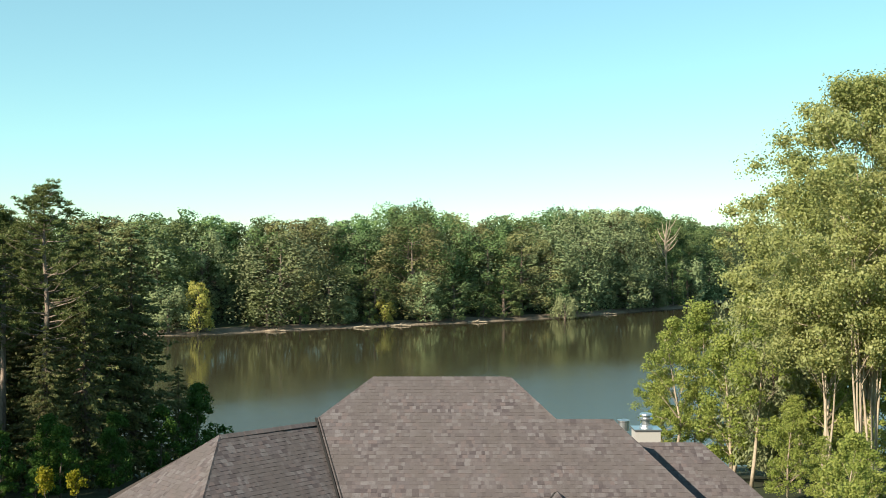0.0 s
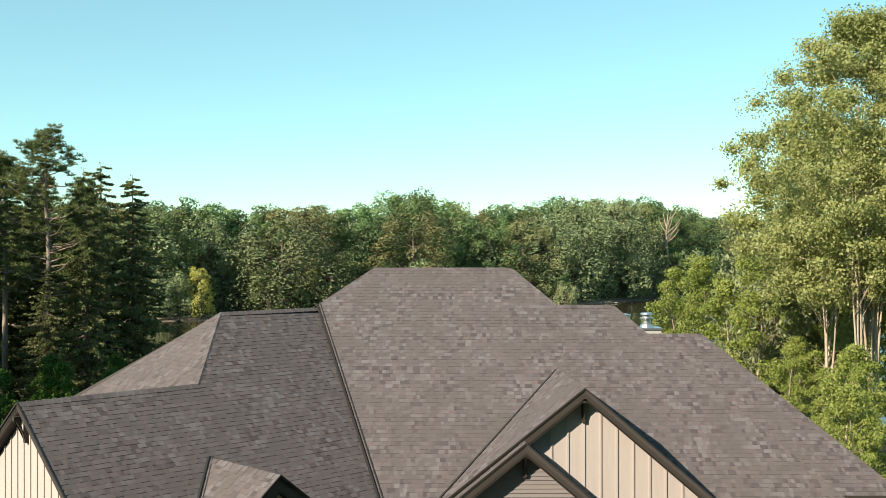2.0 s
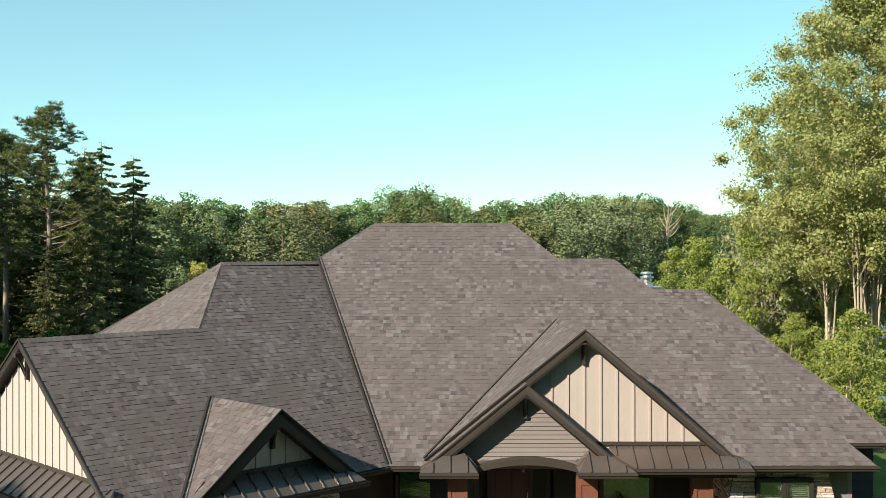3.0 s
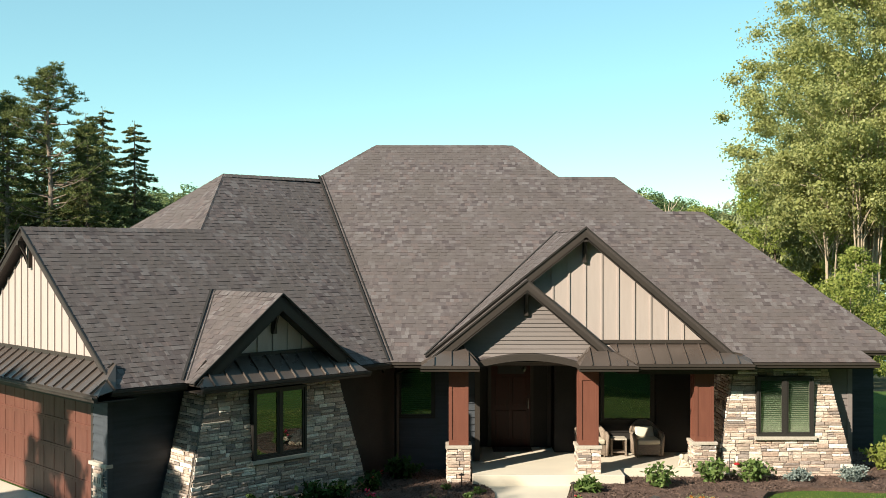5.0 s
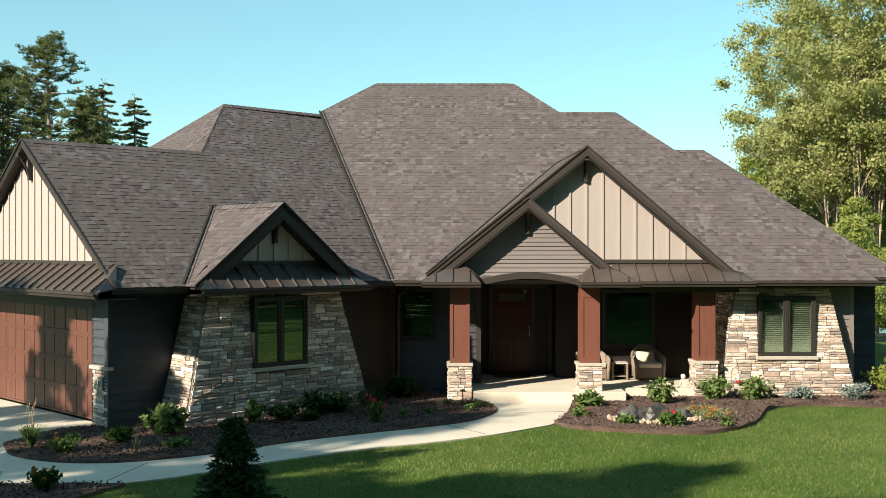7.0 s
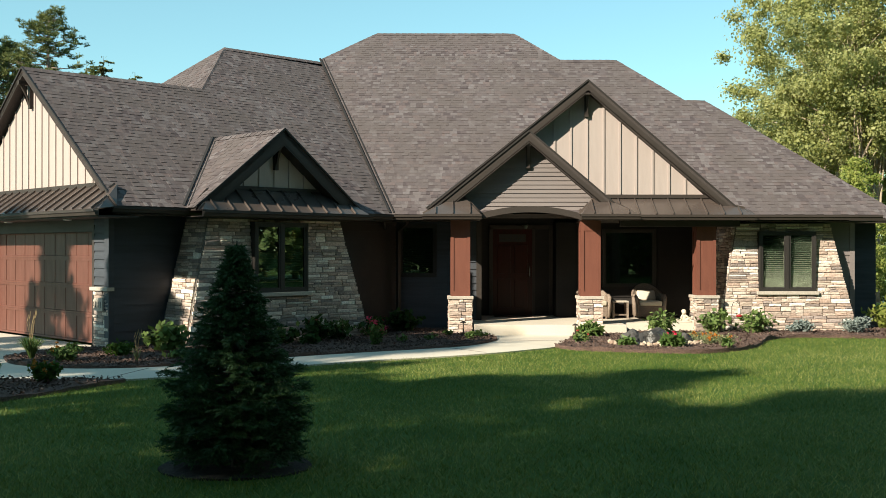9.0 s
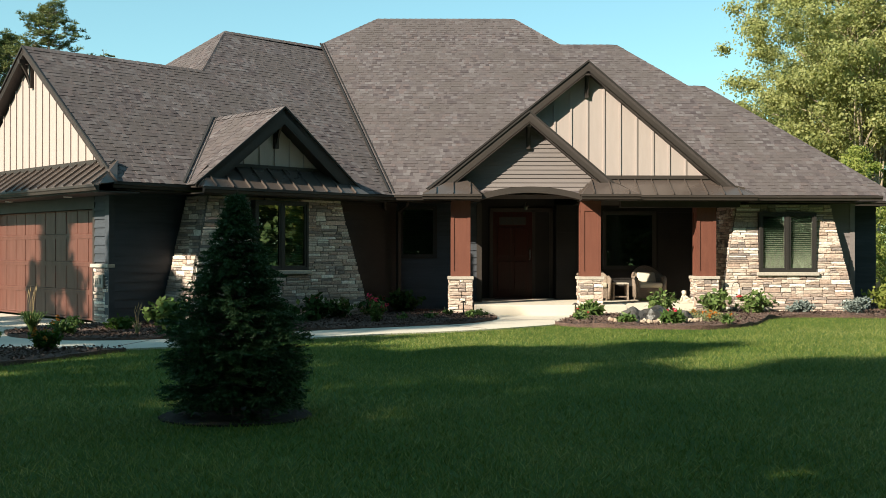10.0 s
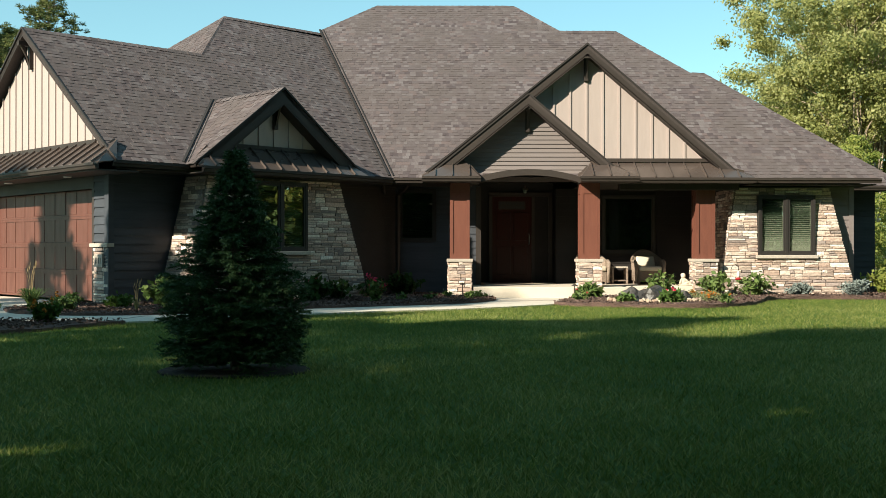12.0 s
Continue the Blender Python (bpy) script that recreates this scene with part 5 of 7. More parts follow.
def chips(outline, count, z):
    x0, x1 = min(p[0] for p in outline), max(p[0] for p in outline)
    y0, y1 = min(p[1] for p in outline), max(p[1] for p in outline)
    px, py = NP.uniform(x0, x1, count), NP.uniform(y0, y1, count)
    k = in_outline(px, py, outline)
    px, py = px[k], py[k]
    n = len(px)
    c = np.stack([px, py, z + NP.uniform(0.0, 0.06, n)], 1)
    a = NP.normal(0, 1, (n, 3))
    a[:, 2] *= 0.35
    a *= (NP.uniform(0.01, 0.03, n) / np.linalg.norm(a, axis=1))[:, None]
    b = np.cross(a, NP.normal(0, 1, (n, 3)))
    b *= (NP.uniform(0.006, 0.016, n) / np.linalg.norm(b, axis=1))[:, None]
    v = np.stack([c - a - b, c + a - b, c + a + b, c - a + b], 1).reshape(-1, 3)
    return v, np.arange(4 * n).reshape(-1, 4)


for o, n in ((bed_a_out, 40000), (bed_r_out, 40000), (bed_b_out, 14000)):
    v1, f1 = chips(o, n, -0.03)
    tagged(put("mulch_chips", quick_mesh("mulch_chips", v1, f1), CHIP), "loose dark bark chips on the beds", "mulch", kind="stuff")


# ---- plants ----
def leaf_quads(c, size, rs, flat=0.0, long=1.6, lean=None):
    """Diamond leaves at the places c: corners and faces."""
    n = len(c)
    a = rs.normal(0, 1, (n, 3))
    if lean is not None:
        a = a * 0.6 + lean
    a /= np.linalg.norm(a, axis=1)[:, None] + 1e-9
    up = rs.normal(0, 1, (n, 3))
    up[:, 2] += flat
    b = np.cross(a, up)
    b /= np.linalg.norm(b, axis=1)[:, None] + 1e-9
    s = (np.asarray(size) * rs.uniform(0.7, 1.3, n))[:, None]
    a, b = a * s * 0.5 * long, b * s * 0.5
    v = np.stack([c - a, c + b - a * 0.1, c + a, c - b - a * 0.1], 1).reshape(-1, 3)
    return v, np.arange(4 * n).reshape(-1, 4)


def shrub(name, place, r, h, leaves, size, mat, label, category="shrub", flowers=None, seed=0, group="", long=1.6):
    """A leafy garden plant: stems, leaves and, where it has them, flower heads."""
    rs = np.random.RandomState(seed + 100)
    x, y, z = place
    ob = thing(name, place, label, category, group)
    st = Geo()
    tips = []
    for k in range(max(5, int(12 * r / 0.3))):
        a, rr = rs.uniform(0, 2 * np.pi), r * np.sqrt(rs.uniform(0, 1))
        top = h * (1 - 0.45 * (rr / r) ** 2) * rs.uniform(0.8, 1.05)
        p1 = (x + rr * np.cos(a) * 0.6, y + rr * np.sin(a) * 0.6, z + top * 0.55)
        p2 = (x + rr * np.cos(a), y + rr * np.sin(a), z + top)
        st.tube([(x + 0.1 * rr * np.cos(a), y + 0.1 * rr * np.sin(a), z - 0.04), p1, p2], [0.008, 0.006, 0.003], 4)
        tips.append((p1, p2))
    part("stem_clump", st, BARK, ob, kind="stuff")
    idx = rs.randint(0, len(tips), leaves)
    t = rs.uniform(0.1, 1.05, leaves)[:, None]
    p1, p2 = np.array([tips[i][0] for i in idx]), np.array([tips[i][1] for i in idx])
    root = np.array([[x, y, z]])
    c = np.where(t < 0.5, root + (p1 - root) * t * 2, p1 + (p2 - p1) * (t * 2 - 1)) + rs.normal(0, 0.16 * r, (leaves, 3)) * (1, 1, 0.6)
    c[:, 2] = np.maximum(c[:, 2], z + 0.02)
    v, f = leaf_quads(c, size, rs, flat=1.2, long=long)
    put("leaves", quick_mesh("leaves", v, f), mat, ob)
    if flowers:
        fmat, count, fs = flowers
        for k in range(count):
            tp = tips[rs.randint(len(tips))][1]
            cc = np.array(tp) + rs.normal(0, 0.03, 3) + (0, 0, 0.03)
            v, f = leaf_quads(cc + rs.normal(0, fs * 0.3, (14, 3)), fs * 0.6, rs, long=1.1)
            put("flower", quick_mesh("flower", v, f), fmat, ob)
    return ob


def tuft(name, place, h, blades, mat, label, stalks=0, seed=0, w=0.007, spread=0.45):
    """A clump of arching grass blades, with seed stalks."""
    rs = np.random.RandomState(seed + 300)
    ob = thing(name, place, label, "ornamental grass")
    x, y, z = place
    vs, fs = [], []
    for k in range(blades):
        a = rs.uniform(0, 2 * np.pi)
        l = h * rs.uniform(0.6, 1.1)
        sp = l * spread * rs.uniform(0.2, 1.2)
        dx, dy = np.cos(a), np.sin(a)
        s = (-dy * w, dx * w)
        b = len(vs)
        for t, zz, ww in ((0.05, 0, 1), (0.3, 0.5, 1), (0.65, 0.85, 0.8), (1.0, 0.95 - 0.3 * spread, 0.1)):
            vs += [(x + dx * sp * t - s[0] * ww, y + dy * sp * t - s[1] * ww, z + l * zz - 0.02), (x + dx * sp * t + s[0] * ww, y + dy * sp * t + s[1] * ww, z + l * zz - 0.02)]
        fs += [(b + 2 * i, b + 2 * i + 1, b + 2 * i + 3, b + 2 * i + 2) for i in range(3)]
    put("blades", quick_mesh("blades", vs, fs), mat, ob)
    for k in range(stalks):
        a = rs.uniform(0, 2 * np.pi)
        tx, ty = x + 0.18 * h * np.cos(a), y + 0.18 * h * np.sin(a)
        hh = h * rs.uniform(1.5, 2.0)
        part("seed_stalk", Geo().tube([(x, y, z), ((x + tx) / 2, (y + ty) / 2, z + hh * 0.6), (tx, ty, z + hh * 0.82), (tx * 1.0 + 0.02, ty, z + hh * 0.9), (tx + 0.03, ty, z + hh)], [0.003, 0.003, 0.003, 0.008, 0.002], 5), STRAW, ob)
    return ob


# bed along the wing
tuft("ornamental_grass", (-7.55, 19.55, -0.02), 0.46, 190, SHRUB_LEAF, "clump of green ornamental grass with straw seed stalks", stalks=6, seed=1, w=0.009, spread=0.8)
shrub("marigold", (-6.75, 19.1, -0.02), 0.28, 0.34, 700, 0.045, SHRUB_LEAF, "low green plant with orange flowers", "flowering plant", (ORANGE_PETAL, 4, 0.05), 2)
shrub("perennial", (-6.1, 20.2, -0.02), 0.3, 0.26, 420, 0.06, DARK_LEAF, "low dark green perennial in the mulch", "plant", None, 3)
tuft("lavender", (-5.45, 18.95, -0.02), 0.3, 70, WILLOW_LEAF, "thin grey lavender clump with stalks", stalks=6, seed=4, w=0.005)
shrub("perennial", (-4.85, 19.6, -0.02), 0.26, 0.14, 260, 0.07, SHRUB_LEAF, "flat green perennial in the mulch", "plant", None, 5)
shrub("hydrangea", (-5.5, 21.0, -0.02), 0.4, 0.6, 420, 0.11, SHRUB_LEAF, "green leafy shrub against the stone bay", "shrub", None, 6)
# all but the first take the leaf colour darkened for shade
for k, (s, d, r, h, m) in enumerate(((3.0, -0.75, 0.26, 0.5, SHRUB_LEAF), (3.7, -0.85, 0.36, 0.42, SHADED_LEAF), (4.6, -0.85, 0.4, 0.55, SHADED_LEAF), (5.3, -0.8, 0.36, 0.45, SHADED_LEAF), (6.4, -0.6, 0.4, 0.5, SHADED_LEAF), (2.2, -1.1, 0.2, 0.22, SHADED_LEAF), (4.0, -1.4, 0.24, 0.22, SHADED_LEAF))):
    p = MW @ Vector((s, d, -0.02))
    shrub("bay_shrub", tuple(p), r, h, int(700 * r), 0.085, m, "green leafy shrub before the stone bay", "shrub", (RED_PETAL, 2, 0.06) if k in (2, 4) else None, 10 + k)
shrub("rose_bush", (-1.44, 22.3, -0.02), 0.18, 0.55, 260, 0.06, SHRUB_LEAF, "small rose bush with bright pink blooms", "rose bush", (ROSE_PETAL, 7, 0.075), 20)
shrub("dark_shrub", (-1.0, 26.1, -0.02), 0.4, 0.58, 620, 0.08, SHADED_LEAF, "rounded shrub by the siding wall, leaves toned for shade", "shrub", None, 21)
for k, (x, y) in enumerate(((0.1, 24.9), (0.85, 24.5), (-0.3, 23.6), (0.6, 23.9), (-0.9, 23.1))):
    shrub("seedling", (x, y, -0.02), 0.15, 0.18, 90, 0.05, SHRUB_LEAF, "small green seedling in the mulch", "plant", None, 22 + k)
# bed before the porch
shrub("day_lily", (3.36, 24.7, -0.02), 0.3, 0.3, 300, 0.09, SHRUB_LEAF, "green leafy perennial by the column base", "plant", None, 30, long=2.6)
shrub("red_perennial", (2.98, 23.2, -0.02), 0.24, 0.24, 220, 0.06, SHRUB_LEAF, "low plant with red flowers", "flowering plant", (RED_PETAL, 3, 0.045), 31)
shrub("hydrangea", (5.1, 25.15, -0.02), 0.42, 0.56, 330, 0.085, SHRUB_LEAF, "green broad leaved hydrangea", "shrub", None, 32)
shrub("hydrangea", (6.5, 25.7, -0.02), 0.42, 0.6, 340, 0.085, SHRUB_LEAF, "green broad leaved hydrangea by the column", "shrub", None, 33)
shrub("hydrangea", (7.45, 25.95, -0.02), 0.5, 0.55, 430, 0.085, SHRUB_LEAF, "green broad leaved hydrangea by the stone bay", "shrub", None, 34)
shrub("blue_spruce", (8.6, 25.8, -0.02), 0.3, 0.32, 1500, 0.045, BLUE_NEEDLE, "dwarf blue spruce globe", "conifer", None, 35)
shrub("blue_spruce", (9.95, 25.8, -0.02), 0.36, 0.38, 1900, 0.045, BLUE_NEEDLE, "dwarf blue spruce globe", "conifer", None, 36)
shrub("corner_shrub", (11.3, 27.2, -0.02), 0.5, 0.75, 700, 0.1, GREEN_LEAF, "bright green shrub at the house corner", "shrub", None, 37)
shrub("stonecrop", (5.62, 23.05, -0.02), 0.58, 0.17, 1700, 0.035, WILLOW_LEAF, "spreading stonecrop with orange tips", "ground cover", (ORANGE_PETAL, 46, 0.05), 38)
shrub("day_lily", (4.75, 22.0, -0.02), 0.25, 0.25, 220, 0.09, SHRUB_LEAF, "strappy green day lily with a pink bloom", "plant", (ROSE_PETAL, 2, 0.09), 39, long=3.0)
shrub("seedling", (5.75, 21.85, -0.02), 0.14, 0.2, 70, 0.08, SHRUB_LEAF, "small strappy green plant", "plant", None, 40, long=3.0)
shrub("seedling", (3.75, 22.1, -0.02), 0.2, 0.2, 120, 0.07, SHRUB_LEAF, "small strappy green plant by the pebbles", "plant", None, 41, long=2.6)
# bed by the path
shrub("stonecrop_clump", (-6.1, 16.25, -0.02), 0.3, 0.32, 900, 0.045, DARK_LEAF, "dark mound with rust orange flower heads", "flowering plant", (ORANGE_PETAL, 14, 0.05), 42)
tuft("iris_clump", (-6.75, 16.05, -0.02), 0.34, 60, DARK_LEAF, "dark green strappy iris clump", seed=43, w=0.012)
tuft("iris_clump", (-7.3, 15.9, -0.02), 0.3, 50, DARK_LEAF, "dark green strappy iris clump", seed=44, w=0.012)


def rock(name, place, size, mat, label, seed):
    bm = bmesh.new()
    bmesh.ops.create_icosphere(bm, subdivisions=3, radius=1)
    for v in bm.verts:
        n = noise.noise(v.co * 1.4 + Vector((seed, 0, 0))) * 0.35 + noise.noise(v.co * 4 + Vector((0, seed, 0))) * 0.1
        v.co = Vector((v.co.x * size[0], v.co.y * size[1], v.co.z * size[2])) * (1 + n)
    me = bpy.data.meshes.new(name)
    bm.to_mesh(me)
    bm.free()
    return tagged(put(name, me, mat, m=Matrix.Translation(place)), label, "rock")


rock("boulder", (4.0, 22.7, 0.06), (0.3, 0.25, 0.22), BOULDER, "grey boulder beside the bubbling rock", 1)
rock("boulder", (5.05, 22.75, 0.06), (0.2, 0.2, 0.2), BOULDER, "grey boulder beside the bubbling rock", 2)
rock("bubbling_rock", (4.5, 22.75, 0.08), (0.34, 0.27, 0.24), WETROCK, "wet dark fountain boulder with running water", 3)
for k in range(46):
    a = NP.uniform(math.pi * 0.95, math.pi * 2.05)
    rock("pebble", (4.5 + (0.9 + NP.uniform(-0.1, 0.1)) * math.cos(a), 22.75 + (0.55 + NP.uniform(-0.1, 0.1)) * math.sin(a), 0.02), tuple(NP.uniform(0.03, 0.07, 3)), PEBBLE, "tan pebble round the fountain rocks", k * 3 + 5)


# ---- porch things ----
def wicker_chair(place, turn, label):
    """A rounded wicker armchair with seat and back cushions."""
    mm = Matrix.Translation(place) @ Matrix.Rotation(radians(turn), 4, "Z")
    ch = thing("wicker_chair", mm, label, "armchair", "chairs on the porch")
    part("seat_box", Geo(mm).box(-0.32, 0.32, -0.3, 0.26, 0.06, 0.34), WICKER, ch, bevel=0.03)

    def shell(k, n, r):
        """A place on the barrel back, k of n round from arm to arm, and the height of its top."""
        a = math.pi * (k / n - 0.5) * 1.16
        lift = max(0.0, math.cos(a)) ** 1.5
        return r * math.sin(a) * (1.0 - 0.06 * lift), 0.02 + r * math.cos(a) * 0.98, 0.6 + 0.27 * lift

    n = 22
    ring = [q for k in range(n + 1) for (x, y, z), (u, v, _) in [(shell(k, n, 0.36), shell(k, n, 0.41))] for q in ((x, y, 0.1), (x, y, z), (u, v + 0.03, z), (u, v, 0.1))]
    back = Geo(mm).add(ring, [(4 * k + a, 4 * k + 4 + a, 4 * k + 4 + (a + 1) % 4, 4 * k + (a + 1) % 4) for k in range(n) for a in range(4)] + [(0, 1, 2, 3), (4 * n + 3, 4 * n + 2, 4 * n + 1, 4 * n)])
    part("backrest", back, WICKER, ch, smooth=True)
    rim = [shell(k, n, 0.392) for k in range(n + 1)]
    part("back_rim", Geo(mm).tube([(x, y + 0.015, z) for x, y, z in rim], [0.04] * (n + 1), 8), WICKER, ch, smooth=True)
    for sx in (-1, 1):
        ax, ay, az = rim[n if sx > 0 else 0]
        part("armrest", Geo(mm).tube([(ax, ay + 0.02, az), (sx * 0.385, -0.16, 0.6), (sx * 0.375, -0.28, 0.55), (sx * 0.36, -0.31, 0.4), (sx * 0.345, -0.3, 0.04)], [0.045, 0.05, 0.05, 0.045, 0.035], 9), WICKER, ch, smooth=True)
        part("side_panel", Geo(mm).box(sx * 0.36 - 0.018, sx * 0.36 + 0.018, -0.28, ay + 0.05, 0.08, 0.57), WICKER, ch)
        for sy in (-0.27, 0.26):
            part("leg", Geo(mm).tube([(sx * 0.29, sy, 0.0), (sx * 0.29, sy, 0.1)], [0.022, 0.026], 8), WICKER, ch)
    part("seat_cushion", Geo(mm).box(-0.3, 0.3, -0.34, 0.24, 0.34, 0.47), CUSHION, ch, "cream seat cushion", bevel=0.04, smooth=True)
    part("back_cushion", Geo(mm).add([(-0.25, 0.08, 0.47), (0.25, 0.08, 0.47), (0.25, 0.25, 0.47), (-0.25, 0.25, 0.47), (-0.24, 0.2, 0.73), (0.24, 0.2, 0.73), (0.24, 0.33, 0.73), (-0.24, 0.33, 0.73)],
                                     [(0, 3, 2, 1), (4, 5, 6, 7), (0, 1, 5, 4), (1, 2, 6, 5), (2, 3, 7, 6), (3, 0, 4, 7)]), CUSHION, ch, "cream back cushion", bevel=0.05, smooth=True)
    return ch


wicker_chair((5.33, 27.97, 0.2), 4, "brown wicker armchair with cream cushions on the porch")
wicker_chair((3.88, 27.95, 0.2), 8, "brown wicker armchair with cream cushions behind the column")
table = thing("side_table", (4.6, 28.05, 0.2), "small wicker side table between the chairs", "side table")
part("tabletop", Geo().box(4.39, 4.81, 27.85, 28.27, 0.62, 0.66), CAPSTONE, table, "pale tabletop", bevel=0.008)
for x in (4.415, 4.785):
    for y in (27.88, 28.24):
        part("leg", Geo().box(x - 0.025, x + 0.025, y - 0.025, y + 0.025, 0.2, 0.62), WICKER, table)
part("shelf", Geo().box(4.44, 4.76, 27.9, 28.22, 0.28, 0.31), WICKER, table)

# a seated cast figure, one plain mesh
bm = bmesh.new()
for c, turn, size in (((0, 0, 0.02), 0, (0.17, 0.12, 0.03)), ((-0.05, 0.02, 0.1), -12, (0.075, 0.07, 0.11)), ((-0.055, 0.0, 0.245), 0, (0.058, 0.06, 0.062)), ((-0.06, 0.02, 0.275), 0, (0.06, 0.055, 0.045)),
                      ((0.03, -0.03, 0.075), 62, (0.04, 0.045, 0.09)), ((0.1, -0.03, 0.06), -40, (0.033, 0.036, 0.075)), ((0.14, -0.04, 0.03), 80, (0.025, 0.03, 0.055)),
                      ((-0.115, -0.02, 0.12), 18, (0.028, 0.032, 0.085)), ((0.02, -0.04, 0.14), -50, (0.027, 0.03, 0.075))):
    bmesh.ops.create_uvsphere(bm, u_segments=14, v_segments=9, radius=1, matrix=Matrix.Translation(c) @ Matrix.Rotation(radians(turn), 4, "Y") @ Matrix.Diagonal((*size, 1)))
_me = bpy.data.meshes.new("seated_statue")
bm.to_mesh(_me)
bm.free()
_me.polygons.foreach_set("use_smooth", [True] * len(_me.polygons))
tagged(put("seated_statue", _me, PLASTER, m=Matrix.Translation((6.0, 26.5, 0.2)) @ Matrix.Rotation(radians(-8), 4, "Z")), "small pale cast stone statue sitting on the porch edge", "statue")


def path_light(x, y):
    pl = thing("path_light", (x, y, -0.03), "small dark path light on a thin stake", "path light", "path lights")
    part("stake", Geo().lathe((x, y, -0.05), [(0.012, 0), (0.012, 0.34)], 8), TRIM, pl)
    part("hat", Geo().lathe((x, y, 0.27), [(0.075, 0), (0.07, 0.012), (0.012, 0.045)], 14), TRIM, pl)


path_light(2.98, 24.3)
path_light(0.45, 25.2)
hook = thing("shepherd_hook", (6.98, 25.95, 0), "thin dark garden hook beside the column", "garden hook")
part("rod", Geo().tube([(6.98, 25.95, -0.05), (6.98, 25.95, 0.62), (7.02, 25.95, 0.72), (7.1, 25.95, 0.74), (7.16, 25.95, 0.68)], [0.008] * 5, 6), TRIM, hook)

feeder = thing("bird_feeder", (7.16, 25.95, 0.36), "small red hanging feeder on the garden hook", "bird feeder")
part("dish", Geo().lathe((7.16, 25.95, 0.36), [(0.03, 0.0), (0.075, 0.012), (0.085, 0.03), (0.055, 0.05), (0.03, 0.065)], 16), FEEDER_RED, feeder, smooth=True)
part("bottle", Geo().lathe((7.16, 25.95, 0.42), [(0.026, 0.0), (0.035, 0.05), (0.028, 0.14), (0.012, 0.16)], 12), LAMPGLASS, feeder, smooth=True)
part("wire", Geo().tube([(7.16, 25.95, 0.57), (7.16, 25.95, 0.69)], [0.003, 0.003], 5), TRIM, feeder)

# ---- trees ----
def crown_points(rs, clumps, per, radius, droop=0.0, core=0.55):
    """Leaf places on ragged domes round clump centres, and the way each faces."""
    c = np.repeat(np.asarray(clumps, float), per, axis=0)
    big = np.repeat(rs.uniform(0.55, 1.25, len(clumps)), per)
    d = rs.normal(0, 1, c.shape)
    d[:, 2] += 0.3
    d /= np.linalg.norm(d, axis=1)[:, None]
    lump = 1 + 0.3 * np.sin(d[:, 0] * 5 + big * 40) * np.sin(d[:, 1] * 5 + big * 90) + 0.15 * np.sin(d[:, 2] * 9 + big * 60)
    p = c + d * (radius * big * lump * rs.uniform(core, 1.05, len(c)))[:, None] * (1, 1, 0.8 + droop)
    if droop:
        p[:, 2] -= droop * radius * rs.uniform(0, 1.6, len(c)) * (1 - np.abs(d[:, 2]))
    return p, d


def leaf_sprays(c, out, size, rs, long=1.3, droop=0.0):
    """Diamond leaves that face outwards, each turned a little its own way."""
    n = len(c)
    nn = out + rs.normal(0, 0.6, (n, 3))
    b = np.cross(nn, rs.normal(0, 1, (n, 3)) + np.array([0, 0, 3.0 * droop]))
    b /= np.linalg.norm(b, axis=1)[:, None] + 1e-9
    a = np.cross(b, nn)
    a /= np.linalg.norm(a, axis=1)[:, None] + 1e-9
    s = (size * rs.uniform(0.5, 1.3, n))[:, None] * 0.5
    a, b = a * s * long, b * s
    v = np.stack([c - a, c + b, c + a, c - b], 1).reshape(-1, 3)
    return v, np.arange(4 * n).reshape(-1, 4)


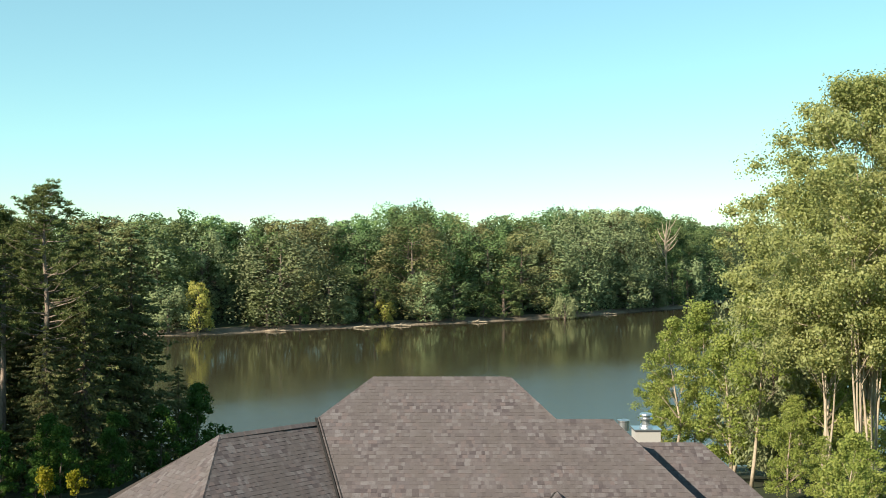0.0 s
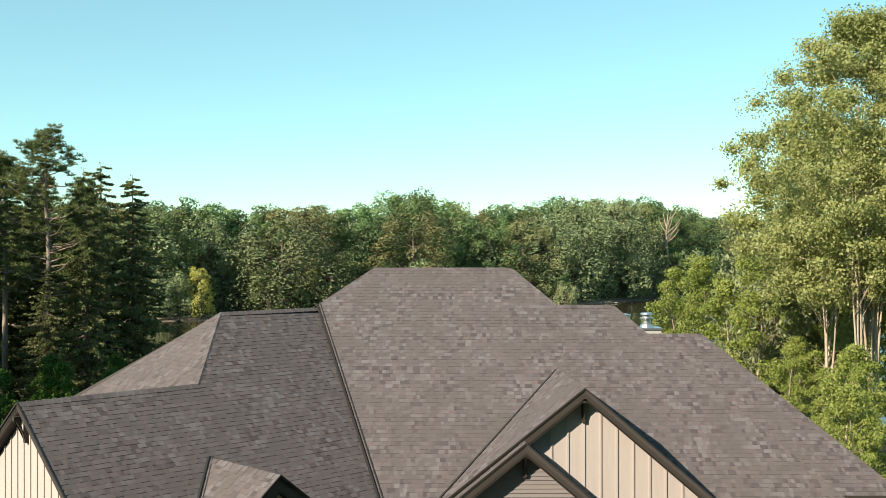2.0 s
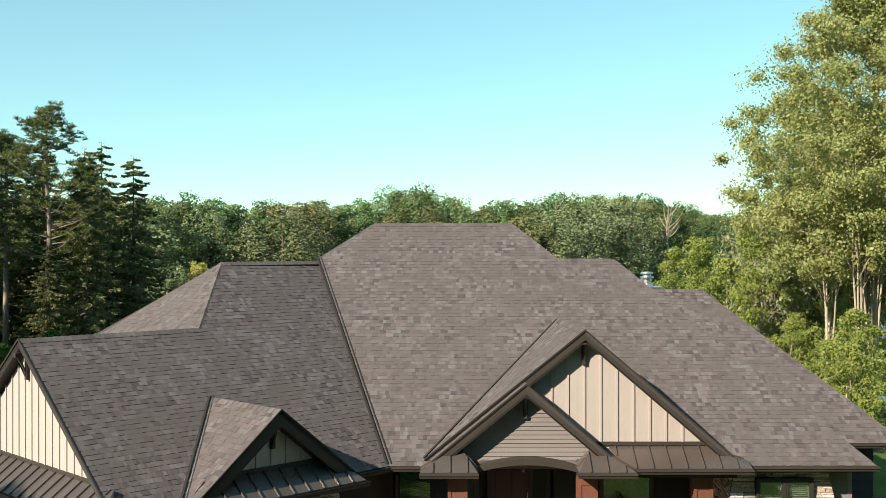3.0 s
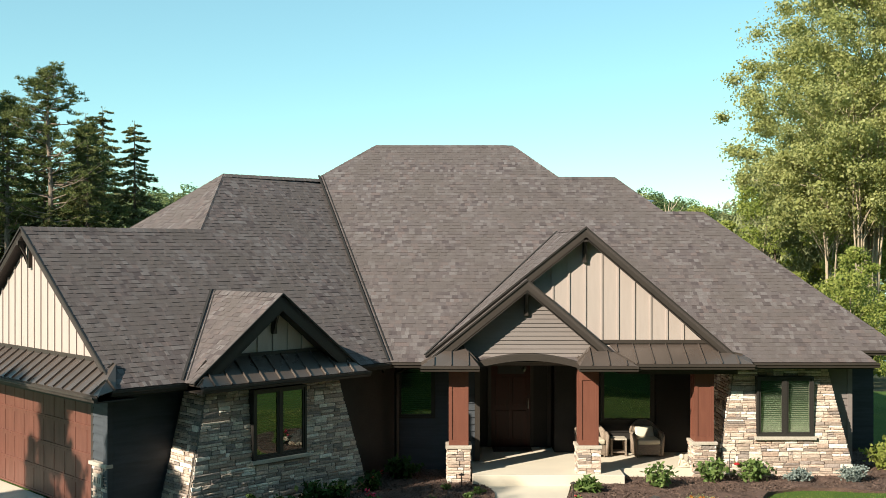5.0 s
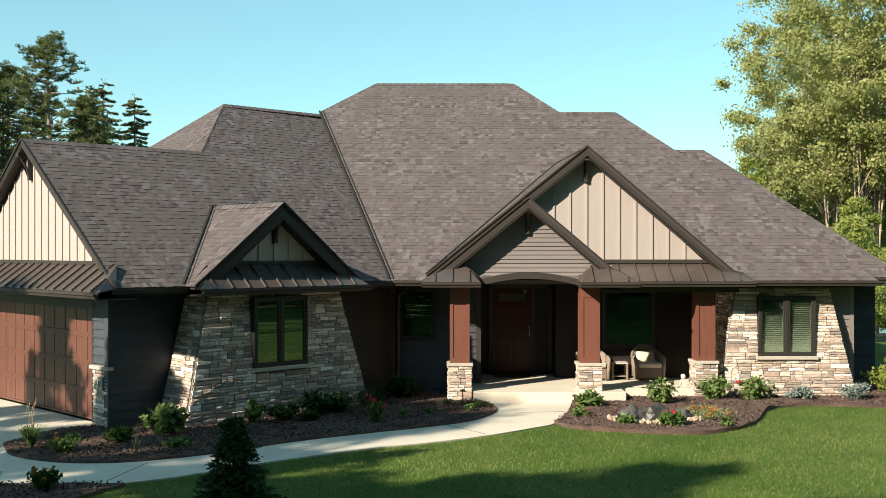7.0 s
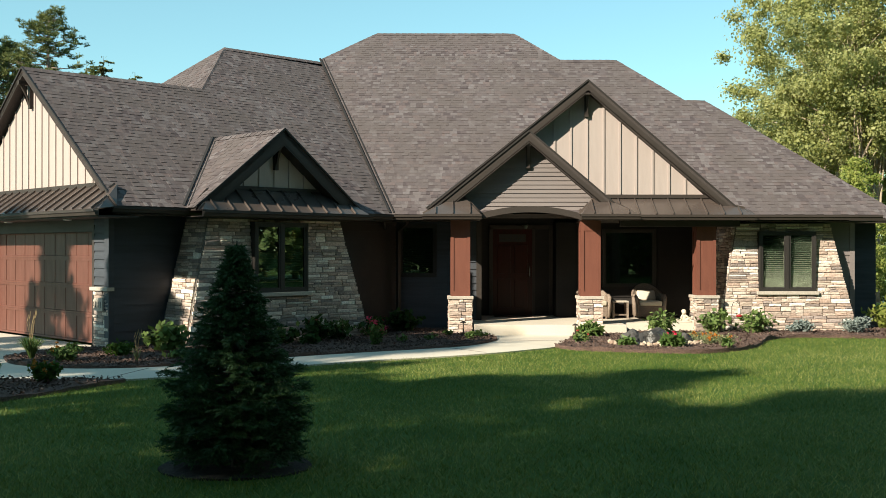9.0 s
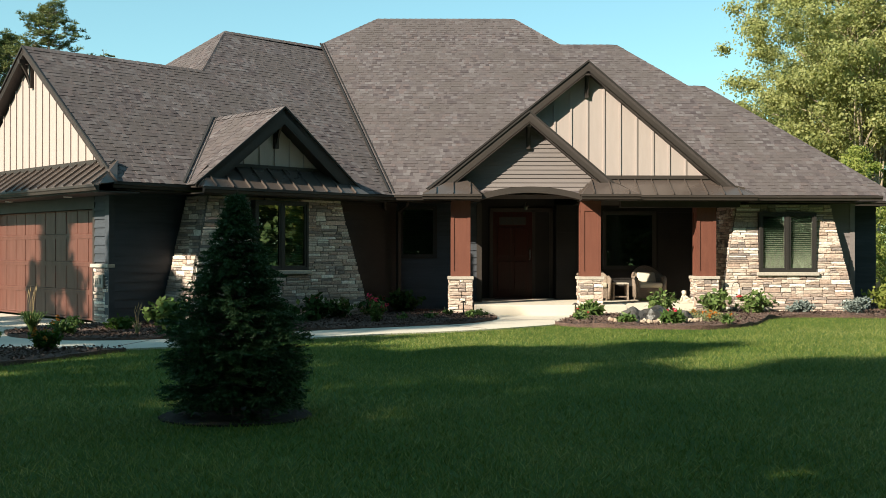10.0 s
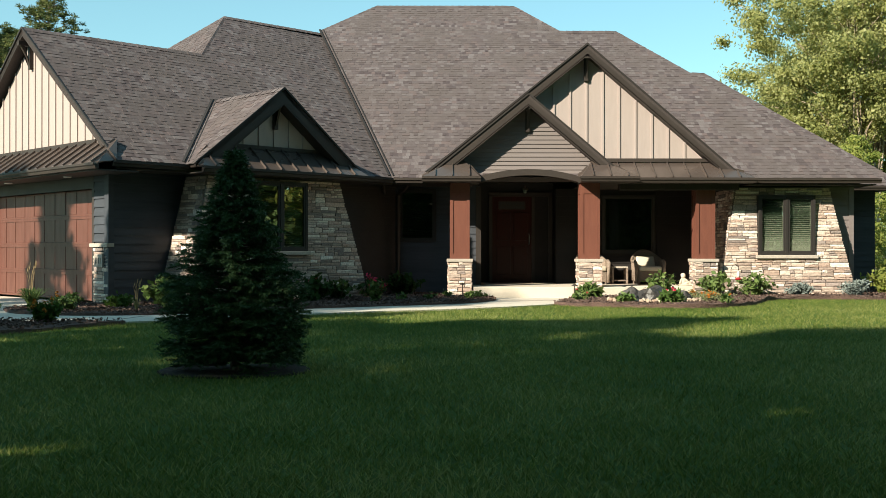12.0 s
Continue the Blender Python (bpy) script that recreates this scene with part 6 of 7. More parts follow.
def broad_tree(name, label, h, r, trunk_r, leaf_mat, bark, seed, clumps=70, per=120, size=0.25, low=0.25, group="", spread=0.55, long=1.3, stems=1, droop=0.0, limbs=10, category="tree", core=0.55, lumpy=0.55, edge=1.12):
    """A broadleaf tree at the origin: tapered trunks, limbs and a crown of many clumps of leaves with gaps."""
    rs = np.random.RandomState(seed)
    ob = thing(name, IDENT, label, category, group)
    wood = Geo()
    tops = []
    for s in range(stems):
        off = rs.uniform(-1, 1, 2) * (0.5 * r * 0.25 if stems > 1 else 0)
        bend = rs.normal(0, 0.05 * h, 2)
        path = [(off[0] * t + bend[0] * t * t + 0.08 * rs.normal(), off[1] * t + bend[1] * t * t + 0.08 * rs.normal(), h * 0.85 * t - 0.3 * (t == 0)) for t in (0, 0.2, 0.4, 0.6, 0.8, 1.0)]
        wood.tube(path, [trunk_r * k / (1 + 0.4 * (stems - 1)) for k in (1.25, 0.95, 0.75, 0.52, 0.32, 0.1)], 9)
        tops.append(path)
    cl = []
    for k in range(clumps):
        t = rs.uniform(low, 1.0)
        prof = math.sin(math.pi * min(1, ((t - low) / (1 - low)) * 0.82 + 0.16)) ** 0.7
        a = rs.uniform(0, 2 * np.pi)
        lobe = 0.84 + lumpy * noise.noise((math.cos(a) * 1.3 + seed, math.sin(a) * 1.3, t * 4.0))
        rr = r * prof * np.sqrt(rs.uniform(0.15, 1.0)) * rs.uniform(0.8, edge) * lobe
        path = tops[rs.randint(stems)]
        i = min(4, int(t / 0.85 * 5))
        ax, ay = path[i][0], path[i][1]
        c = (ax + rr * np.cos(a), ay + rr * np.sin(a), h * t - droop * rr * 0.5)
        cl.append(c)
        if k < limbs * 3:
            zb = max(h * min(0.32, low + 0.06), h * t - rr * 0.75 - 0.06 * h)
            j = zb / (h * 0.85) * 5
            i0 = min(4, int(j))
            q = Vector(path[i0]).lerp(Vector(path[i0 + 1]), min(1, j - i0))
            mid = q.lerp(Vector(c), 0.55) + Vector((0, 0, 0.12 * rr))
            wood.tube([q, mid, c], [trunk_r * 0.28 * (1.2 - t), trunk_r * 0.16 * (1.2 - t), 0.02], 5)
    part("trunk", wood, bark, ob, smooth=True)
    pts, out = crown_points(rs, cl, per, spread * 1.75, droop, core)
    v, f = leaf_sprays(pts, out, size, rs, long, droop)
    put("crown", quick_mesh("crown", v, f), leaf_mat, ob)
    return ob


def conifer(name, label, h, r, leaf_mat, bark, seed, whorls=26, arms=7, twig=0.5, bare=0.08, group="", category="spruce", droop=0.25, sprays=9):
    """A spruce at the origin: trunk, whorls of drooping branches and flat sprays of needles."""
    rs = np.random.RandomState(seed)
    ob = thing(name, IDENT, label, category, group)
    wood = Geo().tube([(0, 0, -0.3), (0.05, 0, h * 0.5), (0, 0, h)], [h * 0.012 + 0.03, h * 0.008 + 0.015, 0.01], 8)
    pts, lean, sz = [], [], []
    for k in range(whorls):
        t = bare + (1 - bare) * (k + rs.uniform(-0.3, 0.3)) / whorls
        z = h * max(bare, min(t, 0.985))
        rad = r * (1 - t) ** 0.66 * rs.uniform(0.8, 1.1) + 0.06 * r
        for a0 in range(arms):
            z = h * max(bare, min(t + rs.uniform(-0.8, 0.8) / whorls, 0.985))
            a = 2 * np.pi * (a0 + rs.uniform(-0.35, 0.35)) / arms + k
            l = rad * rs.uniform(0.65, 1.12)
            dx, dy = math.cos(a), math.sin(a)
            end = (dx * l, dy * l, z - droop * l + 0.12 * l)
            wood.tube([(0, 0, z), (dx * l * 0.5, dy * l * 0.5, z - droop * l * 0.5), end], [0.006 * h * (1 - t) + 0.012, 0.012, 0.004], 3)
            for j in range(sprays):
                u = rs.uniform(0.15, 1.05)
                w = 0.3 * l * (1.1 - u) * rs.uniform(-1, 1)
                pts.append((dx * l * u - dy * w, dy * l * u + dx * w, z - droop * l * u * (1 - 0.45 * u * u) - rs.uniform(0, 0.1) * l))
                lean.append((dx * 1.2 - dy * np.sign(w) * 0.7, dy * 1.2 + dx * np.sign(w) * 0.7, -0.45))
                sz.append(twig * (0.55 + 0.6 * (1 - t)))
    for j in range(14):
        pts.append((rs.normal(0, 0.03 * r), rs.normal(0, 0.03 * r), h * (1 - 0.05 * rs.uniform())))
        lean.append((0, 0, 1.5))
        sz.append(twig * 0.4)
    part("trunk", wood, bark, ob)
    v, f = leaf_quads(np.array(pts), np.array(sz), rs, flat=0.25, long=2.6, lean=np.array(lean))
    put("crown", quick_mesh("crown", v, f), leaf_mat, ob)
    return ob


def pine(name, label, h, r, seed, bare=0.45, group=""):
    """A tall pine at the origin: a long bare trunk and tufted boughs near the top."""
    rs = np.random.RandomState(seed)
    ob = thing(name, IDENT, label, "pine tree", group)
    lean_x, lean_y = rs.normal(0, 0.02 * h, 2)
    axis = [(lean_x * t + 0.1 * rs.normal() * (t > 0), lean_y * t, h * t - 0.4 * (t == 0)) for t in (0, 0.2, 0.4, 0.6, 0.8, 1.0)]
    wood = Geo().tube(axis, [0.26, 0.22, 0.19, 0.15, 0.1, 0.03], 9)
    pts, lean = [], []
    for k in range(84):
        t = bare + (1 - bare) * (k / 84) ** 0.8
        j = min(4, int(t * 5))
        q = Vector(axis[j]).lerp(Vector(axis[j + 1]), t * 5 - j)
        a = rs.uniform(0, 2 * np.pi)
        l = r * (1.05 - 0.86 * ((t - bare) / (1 - bare)) ** 1.7) * rs.uniform(0.5, 1.08)
        if t < bare + 0.12:
            l *= 0.8
        e = q + Vector((math.cos(a) * l, math.sin(a) * l, l * rs.uniform(0.1, 0.5)))
        mid = q.lerp(e, 0.5) - Vector((0, 0, 0.08 * l))
        wood.tube([q, mid, e], [0.06 * (1.2 - t) + 0.015, 0.03, 0.01], 5)
        for s in range(rs.randint(5, 9)):
            c = mid.lerp(e, rs.uniform(0.1, 1.1)) + Vector(rs.normal(0, 0.14 * l + 0.12, 3))
            for n in range(62):
                dr = rs.normal(0, 1, 3)
                dr[2] = abs(dr[2]) * 0.9
                dr /= np.linalg.norm(dr)
                pts.append(tuple(np.array(c) + dr * rs.uniform(0.03, 0.3)))
                lean.append(tuple(dr * 2.2))
    part("trunk", wood, PINEBARK, ob, smooth=True)
    v, f = leaf_quads(np.array(pts), 0.045, rs, long=4.2, lean=np.array(lean))
    put("crown", quick_mesh("crown", v, f), PINE_NEEDLE, ob)
    return ob


def stand(ob, x, y, turn=0.0, s=1.0, z=None, sz=None):
    """Moves a thing from the origin to its place."""
    m = Matrix.LocRotScale((x, y, gz(x, y) if z is None else z), Euler((0, 0, radians(turn))), (s, s, sz or s))
    ob.matrix_basis = m
    WORLD[ob] = m
    return ob


def again(ob, x, y, turn=0.0, s=1.0, z=None, sz=None):
    k = ob.scale
    return copy_thing(ob, Matrix.LocRotScale((x, y, gz(x, y) if z is None else z), Euler((0, 0, radians(turn))), (s / k.x, s / k.y, (sz or s) / k.z)))


# young spruce on the lawn
rs = np.random.RandomState(77)
young = thing("young_spruce", (-1.98, 10.1, -0.06), "young dark green spruce on the lawn in a mulch ring", "spruce")
wood = Geo().tube([(-1.98, 10.1, -0.1), (-1.98, 10.1, 1.0), (-1.97, 10.1, 2.06)], [0.045, 0.03, 0.006], 8)
nv, nf = [], []
H_Y = 2.12
for k in range(560):
    t = (k + 0.5) / 560
    z = 0.08 + (H_Y - 0.14) * t ** 1.1
    rad = (0.65 * min(1.0, 1.6 * (1 - t) ** 1.1) + 0.012) * rs.uniform(0.74, 1.1) * min(1.0, 0.8 + 1.6 * t)
    a = k * 2.399 + rs.uniform(-0.3, 0.3)
    d = np.array([math.cos(a), math.sin(a), 0])
    side = np.array([-d[1], d[0], 0])
    base = np.array([-1.98, 10.1, z - 0.06])
    rise = 0.4 if t > 0.8 else rs.uniform(-0.2, 0.25)
    end = base + d * rad + np.array([0, 0, rad * rise])
    wood.tube([tuple(base), tuple((base + end) / 2 - np.array([0, 0, 0.04 * rad])), tuple(end)], [0.012 * (1.2 - t), 0.007, 0.003], 4)
    for s in range(max(5, int(20 * rad / 0.7) + 4)):
        u = rs.uniform(0.2, 1.0) ** 0.7
        root = base + (end - base) * u
        w = rs.choice((-1, 1)) * rs.uniform(0.3, 1.1)
        axis = d * rs.uniform(0.5, 1.0) + side * w + np.array([0, 0, rs.uniform(-0.35, 0.25)])
        axis /= np.linalg.norm(axis)
        ln = rs.uniform(0.07, 0.15) * (1.15 - 0.5 * t)
        p, q = np.cross(axis, (0.2, 0.1, 0.97)), None
        p /= np.linalg.norm(p)
        q = np.cross(axis, p)
        m = 15
        tt = np.linspace(0.05, 1, m)
        ang = rs.uniform(0, 2 * np.pi, m)
        o = root + axis * (tt * ln)[:, None]
        out = p * np.cos(ang)[:, None] + q * np.sin(ang)[:, None]
        tip = o + out * 0.026 + axis * 0.024
        sd = np.cross(out, axis) * 0.0062
        nv.append(np.stack([o - sd, o + sd, tip], 1).reshape(-1, 3))
nv = np.concatenate(nv)
part("trunk", wood, BARK, young)
put("needles", quick_mesh("needles", nv, np.arange(len(nv)).reshape(-1, 3)), SPRUCE_NEEDLE, young, "short dark green needles")

# conifers beyond the garage
P1 = stand(pine("pine_tree", "tall pine with a bare grey brown trunk and tufted crown", 18.6, 3.8, 5, bare=0.45, group="conifers beyond the garage"), -25.0, 67.5)
again(P1, -28.2, 69.0, 120, 0.93)
again(P1, -31.0, 66.0, 230, 1.0)
stand(pine("pine_tree", "slender pine with sparse boughs", 16.0, 2.8, 9, bare=0.35, group="conifers beyond the garage"), -23.6, 71.0)
S1 = stand(conifer("spruce_tree", "tall dark spruce with drooping boughs", 18.4, 4.6, TALL_NEEDLE, BARK, 3, whorls=34, arms=7, twig=0.17, droop=0.34, group="conifers beyond the garage", sprays=66), -22.4, 77.5)
S2 = stand(conifer("spruce_tree", "dark spruce with open boughs", 18.7, 4.6, TALL_NEEDLE, BARK, 4, whorls=31, arms=6, twig=0.17, droop=0.3, group="conifers beyond the garage", sprays=62), -23.9, 75.0)
for x, y, turn, s, src in ((-25.6, 76.5, 40, 1.0, S2), (-28.0, 75.0, 40, 0.97, S2), (-22.8, 68.5, 100, 0.78, S2), (-30.5, 74.0, 300, 1.05, S1), (-33.5, 70.0, 80, 1.0, S2),
                           (-19.6, 80.0, 10, 0.45, S2), (-24.3, 66.0, 260, 0.55, S1), (-28.6, 64.5, 150, 0.6, S2)):
    again(src, x, y, turn, s)
U1 = stand(broad_tree("undergrowth_tree", "dark green undergrowth tree at the wood's edge", 7.5, 2.6, 0.12, DARK_LEAF, BARK, 31, clumps=56, per=95, size=0.18, low=0.1, spread=0.34, group="undergrowth"), -23.2, 63.5, 0, 0.6)
for x, y, turn, s in ((-26.5, 62.0, 60, 0.55), (-24.8, 60.5, 10, 0.5), (-28.0, 62.5, 70, 0.6), (-22.4, 61.0, 110, 0.45), (-19.6, 63.5, 240, 0.5), (-30.5, 59.0, 190, 0.6), (-20.3, 66.5, 130, 0.6), (-18.6, 71.0, 200, 0.65), (-29.0, 60.0, 280, 0.5), (-31.5, 62.0, 20, 0.8), (-17.6, 77.0, 100, 0.75), (-19.0, 84.0, 10, 0.9), (-21.5, 60.5, 170, 0.55), (-23.6, 57.0, 40, 0.35), (-22.0, 58.2, 140, 0.35), (-25.2, 57.6, 260, 0.4)):
    again(U1, x, y, turn, s)
Y1 = stand(broad_tree("sapling", "thin sapling with yellow green leaves", 2.9, 0.75, 0.035, YELLOW_LEAF, BARK, 33, clumps=18, per=60, size=0.13, low=0.5, spread=0.18, group="saplings", limbs=4), -20.6, 56.0, 0, 0.8)
again(Y1, -19.2, 56.5, 90, 0.75)

# cottonwoods on the right
C1 = stand(broad_tree("cottonwood_tree", "tall cottonwood with pale trunks and shimmering yellow green leaves", 23.2, 10.1, 0.42, COTTON_LEAF, PALEBARK, 51, clumps=520, per=390, size=0.125, low=0.33, spread=0.6, core=0.1, stems=3, group="cottonwoods", limbs=26, lumpy=0.14, edge=0.94), 23.2, 59.0, 35)
again(C1, 28.2, 76.0, 70, 0.92)
W1 = stand(broad_tree("willow_tree", "grey green willow with trailing twigs", 15.0, 4.6, 0.3, WILLOW_LEAF, BARK, 53, clumps=150, per=130, size=0.17, low=0.15, spread=0.6, droop=0.5, stems=2, group="willows", long=3.0), 24.0, 78.0)
again(W1, 29.0, 82.0, 90, 1.0)
again(W1, 21.6, 69.0, 30, 0.78)
G1 = stand(broad_tree("young_tree", "bright green young tree on the bank", 13.0, 3.0, 0.16, GREEN_LEAF, PALEBARK, 54, clumps=85, per=190, size=0.14, low=0.2, spread=0.42, stems=2, group="young trees on the bank"), 20.5, 84.0)
G2 = stand(broad_tree("young_tree", "bright green young tree on the bank", 9.5, 2.7, 0.13, GREEN_LEAF, PALEBARK, 55, clumps=64, per=160, size=0.14, low=0.12, spread=0.36, group="young trees on the bank"), 19.0, 70.0)
A1 = stand(broad_tree("slender_tree", "slender airy young tree with a pale trunk", 11.0, 2.3, 0.12, GREEN_LEAF, PALEBARK, 57, clumps=44, per=170, size=0.12, low=0.3, spread=0.34, group="young trees on the bank", limbs=13), 17.0, 76.0)
for x, y, turn, s in ((19.3, 66.0, 90, 0.95), (22.8, 63.0, 200, 1.1), (26.5, 60.5, 20, 0.9), (20.6, 75.0, 140, 1.15), (24.6, 54.0, 300, 0.7)):
    again(A1, x, y, turn, s)
for x, y, turn, s, src in ((17.6, 86.0, 30, 0.62, G1), (22.2, 72.0, 80, 1.0, G2), (16.2, 80.0, 150, 0.6, G2), (18.2, 77.0, 220, 0.7, G2), (21.5, 64.0, 270, 0.6, G2), (24.8, 68.0, 10, 0.8, G2),
                           (20.5, 51.5, 40, 0.32, G2), (22.6, 50.0, 160, 0.3, G2), (19.6, 54.5, 250, 0.42, G2), (19.4, 60.0, 100, 0.55, G2), (23.0, 58.5, 200, 0.6, G2), (31.5, 72.0, 110, 1.0, G2), (28.0, 73.0, 300, 0.9, G2), (25.5, 88.0, 300, 1.0, G1)):
    again(src, x, y, turn, s)
A2 = stand(broad_tree("slender_tree", "clump of slender pale trunks with a thin airy crown", 16.0, 2.6, 0.17, COTTON_LEAF, PALEBARK, 58, clumps=70, per=120, size=0.13, low=0.5, spread=0.42, stems=4, group="young trees on the bank", limbs=9), 21.6, 55.0)
for x, y, turn, s in ((22.8, 56.5, 130, 1.05), (20.6, 57.5, 250, 0.9)):
    again(A2, x, y, turn, s)
stand(shrub("red_sumac", (0, 0, 0), 0.7, 1.6, 260, 0.2, RED_LEAF, "small red leaved sumac on the bank", "shrub", None, 60), 21.2, 71.5, z=-0.2)

# ---- far woods across the river ----
def far_tree(name, label, h, r, leaf_mat, seed, lobes=34, per=360, size=0.38, low=0.05, group="far woods", droop=0.0, category="tree"):
    """A full tree seen from afar: trunk, limbs and billowing lobes, each a ragged dome of leaf sprays."""
    rs = np.random.RandomState(seed)
    ob = thing(name, IDENT, label, category, group)
    wood = Geo().tube([(0, 0, -0.5), (0.1, 0.1, h * 0.4), (0, 0, h * 0.8)], [0.4, 0.28, 0.08], 7)
    cs, ns = [], []
    for k in range(lobes):
        t = low + (0.93 - low) * (k + rs.uniform(0, 1)) / lobes
        ring = math.sqrt(max(0.03, 1 - (max(t - 0.42, 0) / 0.58) ** 2.0)) * (0.75 + 0.25 * min(1, t / 0.35))
        a = k * 2.4 + rs.uniform(-0.6, 0.6)
        rr = r * ring * math.sqrt(rs.uniform(0.2, 1.0)) * 0.82
        lr = r * rs.uniform(0.24, 0.5) * (1.1 - 0.3 * t)
        c = np.array([rr * math.cos(a), rr * math.sin(a), h * t])
        wood.tube([(0, 0, max(1, h * t - rr)), tuple(c * 0.9)], [0.12, 0.03], 4)
        d = rs.normal(0, 1, (per, 3))
        d[:, 2] += 0.3
        d /= np.linalg.norm(d, axis=1)[:, None]
        d = d[d[:, 0] * math.cos(a) + d[:, 1] * math.sin(a) > -0.45]
        n = len(d)
        lump = np.array([0.85 + 0.4 * noise.noise(Vector(q) * 2.1 + Vector((seed, k, 0))) + 0.22 * noise.noise(Vector(q) * 5.5 + Vector((k, seed, 3))) for q in d])
        p = c + d * (lr * lump * rs.uniform(0.78, 1.05, n))[:, None] * (1, 1, 0.9 + droop)
        if droop:
            p[:, 2] -= droop * lr * rs.uniform(0, 1.8, n) * (1 - np.abs(d[:, 2]))
        cs.append(p)
        ns.append(d)
    cs, ns = np.concatenate(cs), np.concatenate(ns)
    keep = cs[:, 2] > 0.2
    cs, ns = cs[keep], ns[keep]
    n = len(cs)
    nn = ns + rs.normal(0, 0.42, (n, 3))
    a = np.cross(nn, rs.normal(0, 1, (n, 3)) + np.array([0, 0, 3 * droop]))
    a /= np.linalg.norm(a, axis=1)[:, None] + 1e-9
    b = np.cross(nn, a)
    b /= np.linalg.norm(b, axis=1)[:, None] + 1e-9
    s = (size * rs.uniform(0.5, 1.3, n))[:, None] * 0.5
    v = np.stack([cs - a * s, cs + b * s * (1 + 1.5 * droop), cs + a * s, cs - b * s * (1 + 1.5 * droop)], 1).reshape(-1, 3)
    part("trunk", wood, BARK, ob)
    put("crown", quick_mesh("crown", v, np.arange(4 * n).reshape(-1, 4)), leaf_mat, ob)
    return ob


FULL, FULL_W = "full leafy riverside tree across the water", "grey green willow across the water"
FAR = [far_tree("far_tree", label, h, r, mat, 80 + k, lobes=lobes, droop=droop) for k, (label, h, r, mat, lobes, droop) in enumerate((
    (FULL, 30, 9.5, FAR_LEAF, 34, 0.0), (FULL_W, 30, 10.5, WILLOW_FAR, 40, 0.5), (FULL, 30, 8.0, DARK_FAR, 30, 0.0), (FULL, 30, 10.5, DARK_FAR, 36, 0.0),
    (FULL_W, 30, 9.0, WILLOW_FAR, 36, 0.45), (FULL, 30, 9.0, OLIVE_FAR, 32, 0.0), (FULL, 30, 7.5, FAR_LEAF, 28, 0.15)))]
FRONT = [far_tree("far_tree", "smaller leafy tree at the far water's edge", 17, r, mat, 120 + k, lobes=24, per=300, droop=droop)
         for k, (r, mat, droop) in enumerate(((5.5, FAR_LEAF, 0.0), (4.6, DARK_FAR, 0.1), (5.5, WILLOW_FAR, 0.45), (6.0, DARK_FAR, 0.0)))]
BACK = [far_tree("far_tree", "tall leafy tree rising behind the far woods", 30, r, mat, 130 + k, lobes=34, per=420, size=0.46, low=0.35)
        for k, (r, mat) in enumerate(((8.5, FAR_LEAF), (10.0, OLIVE_FAR), (9.0, DARK_FAR), (11.0, FAR_LEAF), (8.0, WILLOW_FAR)))]
# height of the woods along the far shore
WOODS = ((-130, 32), (-106, 29.6), (-94, 30), (-82, 31.2), (-69, 30.6), (-56, 30.4), (-46, 31.9), (-35, 31.3), (-30, 29.7), (-24, 31.5), (-16, 34.2), (-2, 34.9), (3, 31.7), (12, 29.4), (20, 31.2), (25, 32.7), (33, 31.3), (38, 34.7), (53, 35.8), (65, 34.7), (80, 36.1), (101, 34.4), (115, 31.3), (146, 32.1), (228, 36.7), (240, 36))
rsw = np.random.RandomState(8)
used = set()


def plant_far(src, x, back, s, sz):
    if src.name in used:
        again(src, x, shore(x) + back, rsw.uniform(0, 360), s, z=-7.9, sz=sz)
    else:
        used.add(src.name)
        stand(src, x, shore(x) + back, rsw.uniform(0, 360), s, z=-7.9, sz=sz)


for kinds, tall, back, gap, lo, hi, wide in ((FRONT, 17, 7, 13.0, 0.25, 0.55, 1.45), (FAR, 30, 15, 16.0, 0.55, 0.92, 1.6), (FAR, 30, 26, 13.0, 0.78, 1.0, 1.45), (BACK, 30, 38, 9.0, 0.94, 1.02, 1.25), (BACK, 30, 60, 13.0, 0.96, 1.04, 1.3)):
    x = -122.0 - back * 0.4
    while x < 150 + back * 0.5:
        top = float(np.interp(x, [w[0] for w in WOODS], [w[1] for w in WOODS])) * rsw.uniform(lo, hi)
        src = kinds[rsw.randint(len(kinds))]
        if not (back < 20 and (abs(x + 61.5) < 7 or rsw.uniform() < 0.2)):
            plant_far(src, x + rsw.uniform(-2, 2), back + rsw.uniform(-3, 4), wide * math.sqrt(top / tall) * rsw.uniform(0.85, 1.15), top / tall)
        x += gap * rsw.uniform(0.5, 1.5)
B1 = far_tree("leafy_bush", "low bush of mixed green leaves", 6.5, 2.8, FAR_LEAF, 95, lobes=12, per=200, size=0.34, group="leafy bushes", category="bush")
stand(B1, -20.0, shore(-20) + 5, 0, 0.8, z=-8.2)
x = -110.0
while x < 140:
    again(B1, x, shore(x) + rsw.uniform(6, 11), rsw.uniform(0, 360), rsw.uniform(0.4, 1.1), z=-8.0)
    x += rsw.uniform(5, 13)
stand(far_tree("yellow_tree", "small yellowing tree on the far shore", 13.0, 4.4, YELLOW_FAR, 96, lobes=26, per=240, size=0.36, low=0.06, group=""), -61.5, 271.0, z=-8.2)
stand(far_tree("yellow_bush", "round yellow green bush at the far water's edge", 7.0, 3.6, YELLOW_FAR, 98, lobes=16, per=220, size=0.34, low=0.06, group="", category="bush"), -16.0, shore(-16.0) + 5.0, z=-8.2)
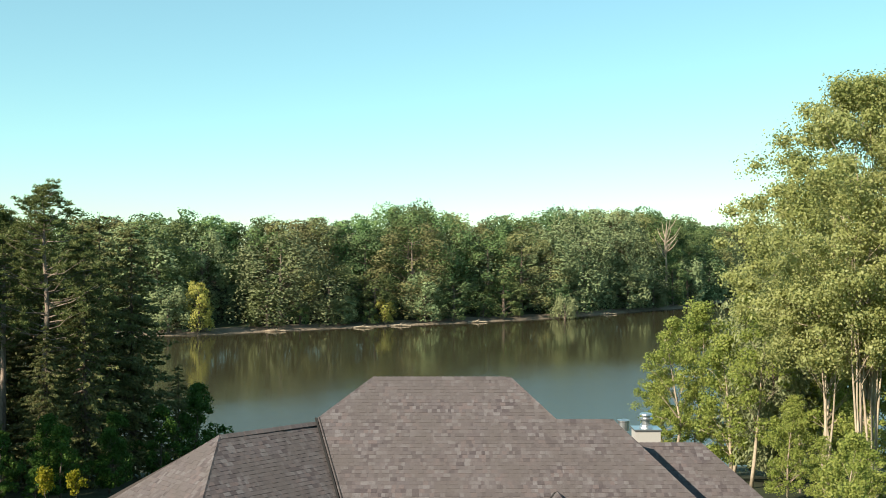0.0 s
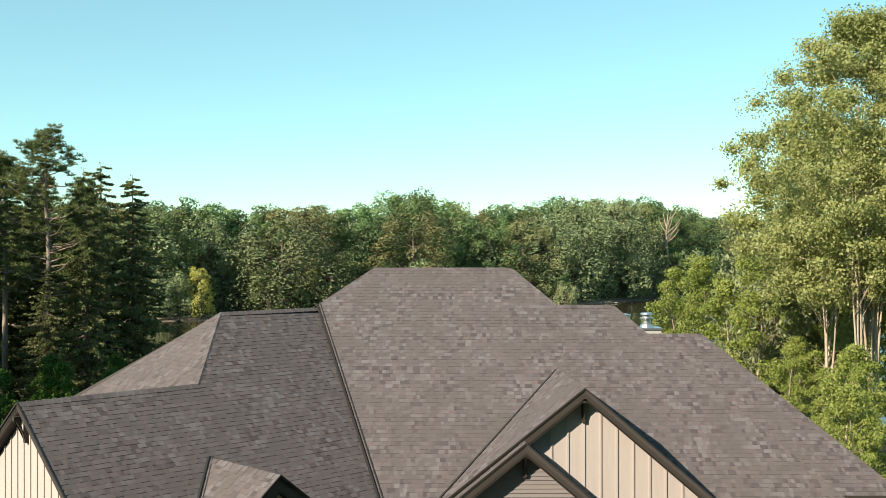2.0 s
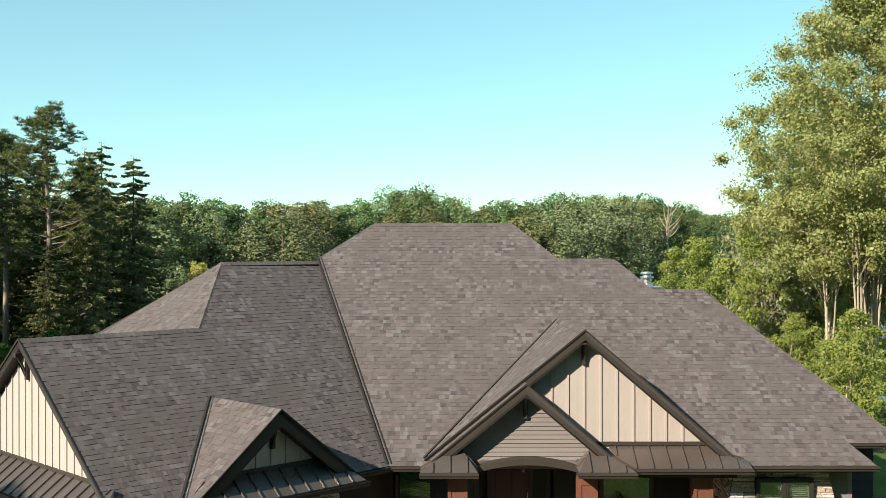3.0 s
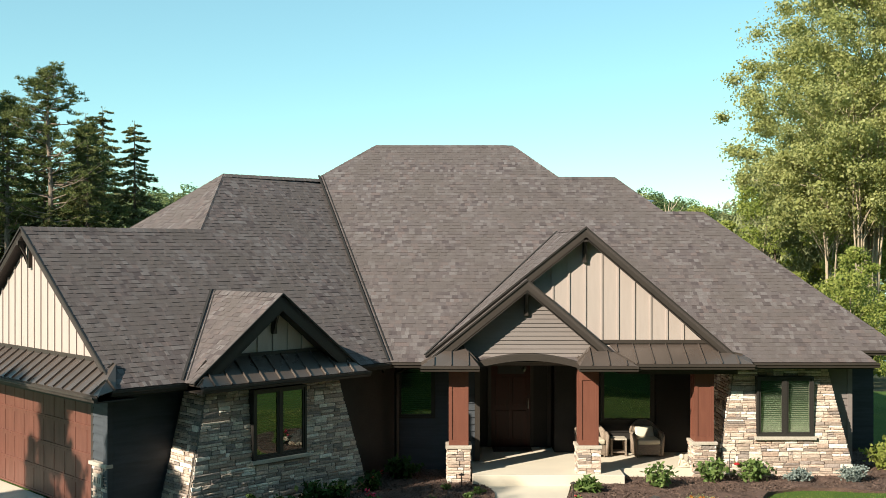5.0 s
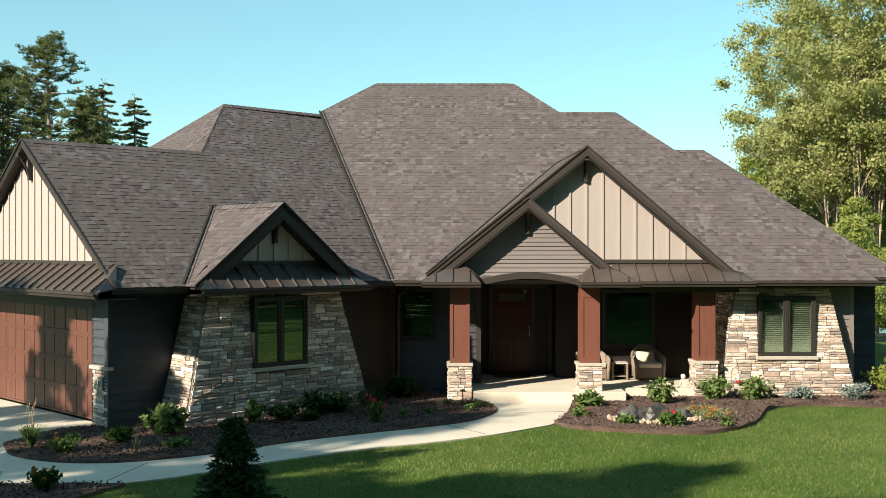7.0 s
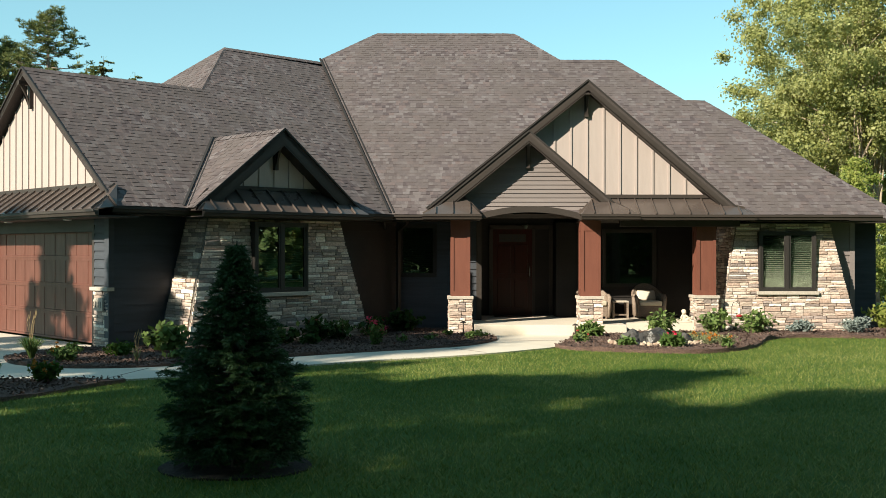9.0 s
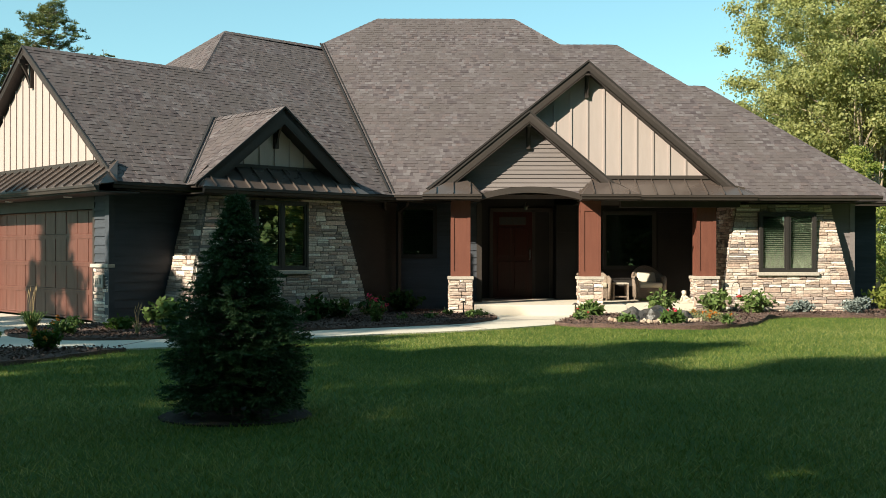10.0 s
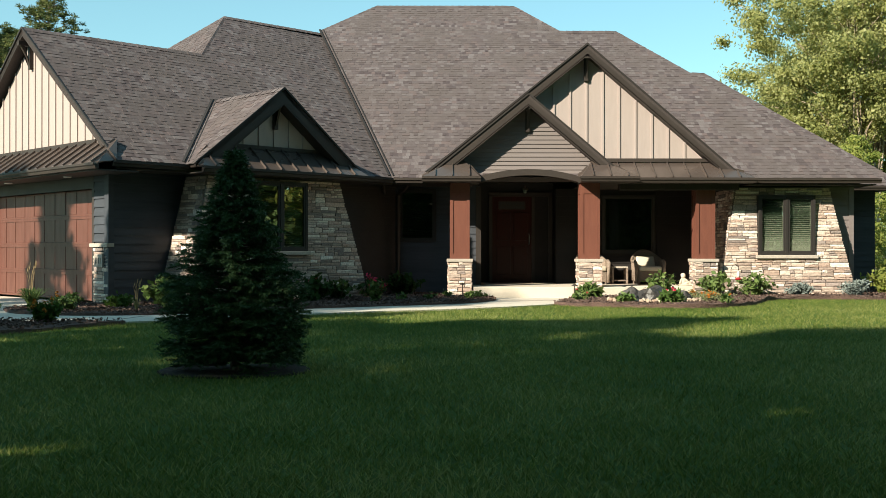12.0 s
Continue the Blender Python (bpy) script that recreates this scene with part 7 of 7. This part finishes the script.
stand(far_tree("willow_bush", "pale grey green willow bush leaning over the water", 6.0, 5.0, WILLOW_LEAF, 97, lobes=18, per=240, size=0.34, droop=0.3, group="", category="bush"), 38.0, 329.0, z=-8.6)
# a dead pale tree among the far woods, and driftwood at the water's edge
rsd = np.random.RandomState(14)
dead = thing("dead_tree", (82.0, 391.0, -8.0), "bare pale dead tree on the far shore", "dead tree")
dg = Geo().tube([(82, 391, -8.4), (82.4, 391, 6), (81.8, 391, 15), (82.6, 391, 23)], [0.5, 0.4, 0.3, 0.08], 7)
for k in range(15):
    z = rsd.uniform(9, 20)
    a, l = rsd.uniform(0, 6.28), rsd.uniform(3, 7)
    dg.tube([(82.1, 391, z), (82.1 + 0.6 * l * math.cos(a), 391 + 0.6 * l * math.sin(a), z + 0.5 * l), (82.1 + l * math.cos(a), 391 + l * math.sin(a), z + l * 1.1)], [0.2, 0.14, 0.04], 5)
part("trunk", dg, PALEBARK, dead)
for k, (x, dy) in enumerate(((-46, 2.5), (-24, 1.5), (-14, 2.0), (8, 2.0), (52, 1.5))):
    y = shore(x) + dy
    tagged(put("driftwood", Geo().tube([(x, y, -8.55), (x + 2.5, y + 0.4, -8.3), (x + 5.5, y - 0.2, -8.5)], [0.22, 0.2, 0.08], 6).tube([(x + 2, y, -8.4), (x + 3.2, y - 0.4, -7.7)], [0.1, 0.04], 5).mesh("driftwood"), PALEBARK), "bleached driftwood log on the far shore", "driftwood")

# ---- trees out of view, added to shade the lawn and the house ----
T1 = broad_tree("shade_tree", "tall leafy tree out of view, added to cast shade", 16.5, 4.6, 0.3, DARK_LEAF, BARK, 111, clumps=110, per=60, size=0.36, low=0.28, spread=0.46, group="garden shade trees", limbs=8)
T2 = broad_tree("shade_tree", "tall leafy tree out of view, added to cast shade", 15.0, 4.0, 0.28, DARK_LEAF, BARK, 112, clumps=95, per=60, size=0.36, low=0.3, spread=0.44, group="garden shade trees", limbs=8)
# unseen green tree, added so that the wing window has something to reflect
G3 = stand(broad_tree("plot_tree", "green tree out of view, added for the window reflection", 11.0, 3.4, 0.2, GREEN_LEAF, BARK, 114, clumps=50, per=40, size=0.5, low=0.12, spread=0.6, group="neighbouring trees", limbs=5), 44.0, 31.0)
# more unseen trees on the right, added to be mirrored in the window glass
for k in range(7):
    again(G3, 40 + 3.4 * (k % 4) + 1.5 * (k // 4), 6 + 3.1 * k, 70 * k, 0.95, z=-0.1)
# the row along the sunny side of the lawn, unseen, placed by its shadows
TALLER = 1.46
stand(T1, -27.3, -0.3, 0, 0.9, sz=1.26)
stand(T2, -21.0, -5.2, 0, 0.87, sz=0.87 * TALLER)
# smaller unseen copies filling the shade; the last two darken the conifers' feet
for x, y, turn, s in ((-21.0, 12.5, 75, 0.56), (-9.5, 0.0, 10, 0.6), (-8.2, -1.8, 100, 0.5), (-18.0, 2.1, 20, 0.6), (-13.5, 3.0, 160, 0.48), (-15.0, 6.5, 220, 0.45), (-41.0, 45.0, 250, 1.1), (-42.0, 54.0, 90, 1.1)):
    again(T1, x, y, turn, s, sz=s * (1.25 if s > 0.55 else TALLER))
# slim unseen tree, placed only to shade the flank of the stone bay
again(T1, -15.3, 13.6, 50, 0.28, sz=0.5)
for u, dl, s, turn, src in ((-11.0, 3, 1.1, 40, T2), (-14.5, 6, 1.2, 140, T2), (5.5, -1, 0.86, 120, T1), (10.5, 2, 0.92, 200, T1), (15.5, -2, 0.98, 250, T2), (20.5, 1, 0.95, 20, T1), (24.5, 2, 1.1, 80, T2), (30, -2, 1.1, 10, T1), (8, -9, 0.75, 300, T2), (14, -10, 0.72, 30, T1), (0, 8, 0.95, 130, T2), (21, -12, 1.0, 130, T2), (3, 4, 0.95, 50, T1), (7.5, 5, 0.95, 170, T1)):
    s *= (0.86 if src is T2 else 0.98) * (1.0 + 0.07 * math.sin(u * 2.1))
    again(src, -21.0 - 0.656 * dl + 0.755 * u, -5.2 - 0.755 * dl - 0.656 * u, turn, s, sz=s * (1.16 if u < -5 else TALLER + 0.15 * math.sin(u * 1.7)))
# unseen trees behind and beside the lawn, added to block sky light
# crowns kept above the view, added to deepen the shade on the lawn
T3 = stand(broad_tree("shade_tree", "very tall tree out of view, its high wide crown added to block sky light", 25.0, 8.0, 0.45, DARK_LEAF, BARK, 117, clumps=170, per=70, size=0.42, low=0.66, spread=0.6, group="garden shade trees", limbs=9), 11.8, 6.0)
again(T3, 5.4, 3.6, 310, 1.0, sz=1.16)
again(T3, 10.5, 9.5, 100, 1.05, sz=1.16)
again(T3, 8.5, -4.5, 200, 1.05)
for x, y, turn, s, src in ((1.5, -6.8, 90, 0.95, T1), (-5.0, -5.6, 300, 0.75, T1), (-3.0, -10.5, 30, 1.1, T1), (5.0, -10.5, 260, 1.05, T1), (9.0, -5.0, 200, 1.2, T1), (14.0, -3.0, 60, 1.05, T2), (19.0, 0.0, 20, 1.05, T1), (25.0, 3.0, 140, 1.05, T2),
                           (11.0, -12.0, 80, 1.1, T2), (17.0, -9.0, 10, 1.1, T1), (23.0, -6.0, 170, 1.1, T2), (30.0, -3.0, 260, 1.1, T1), (2.0, -16.0, 50, 1.1, T2), (36.0, -8.0, 200, 1.1, T2),
                           (12, -30, 30, 1.05, T1), (21, -22, 80, 1.1, T2), (30, -18, 140, 1.1, T1), (-34, 12, 240, 1.0, T1), (42, 0, 10, 1.05, T1), (16, -38, 50, 1.1, T2), (4, -28, 10, 1.05, T1), (-6, -40, 200, 1.2, T1), (-14, -34, 100, 1.1, T2), (25, -34, 60, 1.1, T1), (8, -46, 160, 1.1, T1), (-2, -48, 20, 1.05, T2), (-22, -30, 80, 1.2, T1), (0, -24, 250, 1.2, T2), (-10, -52, 30, 1.05, T1), (18, -50, 90, 1.1, T2), *((-40 + 9 * k, -66 + (k % 3) * 4, 50 * k, 1.3, T1 if k % 2 else T2) for k in range(11))):
    again(src, x, y, turn, s)
for x, y, turn, s in ((14.6, 38.0, 30, 0.5), (16.2, 43.0, 120, 0.6), (18.5, 47.0, 220, 0.5)):
    again(G2, x, y, turn, s)
# bushes out of view, added behind the lawn and far to its right
for k in range(16):
    again(B1, -30 + 4.2 * k, -25 - (k % 3) * 2.0, 47 * k, 1.5, z=-0.1)
    again(B1, -32 + 4.5 * k, -34 - (k % 2) * 3.0, 61 * k, 2.2, z=-0.1)
for k in range(7):
    again(B1, 46 + (k % 2) * 2, 2 + 5.2 * k, 80 * k, 2.3, z=-0.1)
